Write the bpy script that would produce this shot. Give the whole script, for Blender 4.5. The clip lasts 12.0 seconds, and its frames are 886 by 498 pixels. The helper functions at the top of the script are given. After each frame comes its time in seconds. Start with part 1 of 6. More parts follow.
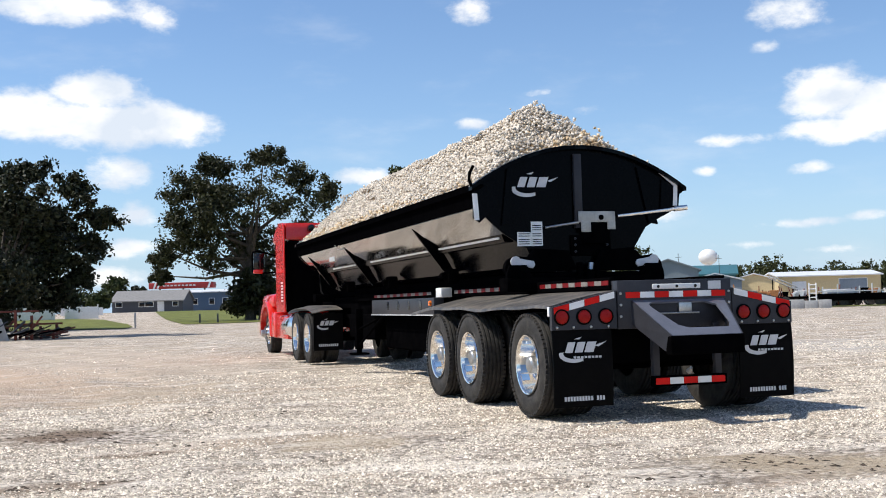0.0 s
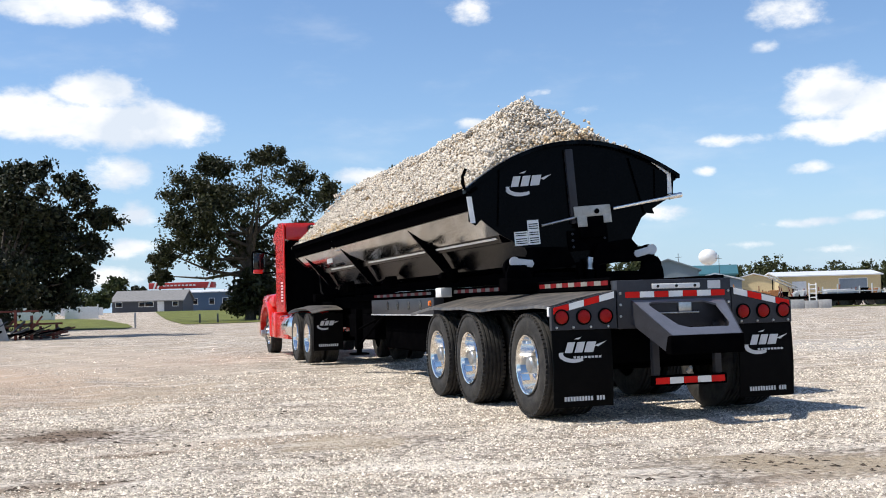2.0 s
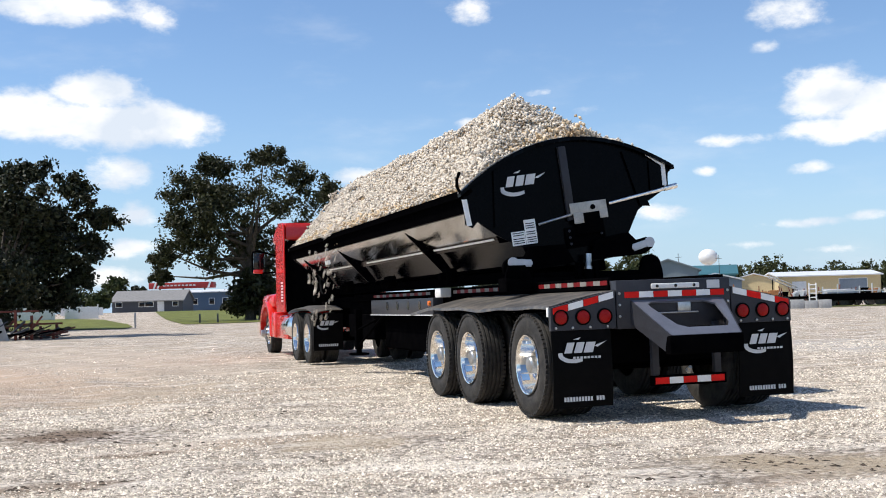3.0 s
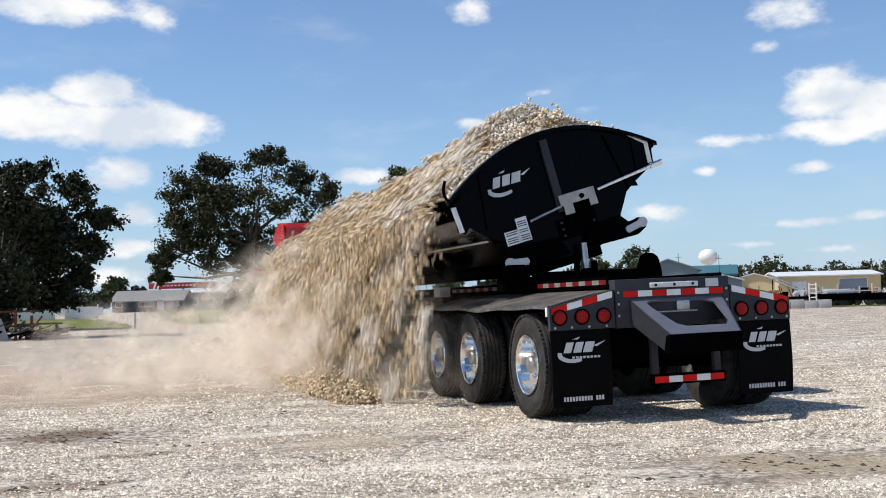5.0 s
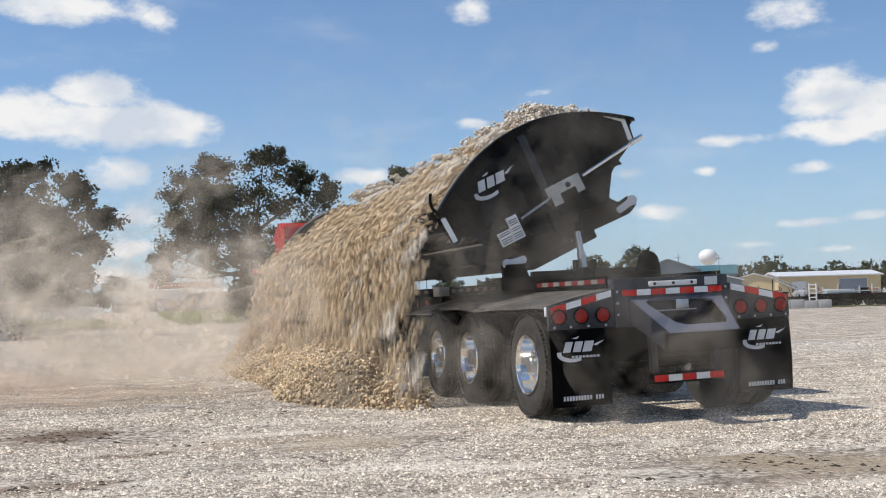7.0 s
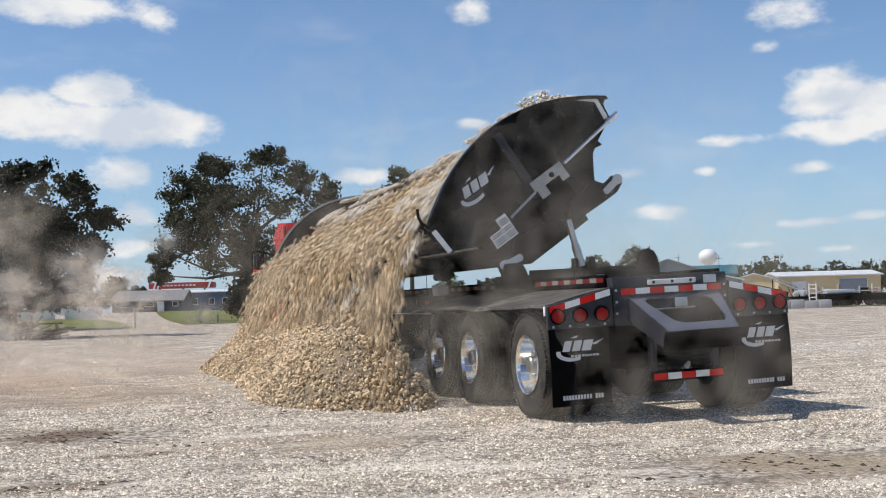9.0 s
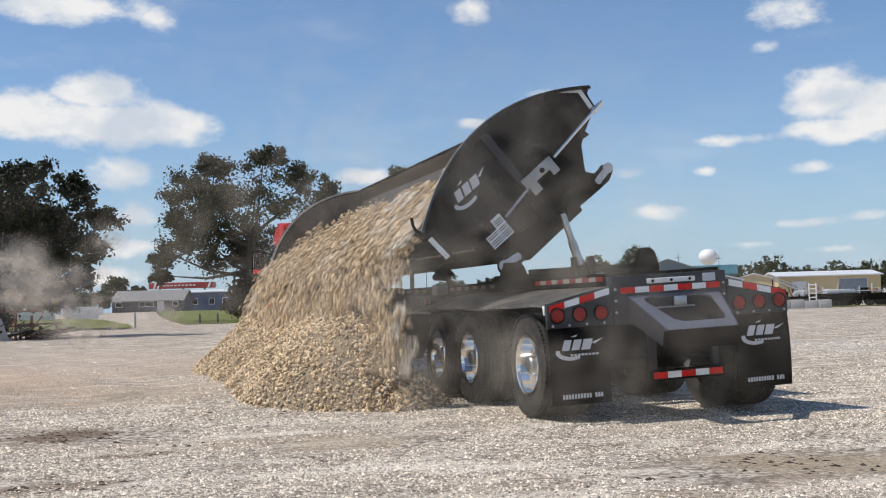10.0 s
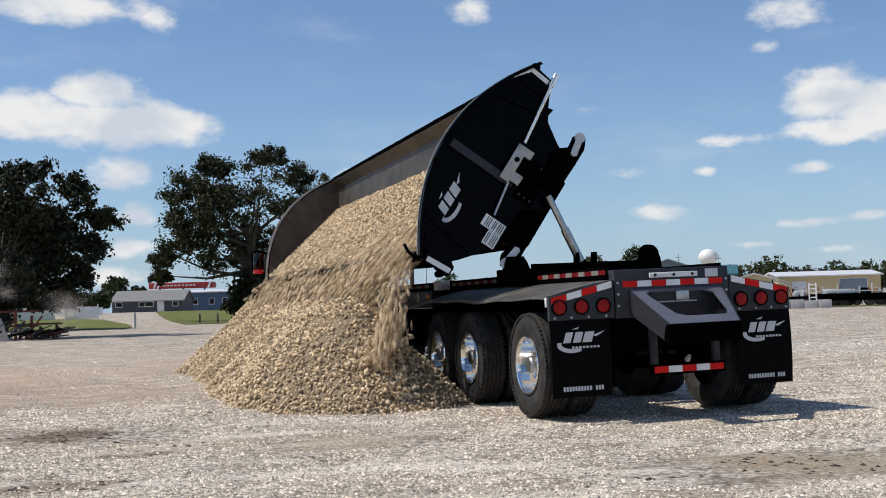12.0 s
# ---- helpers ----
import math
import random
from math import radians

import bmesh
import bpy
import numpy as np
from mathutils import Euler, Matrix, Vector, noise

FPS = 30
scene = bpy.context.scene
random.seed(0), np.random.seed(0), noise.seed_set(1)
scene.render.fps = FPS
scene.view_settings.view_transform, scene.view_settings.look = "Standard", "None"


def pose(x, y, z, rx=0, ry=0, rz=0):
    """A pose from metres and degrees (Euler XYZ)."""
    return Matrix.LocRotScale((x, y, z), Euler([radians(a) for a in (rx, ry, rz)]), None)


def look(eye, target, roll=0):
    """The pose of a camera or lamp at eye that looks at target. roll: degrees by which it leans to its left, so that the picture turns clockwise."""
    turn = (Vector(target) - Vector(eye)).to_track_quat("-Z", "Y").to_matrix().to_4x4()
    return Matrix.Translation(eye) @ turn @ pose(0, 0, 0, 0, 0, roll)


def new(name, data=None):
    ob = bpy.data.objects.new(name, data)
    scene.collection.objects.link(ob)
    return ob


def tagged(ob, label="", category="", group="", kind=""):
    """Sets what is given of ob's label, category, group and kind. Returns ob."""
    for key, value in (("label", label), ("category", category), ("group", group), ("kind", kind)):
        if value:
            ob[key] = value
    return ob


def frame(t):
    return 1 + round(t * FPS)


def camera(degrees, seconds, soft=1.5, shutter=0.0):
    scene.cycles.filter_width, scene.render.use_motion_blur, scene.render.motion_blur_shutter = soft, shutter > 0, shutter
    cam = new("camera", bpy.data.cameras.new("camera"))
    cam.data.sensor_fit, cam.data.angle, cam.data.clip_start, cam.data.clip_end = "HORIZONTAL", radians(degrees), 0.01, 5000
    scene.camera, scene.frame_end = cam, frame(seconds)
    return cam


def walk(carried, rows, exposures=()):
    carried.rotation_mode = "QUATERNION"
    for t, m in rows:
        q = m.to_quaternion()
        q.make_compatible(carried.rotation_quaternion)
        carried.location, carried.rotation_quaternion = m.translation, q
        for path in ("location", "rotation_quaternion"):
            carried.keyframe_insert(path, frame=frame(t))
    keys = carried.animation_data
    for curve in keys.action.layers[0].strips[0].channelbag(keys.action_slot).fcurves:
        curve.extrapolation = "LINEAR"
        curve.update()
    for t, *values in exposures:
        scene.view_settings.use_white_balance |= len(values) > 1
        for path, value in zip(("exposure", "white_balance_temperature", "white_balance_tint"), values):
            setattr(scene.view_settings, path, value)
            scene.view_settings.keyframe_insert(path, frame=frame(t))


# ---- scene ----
import itertools

# camera: a tripod behind the trailer, a little to its driver's side
cam = camera(42.26, 12.0, soft=1.0, shutter=0.85)
EYE = pose(-5.3984, -10.0177, 1.1477, 92.7423, 1.5576, -16.8693)
walk(cam, [(0.0, EYE), (12.0, EYE)],
     exposures=[(0.0, 0.22), (3.2, 0.22), (5.5, 0.0), (7.0, -0.10), (9.0, -0.12), (12.0, -0.18)])

# ---- light ----
SUN_TO = Vector((-0.57, 0.11, 0.82)).normalized()
sun_data = bpy.data.lights.new("sun", "SUN")
sun_data.energy, sun_data.angle, sun_data.color = 4.35, radians(0.6), (1.0, 0.94, 0.85)
sun = new("sun", sun_data)
sun.matrix_world = look(SUN_TO * 60, (0, 0, 0))


def make_world():
    w = bpy.data.worlds.new("sky")
    w.use_nodes = True
    nt = w.node_tree
    N, L = nt.nodes, nt.links
    for n in list(N):
        N.remove(n)
    sky = N.new("ShaderNodeTexSky")
    sky.sky_type, sky.sun_disc = "NISHITA", False
    sky.sun_elevation, sky.sun_rotation = math.asin(SUN_TO.z), math.atan2(SUN_TO.x, SUN_TO.y)
    sky.air_density, sky.dust_density, sky.ozone_density = 1.0, 0.1, 3.2
    bg = N.new("ShaderNodeBackground")
    bg.inputs["Strength"].default_value = 0.115
    tint = N.new("ShaderNodeMix")
    tint.data_type, tint.blend_type = "RGBA", "MULTIPLY"
    tint.inputs["Factor"].default_value = 1.0
    tint.inputs["B"].default_value = (0.90, 0.985, 1.10, 1)
    L.new(sky.outputs[0], tint.inputs["A"])
    L.new(tint.outputs["Result"], bg.inputs["Color"])
    haze = N.new("ShaderNodeBackground")
    haze.inputs["Color"].default_value, haze.inputs["Strength"].default_value = (0.40, 0.59, 0.83, 1), 0.9
    # clouds: soft lobes broken up by noise, plus a thin noise field all round
    tc = N.new("ShaderNodeTexCoord")
    direction = tc.outputs["Generated"]

    def math_node(op, a, b=None, clamp=False):
        n = N.new("ShaderNodeMath")
        n.operation, n.use_clamp = op, clamp
        for k, v in enumerate((a, b)):
            if v is None:
                continue
            if isinstance(v, (int, float)):
                n.inputs[k].default_value = v
            else:
                L.new(v, n.inputs[k])
        return n.outputs[0]

    def noise_node(scale, detail, rough=0.55, stretch=(1, 1, 1)):
        m = N.new("ShaderNodeMapping")
        m.inputs["Scale"].default_value = stretch
        L.new(direction, m.inputs["Vector"])
        n = N.new("ShaderNodeTexNoise")
        n.inputs["Scale"].default_value, n.inputs["Detail"].default_value = scale, detail
        n.inputs["Roughness"].default_value = rough
        L.new(m.outputs[0], n.inputs["Vector"])
        return n.outputs[0]

    billow = noise_node(26, 9, 0.62, (1, 1, 1.8))
    wisp = noise_node(7, 7, 0.6, (1, 1, 3.2))
    shade = noise_node(17, 5, 0.5, (1, 1, 1.6))
    # azimuth, height, half width, half height in degrees, strength
    lobes = [(0.2, 9.1, 5.8, 1.34, 1.00), (0.2, 10.5, 2.6, 1.18, 1.00), (-2.8, 9.4, 3.0, 1.34, 1.00), (4.0, 8.9, 2.6, 1.06, 0.95), (-1.1, 14.4, 5.8, 1.01, 0.85),
             (3.0, 14.1, 1.5, 0.84, 0.70), (1.3, 6.7, 2.6, 0.95, 0.80), (2.1, 4.6, 1.6, 0.84, 0.80), (1.4, 3.1, 2.4, 0.67, 0.72), (0.6, 1.7, 3.0, 0.73, 0.72),
             (18.7, 14.4, 1.7, 0.95, 0.70), (35.9, 9.4, 2.5, 1.40, 1.00), (37.8, 8.6, 2.2, 1.68, 1.00), (36.2, 7.7, 3.1, 0.73, 0.95), (31.4, 7.6, 2.8, 0.50, 0.66),
             (34.2, 13.4, 2.7, 1.01, 0.74), (33.0, 11.8, 1.1, 0.45, 0.66), (18.7, 8.9, 1.2, 0.42, 0.72), (24.4, 9.4, 1.6, 0.45, 0.56), (13.0, 6.4, 2.0, 0.67, 0.76),
             (30.0, 6.1, 0.8, 0.39, 0.66), (35.0, 6.0, 1.7, 0.50, 0.72), (26.3, 6.2, 1.7, 0.45, 0.66), (27.8, 4.2, 3.0, 0.67, 0.70), (34.4, 3.4, 2.8, 0.39, 0.68),
             (37.6, 3.6, 1.6, 0.45, 0.68), (31.2, 2.5, 3.8, 0.34, 0.58), (36.4, 2.1, 3.2, 0.34, 0.60), (21.9, 10.3, 1.6, 0.39, 0.52), (14.6, 2.8, 4.3, 0.39, 0.55),
             (-14, 8.0, 6, 2.4, 0.9), (52, 9.0, 7, 2.5, 0.9), (70, 7, 6, 2, 0.9), (-35, 10, 8, 2.6, 0.9),
             # out-of-view clouds, added to whiten the rims and soften the blue fill light
             (-58, 12, 9, 4, 0.9), (-82, 8, 11, 4, 0.95), (-108, 13, 10, 5, 0.9), (-92, 24, 10, 4, 0.85), (-130, 8, 10, 4, 0.9),
             (-75, 40, 16, 9, 1.0), (-118, 46, 14, 9, 1.0), (-50, 62, 14, 8, 0.9), (150, 30, 18, 9, 0.95), (-165, 22, 16, 7, 0.9), (110, 18, 14, 6, 0.9)]
    total = None
    for az, el, wa, he, strength in lobes:
        a, e = radians(az), radians(el)
        across = Vector((math.cos(a), -math.sin(a), 0))
        up = Vector((-math.sin(a) * math.sin(e), -math.cos(a) * math.sin(e), math.cos(e)))
        fwd = across.cross(up) * -1
        terms = []
        for axis, size in ((across, wa), (up, he)):
            d = N.new("ShaderNodeVectorMath")
            d.operation = "DOT_PRODUCT"
            d.inputs[1].default_value = axis / math.sin(radians(size))
            L.new(direction, d.inputs[0])
            terms.append(math_node("POWER", math_node("ABSOLUTE", d.outputs["Value"]), 2.0))
        r2 = math_node("ADD", *terms)
        g = math_node("EXPONENT", math_node("MULTIPLY", r2, -0.9))
        ahead = N.new("ShaderNodeVectorMath")
        ahead.operation = "DOT_PRODUCT"
        ahead.inputs[1].default_value = Vector((math.sin(a) * math.cos(e), math.cos(a) * math.cos(e), math.sin(e)))
        L.new(direction, ahead.inputs[0])
        g = math_node("MULTIPLY", math_node("MULTIPLY", g, strength), math_node("GREATER_THAN", ahead.outputs["Value"], 0.0))
        total = g if total is None else math_node("MAXIMUM", total, g)
    dens = math_node("ADD", total, math_node("MULTIPLY", math_node("SUBTRACT", billow, 0.5), 1.0))
    ramp = N.new("ShaderNodeMapRange")
    ramp.interpolation_type = "SMOOTHSTEP"
    ramp.inputs["From Min"].default_value, ramp.inputs["From Max"].default_value = 0.40, 0.80
    L.new(dens, ramp.inputs["Value"])
    thin = N.new("ShaderNodeMapRange")
    thin.interpolation_type = "SMOOTHSTEP"
    thin.inputs["From Min"].default_value, thin.inputs["From Max"].default_value = 0.50, 0.82
    thin.inputs["To Max"].default_value = 0.2
    L.new(wisp, thin.inputs["Value"])
    cover = math_node("MAXIMUM", ramp.outputs[0], thin.outputs[0], True)
    tone = N.new("ShaderNodeMix")
    tone.data_type = "RGBA"
    tone.inputs["A"].default_value, tone.inputs["B"].default_value = (0.70, 0.77, 0.87, 1), (1.0, 1.0, 1.0, 1)
    bright = N.new("ShaderNodeMapRange")
    bright.inputs["From Min"].default_value, bright.inputs["From Max"].default_value = 0.38, 0.58
    L.new(shade, bright.inputs["Value"])
    L.new(bright.outputs[0], tone.inputs["Factor"])
    white = N.new("ShaderNodeBackground")
    white.inputs["Strength"].default_value = 0.95
    L.new(tone.outputs["Result"], white.inputs["Color"])
    # pale haze low over the horizon
    low = N.new("ShaderNodeSeparateXYZ")
    L.new(direction, low.inputs[0])
    veil = math_node("MULTIPLY", math_node("EXPONENT", math_node("MULTIPLY", math_node("MAXIMUM", low.outputs["Z"], 0.0), -11.0)), 0.85)
    air = N.new("ShaderNodeMixShader")
    L.new(veil, air.inputs[0])
    L.new(bg.outputs[0], air.inputs[1])
    L.new(haze.outputs[0], air.inputs[2])
    mix = N.new("ShaderNodeMixShader")
    L.new(cover, mix.inputs[0])
    L.new(air.outputs[0], mix.inputs[1])
    L.new(white.outputs[0], mix.inputs[2])
    out = N.new("ShaderNodeOutputWorld")
    L.new(mix.outputs[0], out.inputs["Surface"])
    scene.world = w


make_world()


# ---- materials ----
def material(name, color, rough=0.5, metal=0.0, vary=0.15, scale=6.0, fine=60.0, bump=0.1, depth=0.004, coat=0.0, second=None, island=0.0,
             dust=None, dust_amount=0.0, emit=0.0, pieces=0.0, spec=0.5):
    """Base colour varied at two scales, with relief; dust: a second colour laid over in blotches."""
    m = bpy.data.materials.new(name)
    m.use_nodes = True
    nt = m.node_tree
    N, L = nt.nodes, nt.links
    b = N["Principled BSDF"]
    tc = N.new("ShaderNodeTexCoord")

    def tex(s, detail=5, r=0.6):
        n = N.new("ShaderNodeTexNoise")
        n.inputs["Scale"].default_value, n.inputs["Detail"].default_value, n.inputs["Roughness"].default_value = s, detail, r
        L.new(tc.outputs["Object"], n.inputs["Vector"])
        return n.outputs[0]

    big, small = tex(scale), tex(fine, 4)
    c2 = second or tuple(max(0.0, c * (1 - 2.2 * vary)) for c in color)
    c1 = tuple(min(1.0, c * (1 + vary)) for c in color)
    mix = N.new("ShaderNodeMix")
    mix.data_type = "RGBA"
    mix.inputs["A"].default_value, mix.inputs["B"].default_value = (*c1, 1), (*c2, 1)
    rng = N.new("ShaderNodeMapRange")
    rng.inputs["From Min"].default_value, rng.inputs["From Max"].default_value = 0.35, 0.7
    avg = N.new("ShaderNodeMath")
    avg.operation = "MULTIPLY_ADD"
    avg.inputs[1].default_value = 0.35
    L.new(small, avg.inputs[0])
    scaled = N.new("ShaderNodeMath")
    scaled.operation = "MULTIPLY"
    scaled.inputs[1].default_value = 0.65
    L.new(big, scaled.inputs[0])
    L.new(scaled.outputs[0], avg.inputs[2])
    L.new(avg.outputs[0], rng.inputs["Value"])
    L.new(rng.outputs[0], mix.inputs["Factor"])
    col = mix.outputs["Result"]
    if island or pieces:
        src = N.new("ShaderNodeNewGeometry").outputs["Random Per Island"] if island else N.new("ShaderNodeObjectInfo").outputs["Random"]
        amount = island or pieces
        hsv = N.new("ShaderNodeHueSaturation")
        val = N.new("ShaderNodeMapRange")
        val.inputs["To Min"].default_value, val.inputs["To Max"].default_value = 1 - amount, 1 + amount * 0.7
        L.new(src, val.inputs["Value"])
        L.new(val.outputs[0], hsv.inputs["Value"])
        L.new(col, hsv.inputs["Color"])
        col = hsv.outputs[0]
    if dust:
        over = N.new("ShaderNodeMix")
        over.data_type = "RGBA"
        over.inputs["B"].default_value = (*dust, 1)
        dr = N.new("ShaderNodeMapRange")
        dr.inputs["From Min"].default_value, dr.inputs["From Max"].default_value = 0.42, 0.75
        dr.inputs["To Max"].default_value = dust_amount
        L.new(tex(scale * 0.7 + 1.3, 7, 0.7), dr.inputs["Value"])
        L.new(dr.outputs[0], over.inputs["Factor"])
        L.new(col, over.inputs["A"])
        col = over.outputs["Result"]
    L.new(col, b.inputs["Base Color"])
    b.inputs["Metallic"].default_value = metal
    b.inputs["Specular IOR Level"].default_value = spec
    rr = N.new("ShaderNodeMapRange")
    rr.inputs["To Min"].default_value, rr.inputs["To Max"].default_value = max(0.02, rough - 0.12), min(1.0, rough + 0.12)
    L.new(small, rr.inputs["Value"])
    L.new(rr.outputs[0], b.inputs["Roughness"])
    if coat:
        b.inputs["Coat Weight"].default_value, b.inputs["Coat Roughness"].default_value = coat, 0.06
    if bump:
        bp = N.new("ShaderNodeBump")
        bp.inputs["Strength"].default_value, bp.inputs["Distance"].default_value = bump, depth
        L.new(small, bp.inputs["Height"])
        L.new(bp.outputs[0], b.inputs["Normal"])
    if emit:
        b.inputs["Emission Color"].default_value, b.inputs["Emission Strength"].default_value = (*color, 1), emit
    return m


BLACK = material("black_gloss_paint", (0.0012, 0.0013, 0.0022), 0.2, vary=0.2, bump=0.015, spec=0.05)
BLACK_FLAT = material("black_frame_paint", (0.0018, 0.0018, 0.0022), 0.45, vary=0.2, bump=0.1, dust=(0.04, 0.036, 0.032), dust_amount=0.04, spec=0.0)
RAIL = material("black_satin_paint", (0.0016, 0.0016, 0.002), 0.6, vary=0.2, bump=0.05, spec=0.0)
GREY_PAINT = material("graphite_paint", (0.036, 0.037, 0.044), 0.4, vary=0.12, bump=0.05, spec=0.22)
# hood paint: slate made paler to include the sky's reflection
SLATE_SKY = material("sky_paled_slate_paint", (0.115, 0.124, 0.155), 0.38, vary=0.1, bump=0.04, spec=0.3)
RUBBER = material("tyre_rubber", (0.028, 0.027, 0.026), 0.75, vary=0.2, bump=0.3, scale=9, dust=(0.16, 0.14, 0.115), dust_amount=0.3, spec=0.25)
FLAP = material("rubber_flap", (0.0018, 0.0018, 0.002), 0.6, vary=0.2, bump=0.15, dust=(0.04, 0.036, 0.03), dust_amount=0.05, spec=0.06)
FENDER = material("fender_sheet", (0.05, 0.048, 0.046), 0.5, vary=0.2, bump=0.1, scale=4, dust=(0.38, 0.33, 0.27), dust_amount=0.6)
CHROME = material("polished_aluminium", (0.95, 0.92, 0.87), 0.15, 1.0, vary=0.06, bump=0.02)
STEEL = material("bare_steel", (0.50, 0.50, 0.49), 0.35, 1.0, vary=0.2, bump=0.1)
GALV = material("pale_bracket_metal", (0.48, 0.47, 0.43), 0.55, 0.3, vary=0.2, bump=0.1, dust=(0.3, 0.25, 0.18), dust_amount=0.3)
RED = material("red_truck_paint", (0.70, 0.022, 0.014), 0.25, vary=0.08, bump=0.01, coat=0.6)
LENS = material("red_lamp_lens", (0.32, 0.006, 0.005), 0.3, vary=0.1, bump=0.2, fine=160, spec=0.2)
AMBER = material("amber_lens", (0.85, 0.20, 0.03), 0.25, vary=0.1)
TAPE_R = material("red_reflective_tape", (0.74, 0.012, 0.008), 0.45, vary=0.08, fine=300, spec=0.15)
# darker copies of the tape: shade on the side rails put into the colour
TAPE_R_SHADE = material("shaded_red_tape", (0.17, 0.008, 0.01), 0.6, vary=0.2, fine=200, spec=0.12)
TAPE_W_SHADE = material("shaded_white_tape", (0.24, 0.22, 0.20), 0.6, vary=0.25, fine=200, spec=0.12)
TUB_SKIN = material("polished_tub_paint", (0.0016, 0.0016, 0.0018), 0.10, vary=0.2, scale=2.0, fine=9.0, bump=0.05, depth=0.004, spec=1.0, coat=1.0)
TAPE_W = material("white_reflective_tape", (0.88, 0.88, 0.86), 0.35, vary=0.06, fine=300)
WHITE = material("white_paint", (0.76, 0.76, 0.75), 0.5, vary=0.06)
DECAL = material("pale_grey_vinyl", (0.62, 0.63, 0.64), 0.4, vary=0.06)
BLUE_LABEL = material("blue_sticker", (0.16, 0.30, 0.55), 0.4, vary=0.1)
GLASS_D = material("dark_glass", (0.006, 0.006, 0.007), 0.06, vary=0.1, bump=0.0)
TUB_IN = material("scoured_tub_steel", (0.055, 0.046, 0.038), 0.55, 0.3, vary=0.3, scale=2.2, bump=0.15, dust=(0.20, 0.155, 0.105), dust_amount=0.5)
RIM_EDGE = material("worn_edge_steel", (0.42, 0.40, 0.37), 0.5, 0.3, vary=0.2)
STONE = material("crushed_limestone", (0.80, 0.73, 0.63), 0.9, vary=0.12, scale=14, fine=90, bump=0.4, depth=0.006, island=0.3, second=(0.50, 0.43, 0.345), spec=0.25)
CLOD = material("damp_clods", (0.07, 0.052, 0.037), 0.9, vary=0.3, scale=20, bump=0.4, depth=0.004, spec=0.2)
STONE_G = material("yard_stones", (0.72, 0.63, 0.53), 0.9, vary=0.16, scale=14, fine=90, bump=0.4, depth=0.006, island=0.7, second=(0.38, 0.35, 0.28), spec=0.25)
STONE_T = material("fresh_tan_limestone", (0.72, 0.57, 0.385), 0.9, vary=0.14, scale=14, fine=90, bump=0.4, depth=0.006, island=0.5, second=(0.45, 0.325, 0.19), spec=0.25)
LOAD_BED = material("packed_fines", (0.36, 0.28, 0.185), 0.95, vary=0.3, scale=20, fine=120, bump=0.8, depth=0.03, spec=0.2)


def dust_material():
    """Thin airborne dust: see-through, thicker in the middle of each wisp."""
    m = bpy.data.materials.new("lime_dust")
    m.use_nodes = True
    N, L = m.node_tree.nodes, m.node_tree.links
    N.remove(N["Principled BSDF"])
    tc, at, nz = N.new("ShaderNodeTexCoord"), N.new("ShaderNodeAttribute"), N.new("ShaderNodeTexNoise")
    at.attribute_name = "thickness"
    nz.inputs["Scale"].default_value, nz.inputs["Detail"].default_value = 2.2, 6
    L.new(tc.outputs["Object"], nz.inputs["Vector"])
    rg = N.new("ShaderNodeMapRange")
    rg.inputs["From Min"].default_value, rg.inputs["From Max"].default_value = 0.36, 0.66
    L.new(nz.outputs[0], rg.inputs["Value"])
    mu = N.new("ShaderNodeMath")
    mu.operation = "MULTIPLY"
    L.new(rg.outputs[0], mu.inputs[0])
    L.new(at.outputs["Fac"], mu.inputs[1])
    di, tl, clear = N.new("ShaderNodeBsdfDiffuse"), N.new("ShaderNodeBsdfTranslucent"), N.new("ShaderNodeBsdfTransparent")
    for n in (di, tl):
        n.inputs["Color"].default_value = (0.93, 0.83, 0.69, 1)
    both, mix = N.new("ShaderNodeMixShader"), N.new("ShaderNodeMixShader")
    both.inputs[0].default_value = 0.4
    L.new(di.outputs[0], both.inputs[1])
    L.new(tl.outputs[0], both.inputs[2])
    L.new(mu.outputs[0], mix.inputs[0])
    L.new(clear.outputs[0], mix.inputs[1])
    L.new(both.outputs[0], mix.inputs[2])
    L.new(mix.outputs[0], N["Material Output"].inputs["Surface"])
    return m


DUST = dust_material()
scene.cycles.transparent_max_bounces = 40
BARK = material("bark", (0.075, 0.06, 0.045), 0.9, vary=0.3, scale=5, fine=30, bump=0.7, depth=0.03)
LEAF = material("tree_leaves", (0.048, 0.066, 0.018), 0.6, vary=0.25, scale=0.8, bump=0.0, island=0.45, spec=0.3)
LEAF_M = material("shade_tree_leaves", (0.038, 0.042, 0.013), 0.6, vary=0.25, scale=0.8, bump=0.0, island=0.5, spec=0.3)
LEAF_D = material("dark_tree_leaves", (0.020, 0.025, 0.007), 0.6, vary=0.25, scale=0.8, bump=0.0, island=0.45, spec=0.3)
# far leaves lightened: distance haze taken into the green
LEAF_F = material("far_wood_leaves", (0.075, 0.085, 0.034), 0.7, vary=0.25, scale=0.8, bump=0.0, island=0.4, spec=0.2)
GRASS = material("lawn", (0.15, 0.165, 0.042), 0.9, vary=0.25, scale=0.6, fine=14, bump=0.5, depth=0.05, spec=0.2)
SIDING = material("slate_siding", (0.055, 0.06, 0.072), 0.6, vary=0.1)
BLUE_WALL = material("blue_siding", (0.055, 0.10, 0.17), 0.6, vary=0.1)
SHINGLE = material("grey_shingles", (0.23, 0.225, 0.22), 0.85, vary=0.15, scale=3, fine=18, bump=0.4, depth=0.02)
SHED_GREY = material("grey_metal_siding", (0.22, 0.26, 0.30), 0.5, vary=0.08)
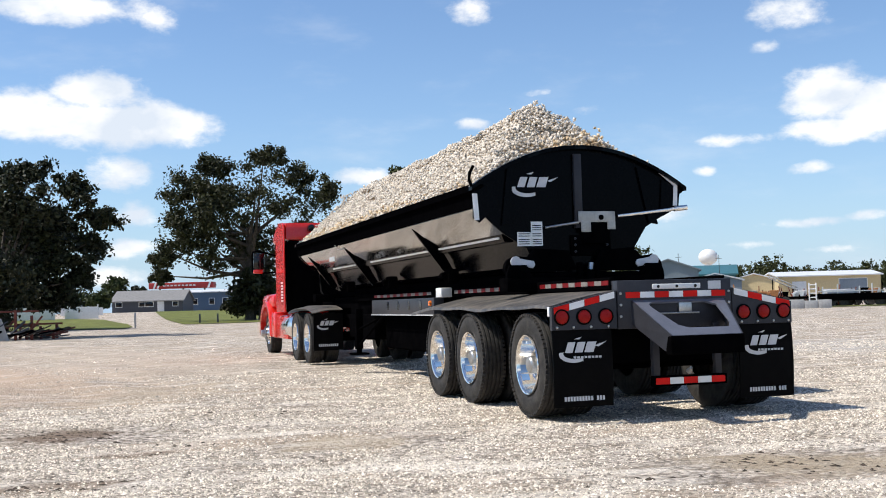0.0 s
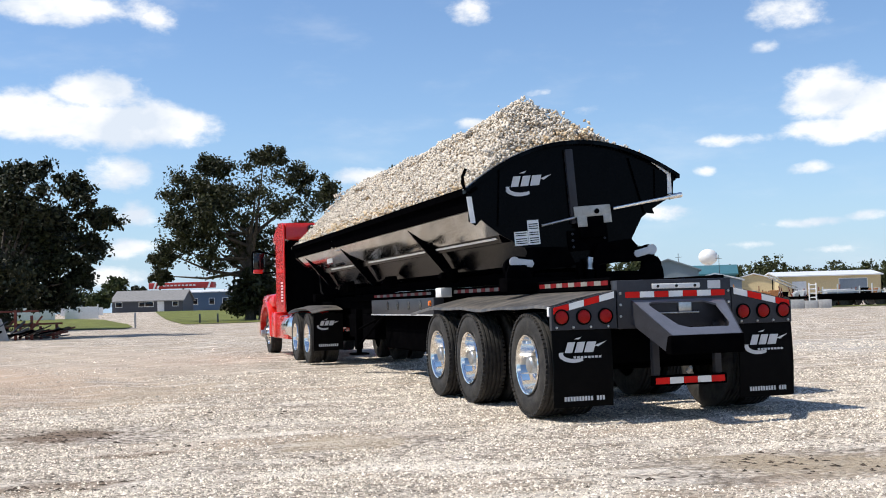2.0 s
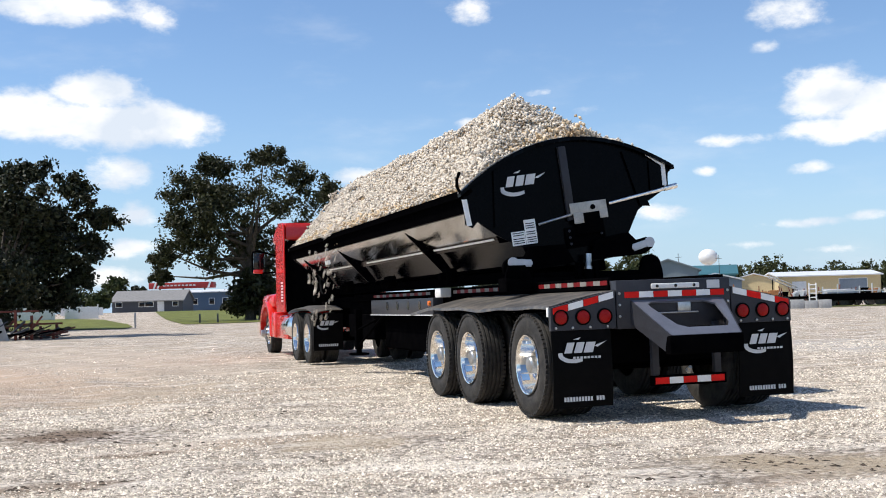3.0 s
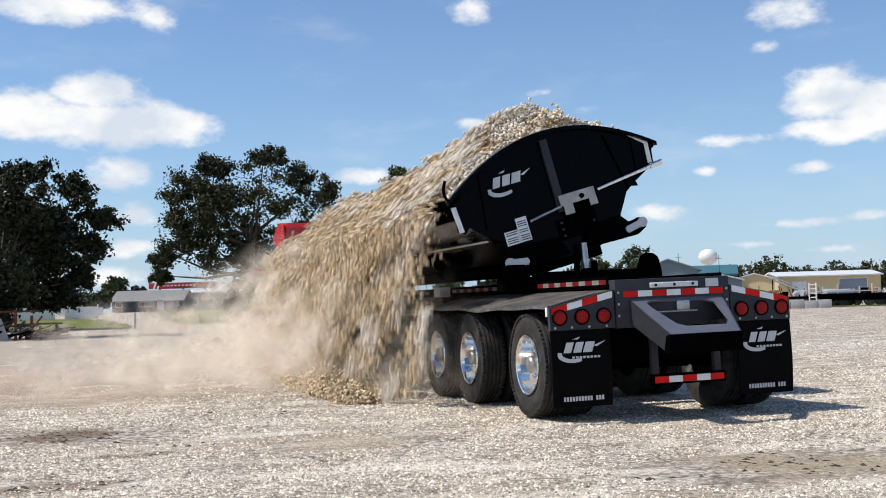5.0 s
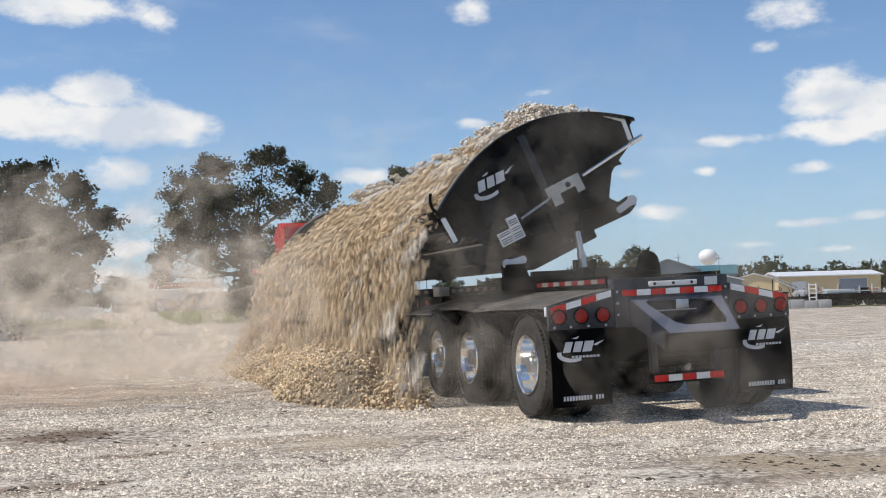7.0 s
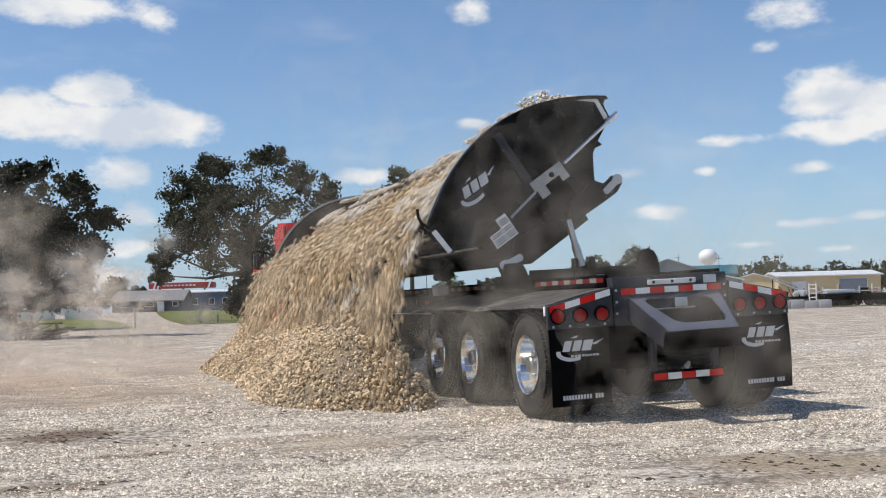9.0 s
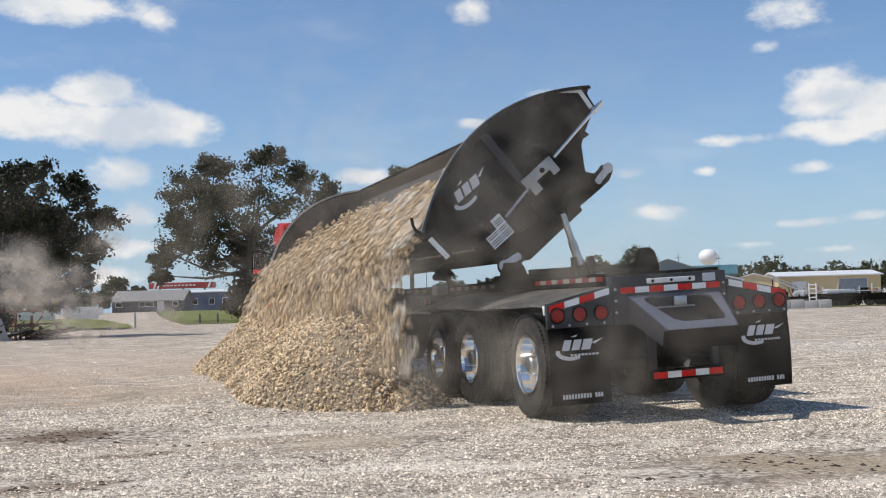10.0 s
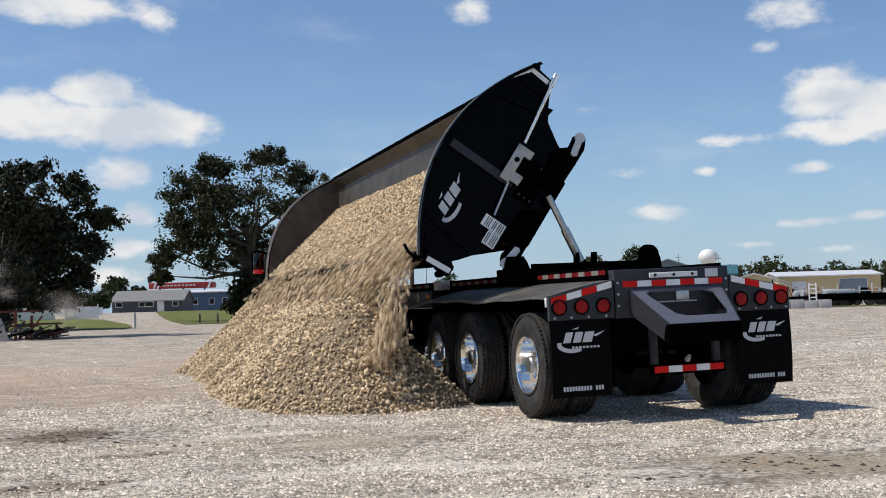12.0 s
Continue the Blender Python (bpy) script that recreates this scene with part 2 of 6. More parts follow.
SHED_TEAL = material("teal_metal_siding", (0.04, 0.14, 0.16), 0.5, vary=0.08)
TAN = material("tan_metal_siding", (0.62, 0.49, 0.27), 0.6, vary=0.08)
ROOF_W = material("pale_metal_roof", (0.70, 0.71, 0.72), 0.45, vary=0.06)
RUST = material("rust_red_steel", (0.17, 0.038, 0.022), 0.7, vary=0.25, bump=0.2)
# sign red darkened for the shade on its face, turned from the sun
SIGN_RED = material("shaded_red_sign", (0.36, 0.022, 0.018), 0.6, vary=0.15)
ORANGE = material("orange_steel", (0.42, 0.18, 0.06), 0.6, vary=0.2)
CONCRETE = material("concrete_wall", (0.42, 0.42, 0.41), 0.85, vary=0.12)
TANK = material("water_tower_paint", (0.78, 0.78, 0.76), 0.5, vary=0.05)


TUB_SKIN.node_tree.nodes["Principled BSDF"].inputs["Coat IOR"].default_value = 2.2     # thick clear lacquer


# ---- helpers for meshes ----
def finish(name, bm, mat, smooth=0.0):
    me = bpy.data.meshes.new(name)
    bmesh.ops.recalc_face_normals(bm, faces=bm.faces[:])
    bm.to_mesh(me)
    bm.free()
    me.materials.append(mat)
    if smooth:
        me.shade_smooth()
        me.set_sharp_from_angle(angle=radians(smooth))
    return me


def part(name, bm, mat, parent, label="", smooth=32.0):
    ob = new(name, finish(name, bm, mat, smooth))
    ob.parent = parent
    return tagged(ob, label)


def thing(name, label, category, x=0.0, y=0.0, z=0.0, rz=0.0, group="", kind=""):
    ob = new(name)
    ob.matrix_basis = pose(x, y, z, 0, 0, rz)
    return tagged(ob, label, category, group, kind)


def box(bm, x0, x1, y0, y1, z0, z1, bevel=0.0, m=None):
    s = bmesh.ops.create_cube(bm, size=1.0)["verts"]
    for v in s:
        v.co = Vector(((x0 + x1) / 2 + v.co.x * (x1 - x0), (y0 + y1) / 2 + v.co.y * (y1 - y0), (z0 + z1) / 2 + v.co.z * (z1 - z0)))
    if bevel:
        edges = list({e for v in s for e in v.link_edges})
        r = bmesh.ops.bevel(bm, geom=edges, offset=bevel, segments=2, affect="EDGES", profile=0.5)
        s = list({v for f in r["faces"] for v in f.verts} | {v for v in s if v.is_valid})
    if m is not None:
        bmesh.ops.transform(bm, matrix=m, verts=s)
    return bm


def bx(*a, bevel=0.0, m=None):
    return box(bmesh.new(), *a, bevel=bevel, m=m)


def prism(bm, pts, axis, lo, hi, bevel=0.0):
    """A polygon drawn in the plane across an axis, drawn out along it. Axis x: (y, z); y: (x, z); z: (x, y)."""
    def at(a, b, h):
        return {"x": (h, a, b), "y": (a, h, b), "z": (a, b, h)}[axis]
    lower = [bm.verts.new(at(a, b, lo)) for a, b in pts]
    upper = [bm.verts.new(at(a, b, hi)) for a, b in pts]
    n = len(pts)
    faces = [bm.faces.new(lower[::-1]), bm.faces.new(upper)]
    for i in range(n):
        faces.append(bm.faces.new((lower[i], lower[(i + 1) % n], upper[(i + 1) % n], upper[i])))
    if bevel:
        caps = [e for f in faces[:2] for e in f.edges]
        bmesh.ops.bevel(bm, geom=caps, offset=bevel, segments=1, affect="EDGES")
    return bm


def tube(bm, a, b, r, seg=12, r2=None):
    a, b = Vector(a), Vector(b)
    d = b - a
    m = Matrix.Translation((a + b) / 2) @ d.to_track_quat("Z", "Y").to_matrix().to_4x4()
    bmesh.ops.create_cone(bm, cap_ends=True, segments=seg, radius1=r, radius2=r if r2 is None else r2, depth=d.length, matrix=m)
    return bm


def rod(a, b, r, seg=12, r2=None):
    return tube(bmesh.new(), a, b, r, seg, r2)


def lathe(bm, profile, centre, axis="x", seg=40, caps=True):
    """Profile of (along, radius) turned round an axis through centre."""
    rings = []
    for h, r in profile:
        ring = []
        for k in range(seg):
            a = 2 * math.pi * k / seg
            p = {"x": (h, r * math.cos(a), r * math.sin(a)), "y": (r * math.cos(a), h, r * math.sin(a)), "z": (r * math.cos(a), r * math.sin(a), h)}[axis]
            ring.append(bm.verts.new(Vector(centre) + Vector(p)))
        rings.append(ring)
    for r0, r1 in zip(rings, rings[1:]):
        for k in range(seg):
            bm.faces.new((r0[k], r0[(k + 1) % seg], r1[(k + 1) % seg], r1[k]))
    for ring in (rings[0], rings[-1]):
        if caps and (ring[0].co - ring[seg // 2].co).length > 1e-4:
            bm.faces.new(ring)
    bmesh.ops.remove_doubles(bm, verts=bm.verts[:], dist=1e-6)
    return bm


def path_tube(pts, r, seg=8):
    bm = bmesh.new()
    for a, b in zip(pts, pts[1:]):
        tube(bm, a, b, r, seg)
    for p in pts[1:-1]:
        bmesh.ops.create_icosphere(bm, subdivisions=1, radius=r * 1.02, matrix=Matrix.Translation(p))
    return bm


ICO = bmesh.new()
bmesh.ops.create_icosphere(ICO, subdivisions=1, radius=1.0)
ICO.verts.ensure_lookup_table()
ICO_V = np.array([v.co[:] for v in ICO.verts])
ICO_F = np.array([[v.index for v in f.verts] for f in ICO.faces])
ICO.free()
OCT_V = np.array([(1, 0, 0), (-1, 0, 0), (0, 1, 0), (0, -1, 0), (0, 0, 1), (0, 0, -1)], float)
OCT_F = np.array([(0, 2, 4), (2, 1, 4), (1, 3, 4), (3, 0, 4), (2, 0, 5), (1, 2, 5), (3, 1, 5), (0, 3, 5)])


def mesh_from(name, verts, faces, mat):
    me = bpy.data.meshes.new(name)
    n, k = faces.shape
    me.vertices.add(len(verts))
    me.vertices.foreach_set("co", np.ascontiguousarray(verts, dtype=np.float32).ravel())
    me.loops.add(n * k)
    me.loops.foreach_set("vertex_index", np.ascontiguousarray(faces, dtype=np.int32).ravel())
    me.polygons.add(n)
    me.polygons.foreach_set("loop_start", np.arange(0, n * k, k, dtype=np.int32))
    me.update(calc_edges=True)
    me.materials.append(mat)
    return me


def turns(rng, n):
    q = rng.normal(size=(n, 4))
    q /= np.linalg.norm(q, axis=1)[:, None]
    w, x, y, z = q.T
    return np.stack([np.stack([1 - 2 * (y * y + z * z), 2 * (x * y - w * z), 2 * (x * z + w * y)], 1),
                     np.stack([2 * (x * y + w * z), 1 - 2 * (x * x + z * z), 2 * (y * z - w * x)], 1),
                     np.stack([2 * (x * z - w * y), 2 * (y * z + w * x), 1 - 2 * (x * x + y * y)], 1)], 1)


def stones_arrays(rng, places, sizes, flat=0.65, fine=False):
    """Broken stones, each a jagged lump of its own."""
    bv, bf = (ICO_V, ICO_F) if fine else (OCT_V, OCT_F)
    n = len(places)
    jag = 1 + rng.uniform(-0.3, 0.3, (n, len(bv), 3))
    scale = np.stack([rng.uniform(0.8, 1.25, n), rng.uniform(0.6, 1.0, n), rng.uniform(flat * 0.7, flat * 1.2, n)], 1)
    v = bv[None] * jag * scale[:, None] * np.asarray(sizes)[:, None, None]
    v = np.einsum("nij,nkj->nki", turns(rng, n), v) + np.asarray(places)[:, None]
    f = bf[None] + (np.arange(n) * len(bv))[:, None, None]
    return v.reshape(-1, 3), f.reshape(-1, 3)


def merged(*pairs):
    vs, fs, k = [], [], 0
    for v, f in pairs:
        vs.append(v)
        fs.append(f + k)
        k += len(v)
    return np.concatenate(vs), np.concatenate(fs)


def smooth01(a, b, x):
    t = np.clip((x - a) / (b - a), 0, 1)
    return t * t * (3 - 2 * t)


# ---- ground ----
def terrain(x, y):
    """Flat yard; the land rises a little beyond it on the house side."""
    rise = 1.15 * smooth01(70.0, 190.0, y) * smooth01(45.0, 10.0, x)
    return rise


GRID = np.random.default_rng(90).uniform(-1, 1, (256, 256))


def waves(x, y, size, shift=0):
    """Smooth random relief between -1 and 1 with bumps of about the given size in metres."""
    u, v = np.asarray(x, float) / size + 37.3 + shift, np.asarray(y, float) / size + 11.7 + shift * 2
    i, j = np.floor(u).astype(int), np.floor(v).astype(int)
    a, b = u - i, v - j
    a, b = a * a * (3 - 2 * a), b * b * (3 - 2 * b)
    g = lambda p, q: GRID[p % 256, q % 256]
    return (g(i, j) * (1 - a) + g(i + 1, j) * a) * (1 - b) + (g(i, j + 1) * (1 - a) + g(i + 1, j + 1) * a) * b


def surface(x, y):
    """The yard as it lies: trodden humps, wheel ruts on the house side, fine unevenness near by."""
    far = np.hypot(np.asarray(x) + 5.4, np.asarray(y) + 10)
    humps = 0.020 * waves(x, y, 2.6) + 0.013 * waves(x, y, 0.9, 5)
    fine = 0.009 * waves(x, y, 0.33, 9) + 0.005 * waves(x, y, 0.16, 3)
    across = np.asarray(x) * 0.80 + np.asarray(y) * 0.22 + 0.5 * waves(x, y, 6.0, 4)
    rut = smooth01(-1.5, -5.0, np.asarray(x) - 0.1 * np.asarray(y)) * smooth01(2.0, 8.0, y) * 0.022 * np.sin(across * 4.2)
    return terrain(x, y) + (humps + rut) * smooth01(75, 30, far) + fine * smooth01(26, 9, far) - 0.022 * smooth01(75, 30, far)


def make_ground():
    m = bpy.data.materials.new("gravel_yard")
    m.use_nodes = True
    N, L = m.node_tree.nodes, m.node_tree.links
    b = N["Principled BSDF"]
    tc = N.new("ShaderNodeTexCoord")

    def tex(kind, s, detail=5, stretch=(1, 1, 1), turn=0.0):
        mp = N.new("ShaderNodeMapping")
        mp.inputs["Scale"].default_value, mp.inputs["Rotation"].default_value = stretch, (0, 0, radians(turn))
        L.new(tc.outputs["Object"], mp.inputs["Vector"])
        n = N.new(kind)
        n.inputs["Scale"].default_value = s
        if kind == "ShaderNodeTexNoise":
            n.inputs["Detail"].default_value, n.inputs["Roughness"].default_value = detail, 0.62
        L.new(mp.outputs[0], n.inputs["Vector"])
        return n

    def ramp(src, lo, hi, top=1.0):
        r = N.new("ShaderNodeMapRange")
        r.interpolation_type = "SMOOTHSTEP"
        r.inputs["From Min"].default_value, r.inputs["From Max"].default_value, r.inputs["To Max"].default_value = lo, hi, top
        L.new(src, r.inputs["Value"])
        return r.outputs[0]

    def mix(fac, a, bb):
        n = N.new("ShaderNodeMix")
        n.data_type = "RGBA"
        if isinstance(fac, float):
            n.inputs["Factor"].default_value = fac
        else:
            L.new(fac, n.inputs["Factor"])
        for key, v in (("A", a), ("B", bb)):
            if isinstance(v, tuple):
                n.inputs[key].default_value = (*v, 1)
            else:
                L.new(v, n.inputs[key])
        return n.outputs["Result"]

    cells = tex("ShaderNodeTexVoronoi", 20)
    cells2 = tex("ShaderNodeTexVoronoi", 46)
    grey = N.new("ShaderNodeSeparateColor")
    L.new(cells.outputs["Color"], grey.inputs[0])
    stone = mix(grey.outputs[0], (0.24, 0.195, 0.15), (0.82, 0.73, 0.63))
    grey2 = N.new("ShaderNodeSeparateColor")
    L.new(cells2.outputs["Color"], grey2.inputs[0])
    fines = mix(grey2.outputs[0], (0.28, 0.225, 0.17), (0.72, 0.62, 0.50))
    patch = tex("ShaderNodeTexNoise", 0.55, 7)
    base = mix(ramp(patch.outputs[0], 0.42, 0.60), stone, fines)
    base = mix(ramp(cells.outputs["Distance"], 0.45, 0.75, 0.75), base, (0.11, 0.09, 0.07))     # gaps between the stones darkened: painted shade along with brown dirt
    track = tex("ShaderNodeTexNoise", 0.34, 6, (1.0, 0.22, 1), 62)
    base = mix(ramp(track.outputs[0], 0.52, 0.68, 0.5), base, (0.48, 0.39, 0.30))
    damp = tex("ShaderNodeTexNoise", 0.8, 8)
    base = mix(ramp(damp.outputs[0], 0.60, 0.76, 0.6), base, (0.20, 0.155, 0.11))
    speck = tex("ShaderNodeTexNoise", 7.0, 9)
    base = mix(ramp(speck.outputs[0], 0.55, 0.68, 0.6), base, (0.25, 0.21, 0.165))
    streak = tex("ShaderNodeTexNoise", 2.4, 9, (0.35, 1.0, 1), -17)
    base = mix(ramp(streak.outputs[0], 0.55, 0.66, 0.6), base, (0.28, 0.225, 0.17))
    pale = tex("ShaderNodeTexNoise", 1.7, 8, (0.4, 1.0, 1), -12)
    base = mix(ramp(pale.outputs[0], 0.48, 0.66, 0.8), base, (0.84, 0.76, 0.66))
    wheelway = tex("ShaderNodeTexNoise", 0.9, 9, (0.25, 1.0, 1), -12)
    base = mix(ramp(wheelway.outputs[0], 0.52, 0.62, 0.5), base, (0.44, 0.335, 0.245))
    crack = tex("ShaderNodeTexNoise", 4.5, 9, (0.3, 1.0, 1), -14)
    base = mix(ramp(crack.outputs[0], 0.57, 0.64, 0.6), base, (0.22, 0.17, 0.125))
    # bare earth where the gravel is worn away: centre, half length, half width, turn, strength
    for cx, cy, ra, rb, turn, amount, tone in ((-0.55, -3.05, 1.0, 0.6, -35, 0.75, (0.40, 0.32, 0.22)), (-5.65, 1.6, 0.5, 0.5, 8, 0.85, (0.19, 0.135, 0.095)), (-5.75, -1.75, 0.6, 0.30, 0, 0.75, (0.23, 0.17, 0.12)), (-5.1, -0.1, 0.4, 0.18, 5, 0.7, (0.22, 0.165, 0.12)), (-4.9, 5.0, 1.2, 0.5, 5, 0.5, (0.36, 0.27, 0.19)), (-7.5, 14.0, 3.0, 5.0, 20, 0.6, (0.55, 0.40, 0.29)),
                                               (-5.0, 20.0, 3.0, 15.0, 8, 0.6, (0.52, 0.43, 0.34)), (-4.6, 7.0, 1.2, 3.0, -20, 0.45, (0.48, 0.38, 0.27)), (-7.0, 9.0, 2.0, 4.0, 10, 0.6, (0.48, 0.365, 0.27)),
                                               (-3.3, -0.3, 0.6, 0.7, 0, 0.6, (0.45, 0.36, 0.25)), (10.0, 13.0, 3.0, 4.0, -10, 0.5, (0.44, 0.43, 0.42))):
        mp = N.new("ShaderNodeMapping")
        mp.vector_type = "TEXTURE"
        mp.inputs["Location"].default_value, mp.inputs["Rotation"].default_value, mp.inputs["Scale"].default_value = (cx, cy, 0), (0, 0, radians(turn)), (ra, rb, 1)
        L.new(tc.outputs["Object"], mp.inputs["Vector"])
        ln = N.new("ShaderNodeVectorMath")
        ln.operation = "LENGTH"
        L.new(mp.outputs[0], ln.inputs[0])
        wob = N.new("ShaderNodeMath")
        wob.operation = "MULTIPLY_ADD"
        wob.inputs[1].default_value = 2.4
        L.new(tex("ShaderNodeTexNoise", 1.6, 8).outputs[0], wob.inputs[0])
        L.new(ln.outputs["Value"], wob.inputs[2])
        inside = N.new("ShaderNodeMapRange")
        inside.interpolation_type = "SMOOTHSTEP"
        inside.inputs["From Min"].default_value, inside.inputs["From Max"].default_value = 1.75, 2.35
        inside.inputs["To Min"].default_value, inside.inputs["To Max"].default_value = amount, 0.0
        L.new(wob.outputs[0], inside.inputs["Value"])
        base = mix(inside.outputs[0], base, tone)
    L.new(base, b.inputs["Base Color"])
    b.inputs["Roughness"].default_value, b.inputs["Specular IOR Level"].default_value = 0.95, 0.2
    h = N.new("ShaderNodeMath")
    h.operation = "ADD"
    inv = N.new("ShaderNodeMath")
    inv.operation = "SUBTRACT"
    inv.inputs[0].default_value = 1.0
    L.new(cells.outputs["Distance"], inv.inputs[1])
    L.new(inv.outputs[0], h.inputs[0])
    fine = tex("ShaderNodeTexNoise", 60, 4)
    L.new(fine.outputs[0], h.inputs[1])
    bp = N.new("ShaderNodeBump")
    bp.inputs["Strength"].default_value, bp.inputs["Distance"].default_value = 0.8, 0.03
    L.new(h.outputs[0], bp.inputs["Height"])
    roll = N.new("ShaderNodeBump")
    roll.inputs["Strength"].default_value, roll.inputs["Distance"].default_value = 0.9, 0.10
    L.new(tex("ShaderNodeTexNoise", 1.5, 6).outputs[0], roll.inputs["Height"])
    L.new(roll.outputs[0], bp.inputs["Normal"])
    L.new(bp.outputs[0], b.inputs["Normal"])
    radii = np.concatenate([[0.0], np.geomspace(2.0, 45, 230), np.geomspace(47, 3500, 50)])
    ang = np.concatenate([np.radians(np.linspace(44, 100, 330)), np.radians(np.linspace(101, 403, 76))])
    seg = len(ang)
    X = -5.4 + radii[:, None] * np.cos(ang)
    Y = -10.0 + radii[:, None] * np.sin(ang)
    Z = surface(X, Y)
    v = np.stack([X, Y, Z], -1).reshape(-1, 3)
    i = np.arange(len(radii) - 1)[:, None] * seg
    j = np.arange(seg)[None]
    j2 = (j + 1) % seg
    f = np.stack([i + j, i + j2, i + seg + j2, i + seg + j], -1).reshape(-1, 4)
    me = mesh_from("ground", v, f, m)
    me.shade_smooth()
    tagged(new("ground", me), "pale crushed-limestone gravel yard with brown dirt patches", "ground", kind="structure")


make_ground()


# ---- trailer ----
TUB_Y0, TUB_Y1 = 2.2, 14.0
PIVOT = (-0.80, 1.46)
ANGLES = [(0.0, 0.0), (0.5, 0.6), (1.0, 1.6), (1.5, 2.8), (2.0, 4.1), (2.5, 5.4), (3.0, 7.2), (3.5, 9.0), (4.0, 11.0), (4.5, 13.2),
          (5.0, 15.5), (5.5, 18.0), (6.0, 20.3), (6.5, 22.7), (7.0, 24.8), (7.5, 27.2), (8.0, 29.7), (8.5, 32.2), (9.0, 34.7),
          (9.5, 37.3), (10.0, 40.2), (10.5, 43.3), (11.0, 47.2), (11.5, 51.8), (12.0, 56.2)]
# seconds, lift in metres, lean in degrees (the far side rises first as the load leaves)
LIFT = [(0.0, 0.0, 0.0), (2.0, 0.003, 0.15), (3.0, 0.006, 0.5), (5.0, 0.018, 1.0), (6.0, 0.024, 1.25), (7.0, 0.032, 1.45), (9.0, 0.050, 1.95),
        (9.5, 0.057, 2.1), (10.5, 0.072, 2.3), (11.0, 0.083, 2.2), (11.5, 0.096, 1.75), (12.0, 0.114, 1.1)]


def along(rows, t, k=1):
    return float(np.interp(t, [r[0] for r in rows], [r[k] for r in rows]))


def chassis_pose(t):
    lean = along(LIFT, t, 2)
    return pose(0, 0, along(LIFT, t, 1)) @ pose(-0.012 * lean, 0, 0.5) @ pose(0, 0, 0, 0, -lean, 0) @ pose(0, 0, -0.5)


def tub_pose(t):
    p = chassis_pose(t) @ Vector((PIVOT[0], 0, PIVOT[1]))
    return pose(p.x, 0, p.z) @ pose(0, 0, 0, 0, -along(ANGLES, t), 0) @ pose(-PIVOT[0], 0, -PIVOT[1])


def tape_parts(parent, *runs):
    """Runs of red and white reflective blocks: from, to, height, width, face, number, first red, and slope or axis."""
    for r in runs:
        a0, a1, z, h, face, n, first = r[:7]
        slope, axis = (r[7] if len(r) > 7 else {}).get("slope", 0.0), (r[7] if len(r) > 7 else {}).get("axis", "y")
        step = (a1 - a0) / n
        for k in range(n):
            a, b = a0 + k * step, a0 + (k + 1) * step - 0.004
            za, zb = z + slope * (a - a0), z + slope * (b - a0)
            red = (k % 2 == 0) == first
            bm = prism(bmesh.new(), [(a, za), (b, zb), (b, zb + h), (a, za + h)], axis, face - 0.004, face)
            part("red_tape" if red else "white_tape", bm, (TAPE_R_SHADE if axis == "x" else TAPE_R) if red else (TAPE_W_SHADE if axis == "x" else TAPE_W), parent, "red reflective tape" if red else "white reflective tape", 0)


def emblem(bm, x, z, w, y, drop=0.003):
    """The maker's mark as plain slanted blocks over a sweeping arc, on a face towards -y."""
    h = w * 0.21
    sl = h * 0.35
    for a, b in ((0.10, 0.26), (0.31, 0.48), (0.52, 0.72)):
        prism(bm, [(x + a * w, z), (x + b * w, z), (x + b * w + sl, z + h), (x + a * w + sl, z + h)], "y", y - drop, y)
    prism(bm, [(x + 0.76 * w, z + h * 0.62), (x + 0.83 * w, z + h * 0.5), (x + 1.02 * w, z + h * 1.02), (x + 0.86 * w, z + h * 0.8)], "y", y - drop, y)
    prism(bm, [(x + 0.30 * w, z + h * 1.28), (x + 0.47 * w, z + h * 1.5), (x + 0.42 * w, z + h * 1.25)], "y", y - drop, y)
    outer, inner = [], []
    for k in range(15):
        a = radians(110 + k * 14)
        outer.append((x + w * (0.30 + 0.33 * math.cos(a)), z - h * 0.15 + w * 0.17 * math.sin(a)))
        inner.append((x + w * (0.33 + 0.27 * math.cos(a)), z - h * 0.08 + w * 0.11 * math.sin(a)))
    for k in range(4, 14):
        prism(bm, [outer[k], outer[k + 1], inner[k + 1], inner[k]], "y", y - drop, y)


def tyre_profile(width, radius, inner=0.29):
    w = width / 2
    pr = [(-w * 0.78, inner), (-w * 0.92, inner + 0.03), (-w * 1.0, inner + (radius - inner) * 0.45), (-w * 0.97, inner + (radius - inner) * 0.7),
          (-w * 0.86, radius - 0.035), (-w * 0.80, radius - 0.012)]
    grooves = (-0.5, -0.17, 0.17, 0.5)
    pr.append((-w * 0.74, radius - 0.002))
    for g in grooves:
        pr += [(w * (g - 0.07), radius), (w * (g - 0.05), radius - 0.014), (w * (g + 0.05), radius - 0.014), (w * (g + 0.07), radius)]
    pr += [(-h, r) for h, r in pr[6::-1]]
    return pr


TYRE_W, TYRE_R = 0.275, 0.518


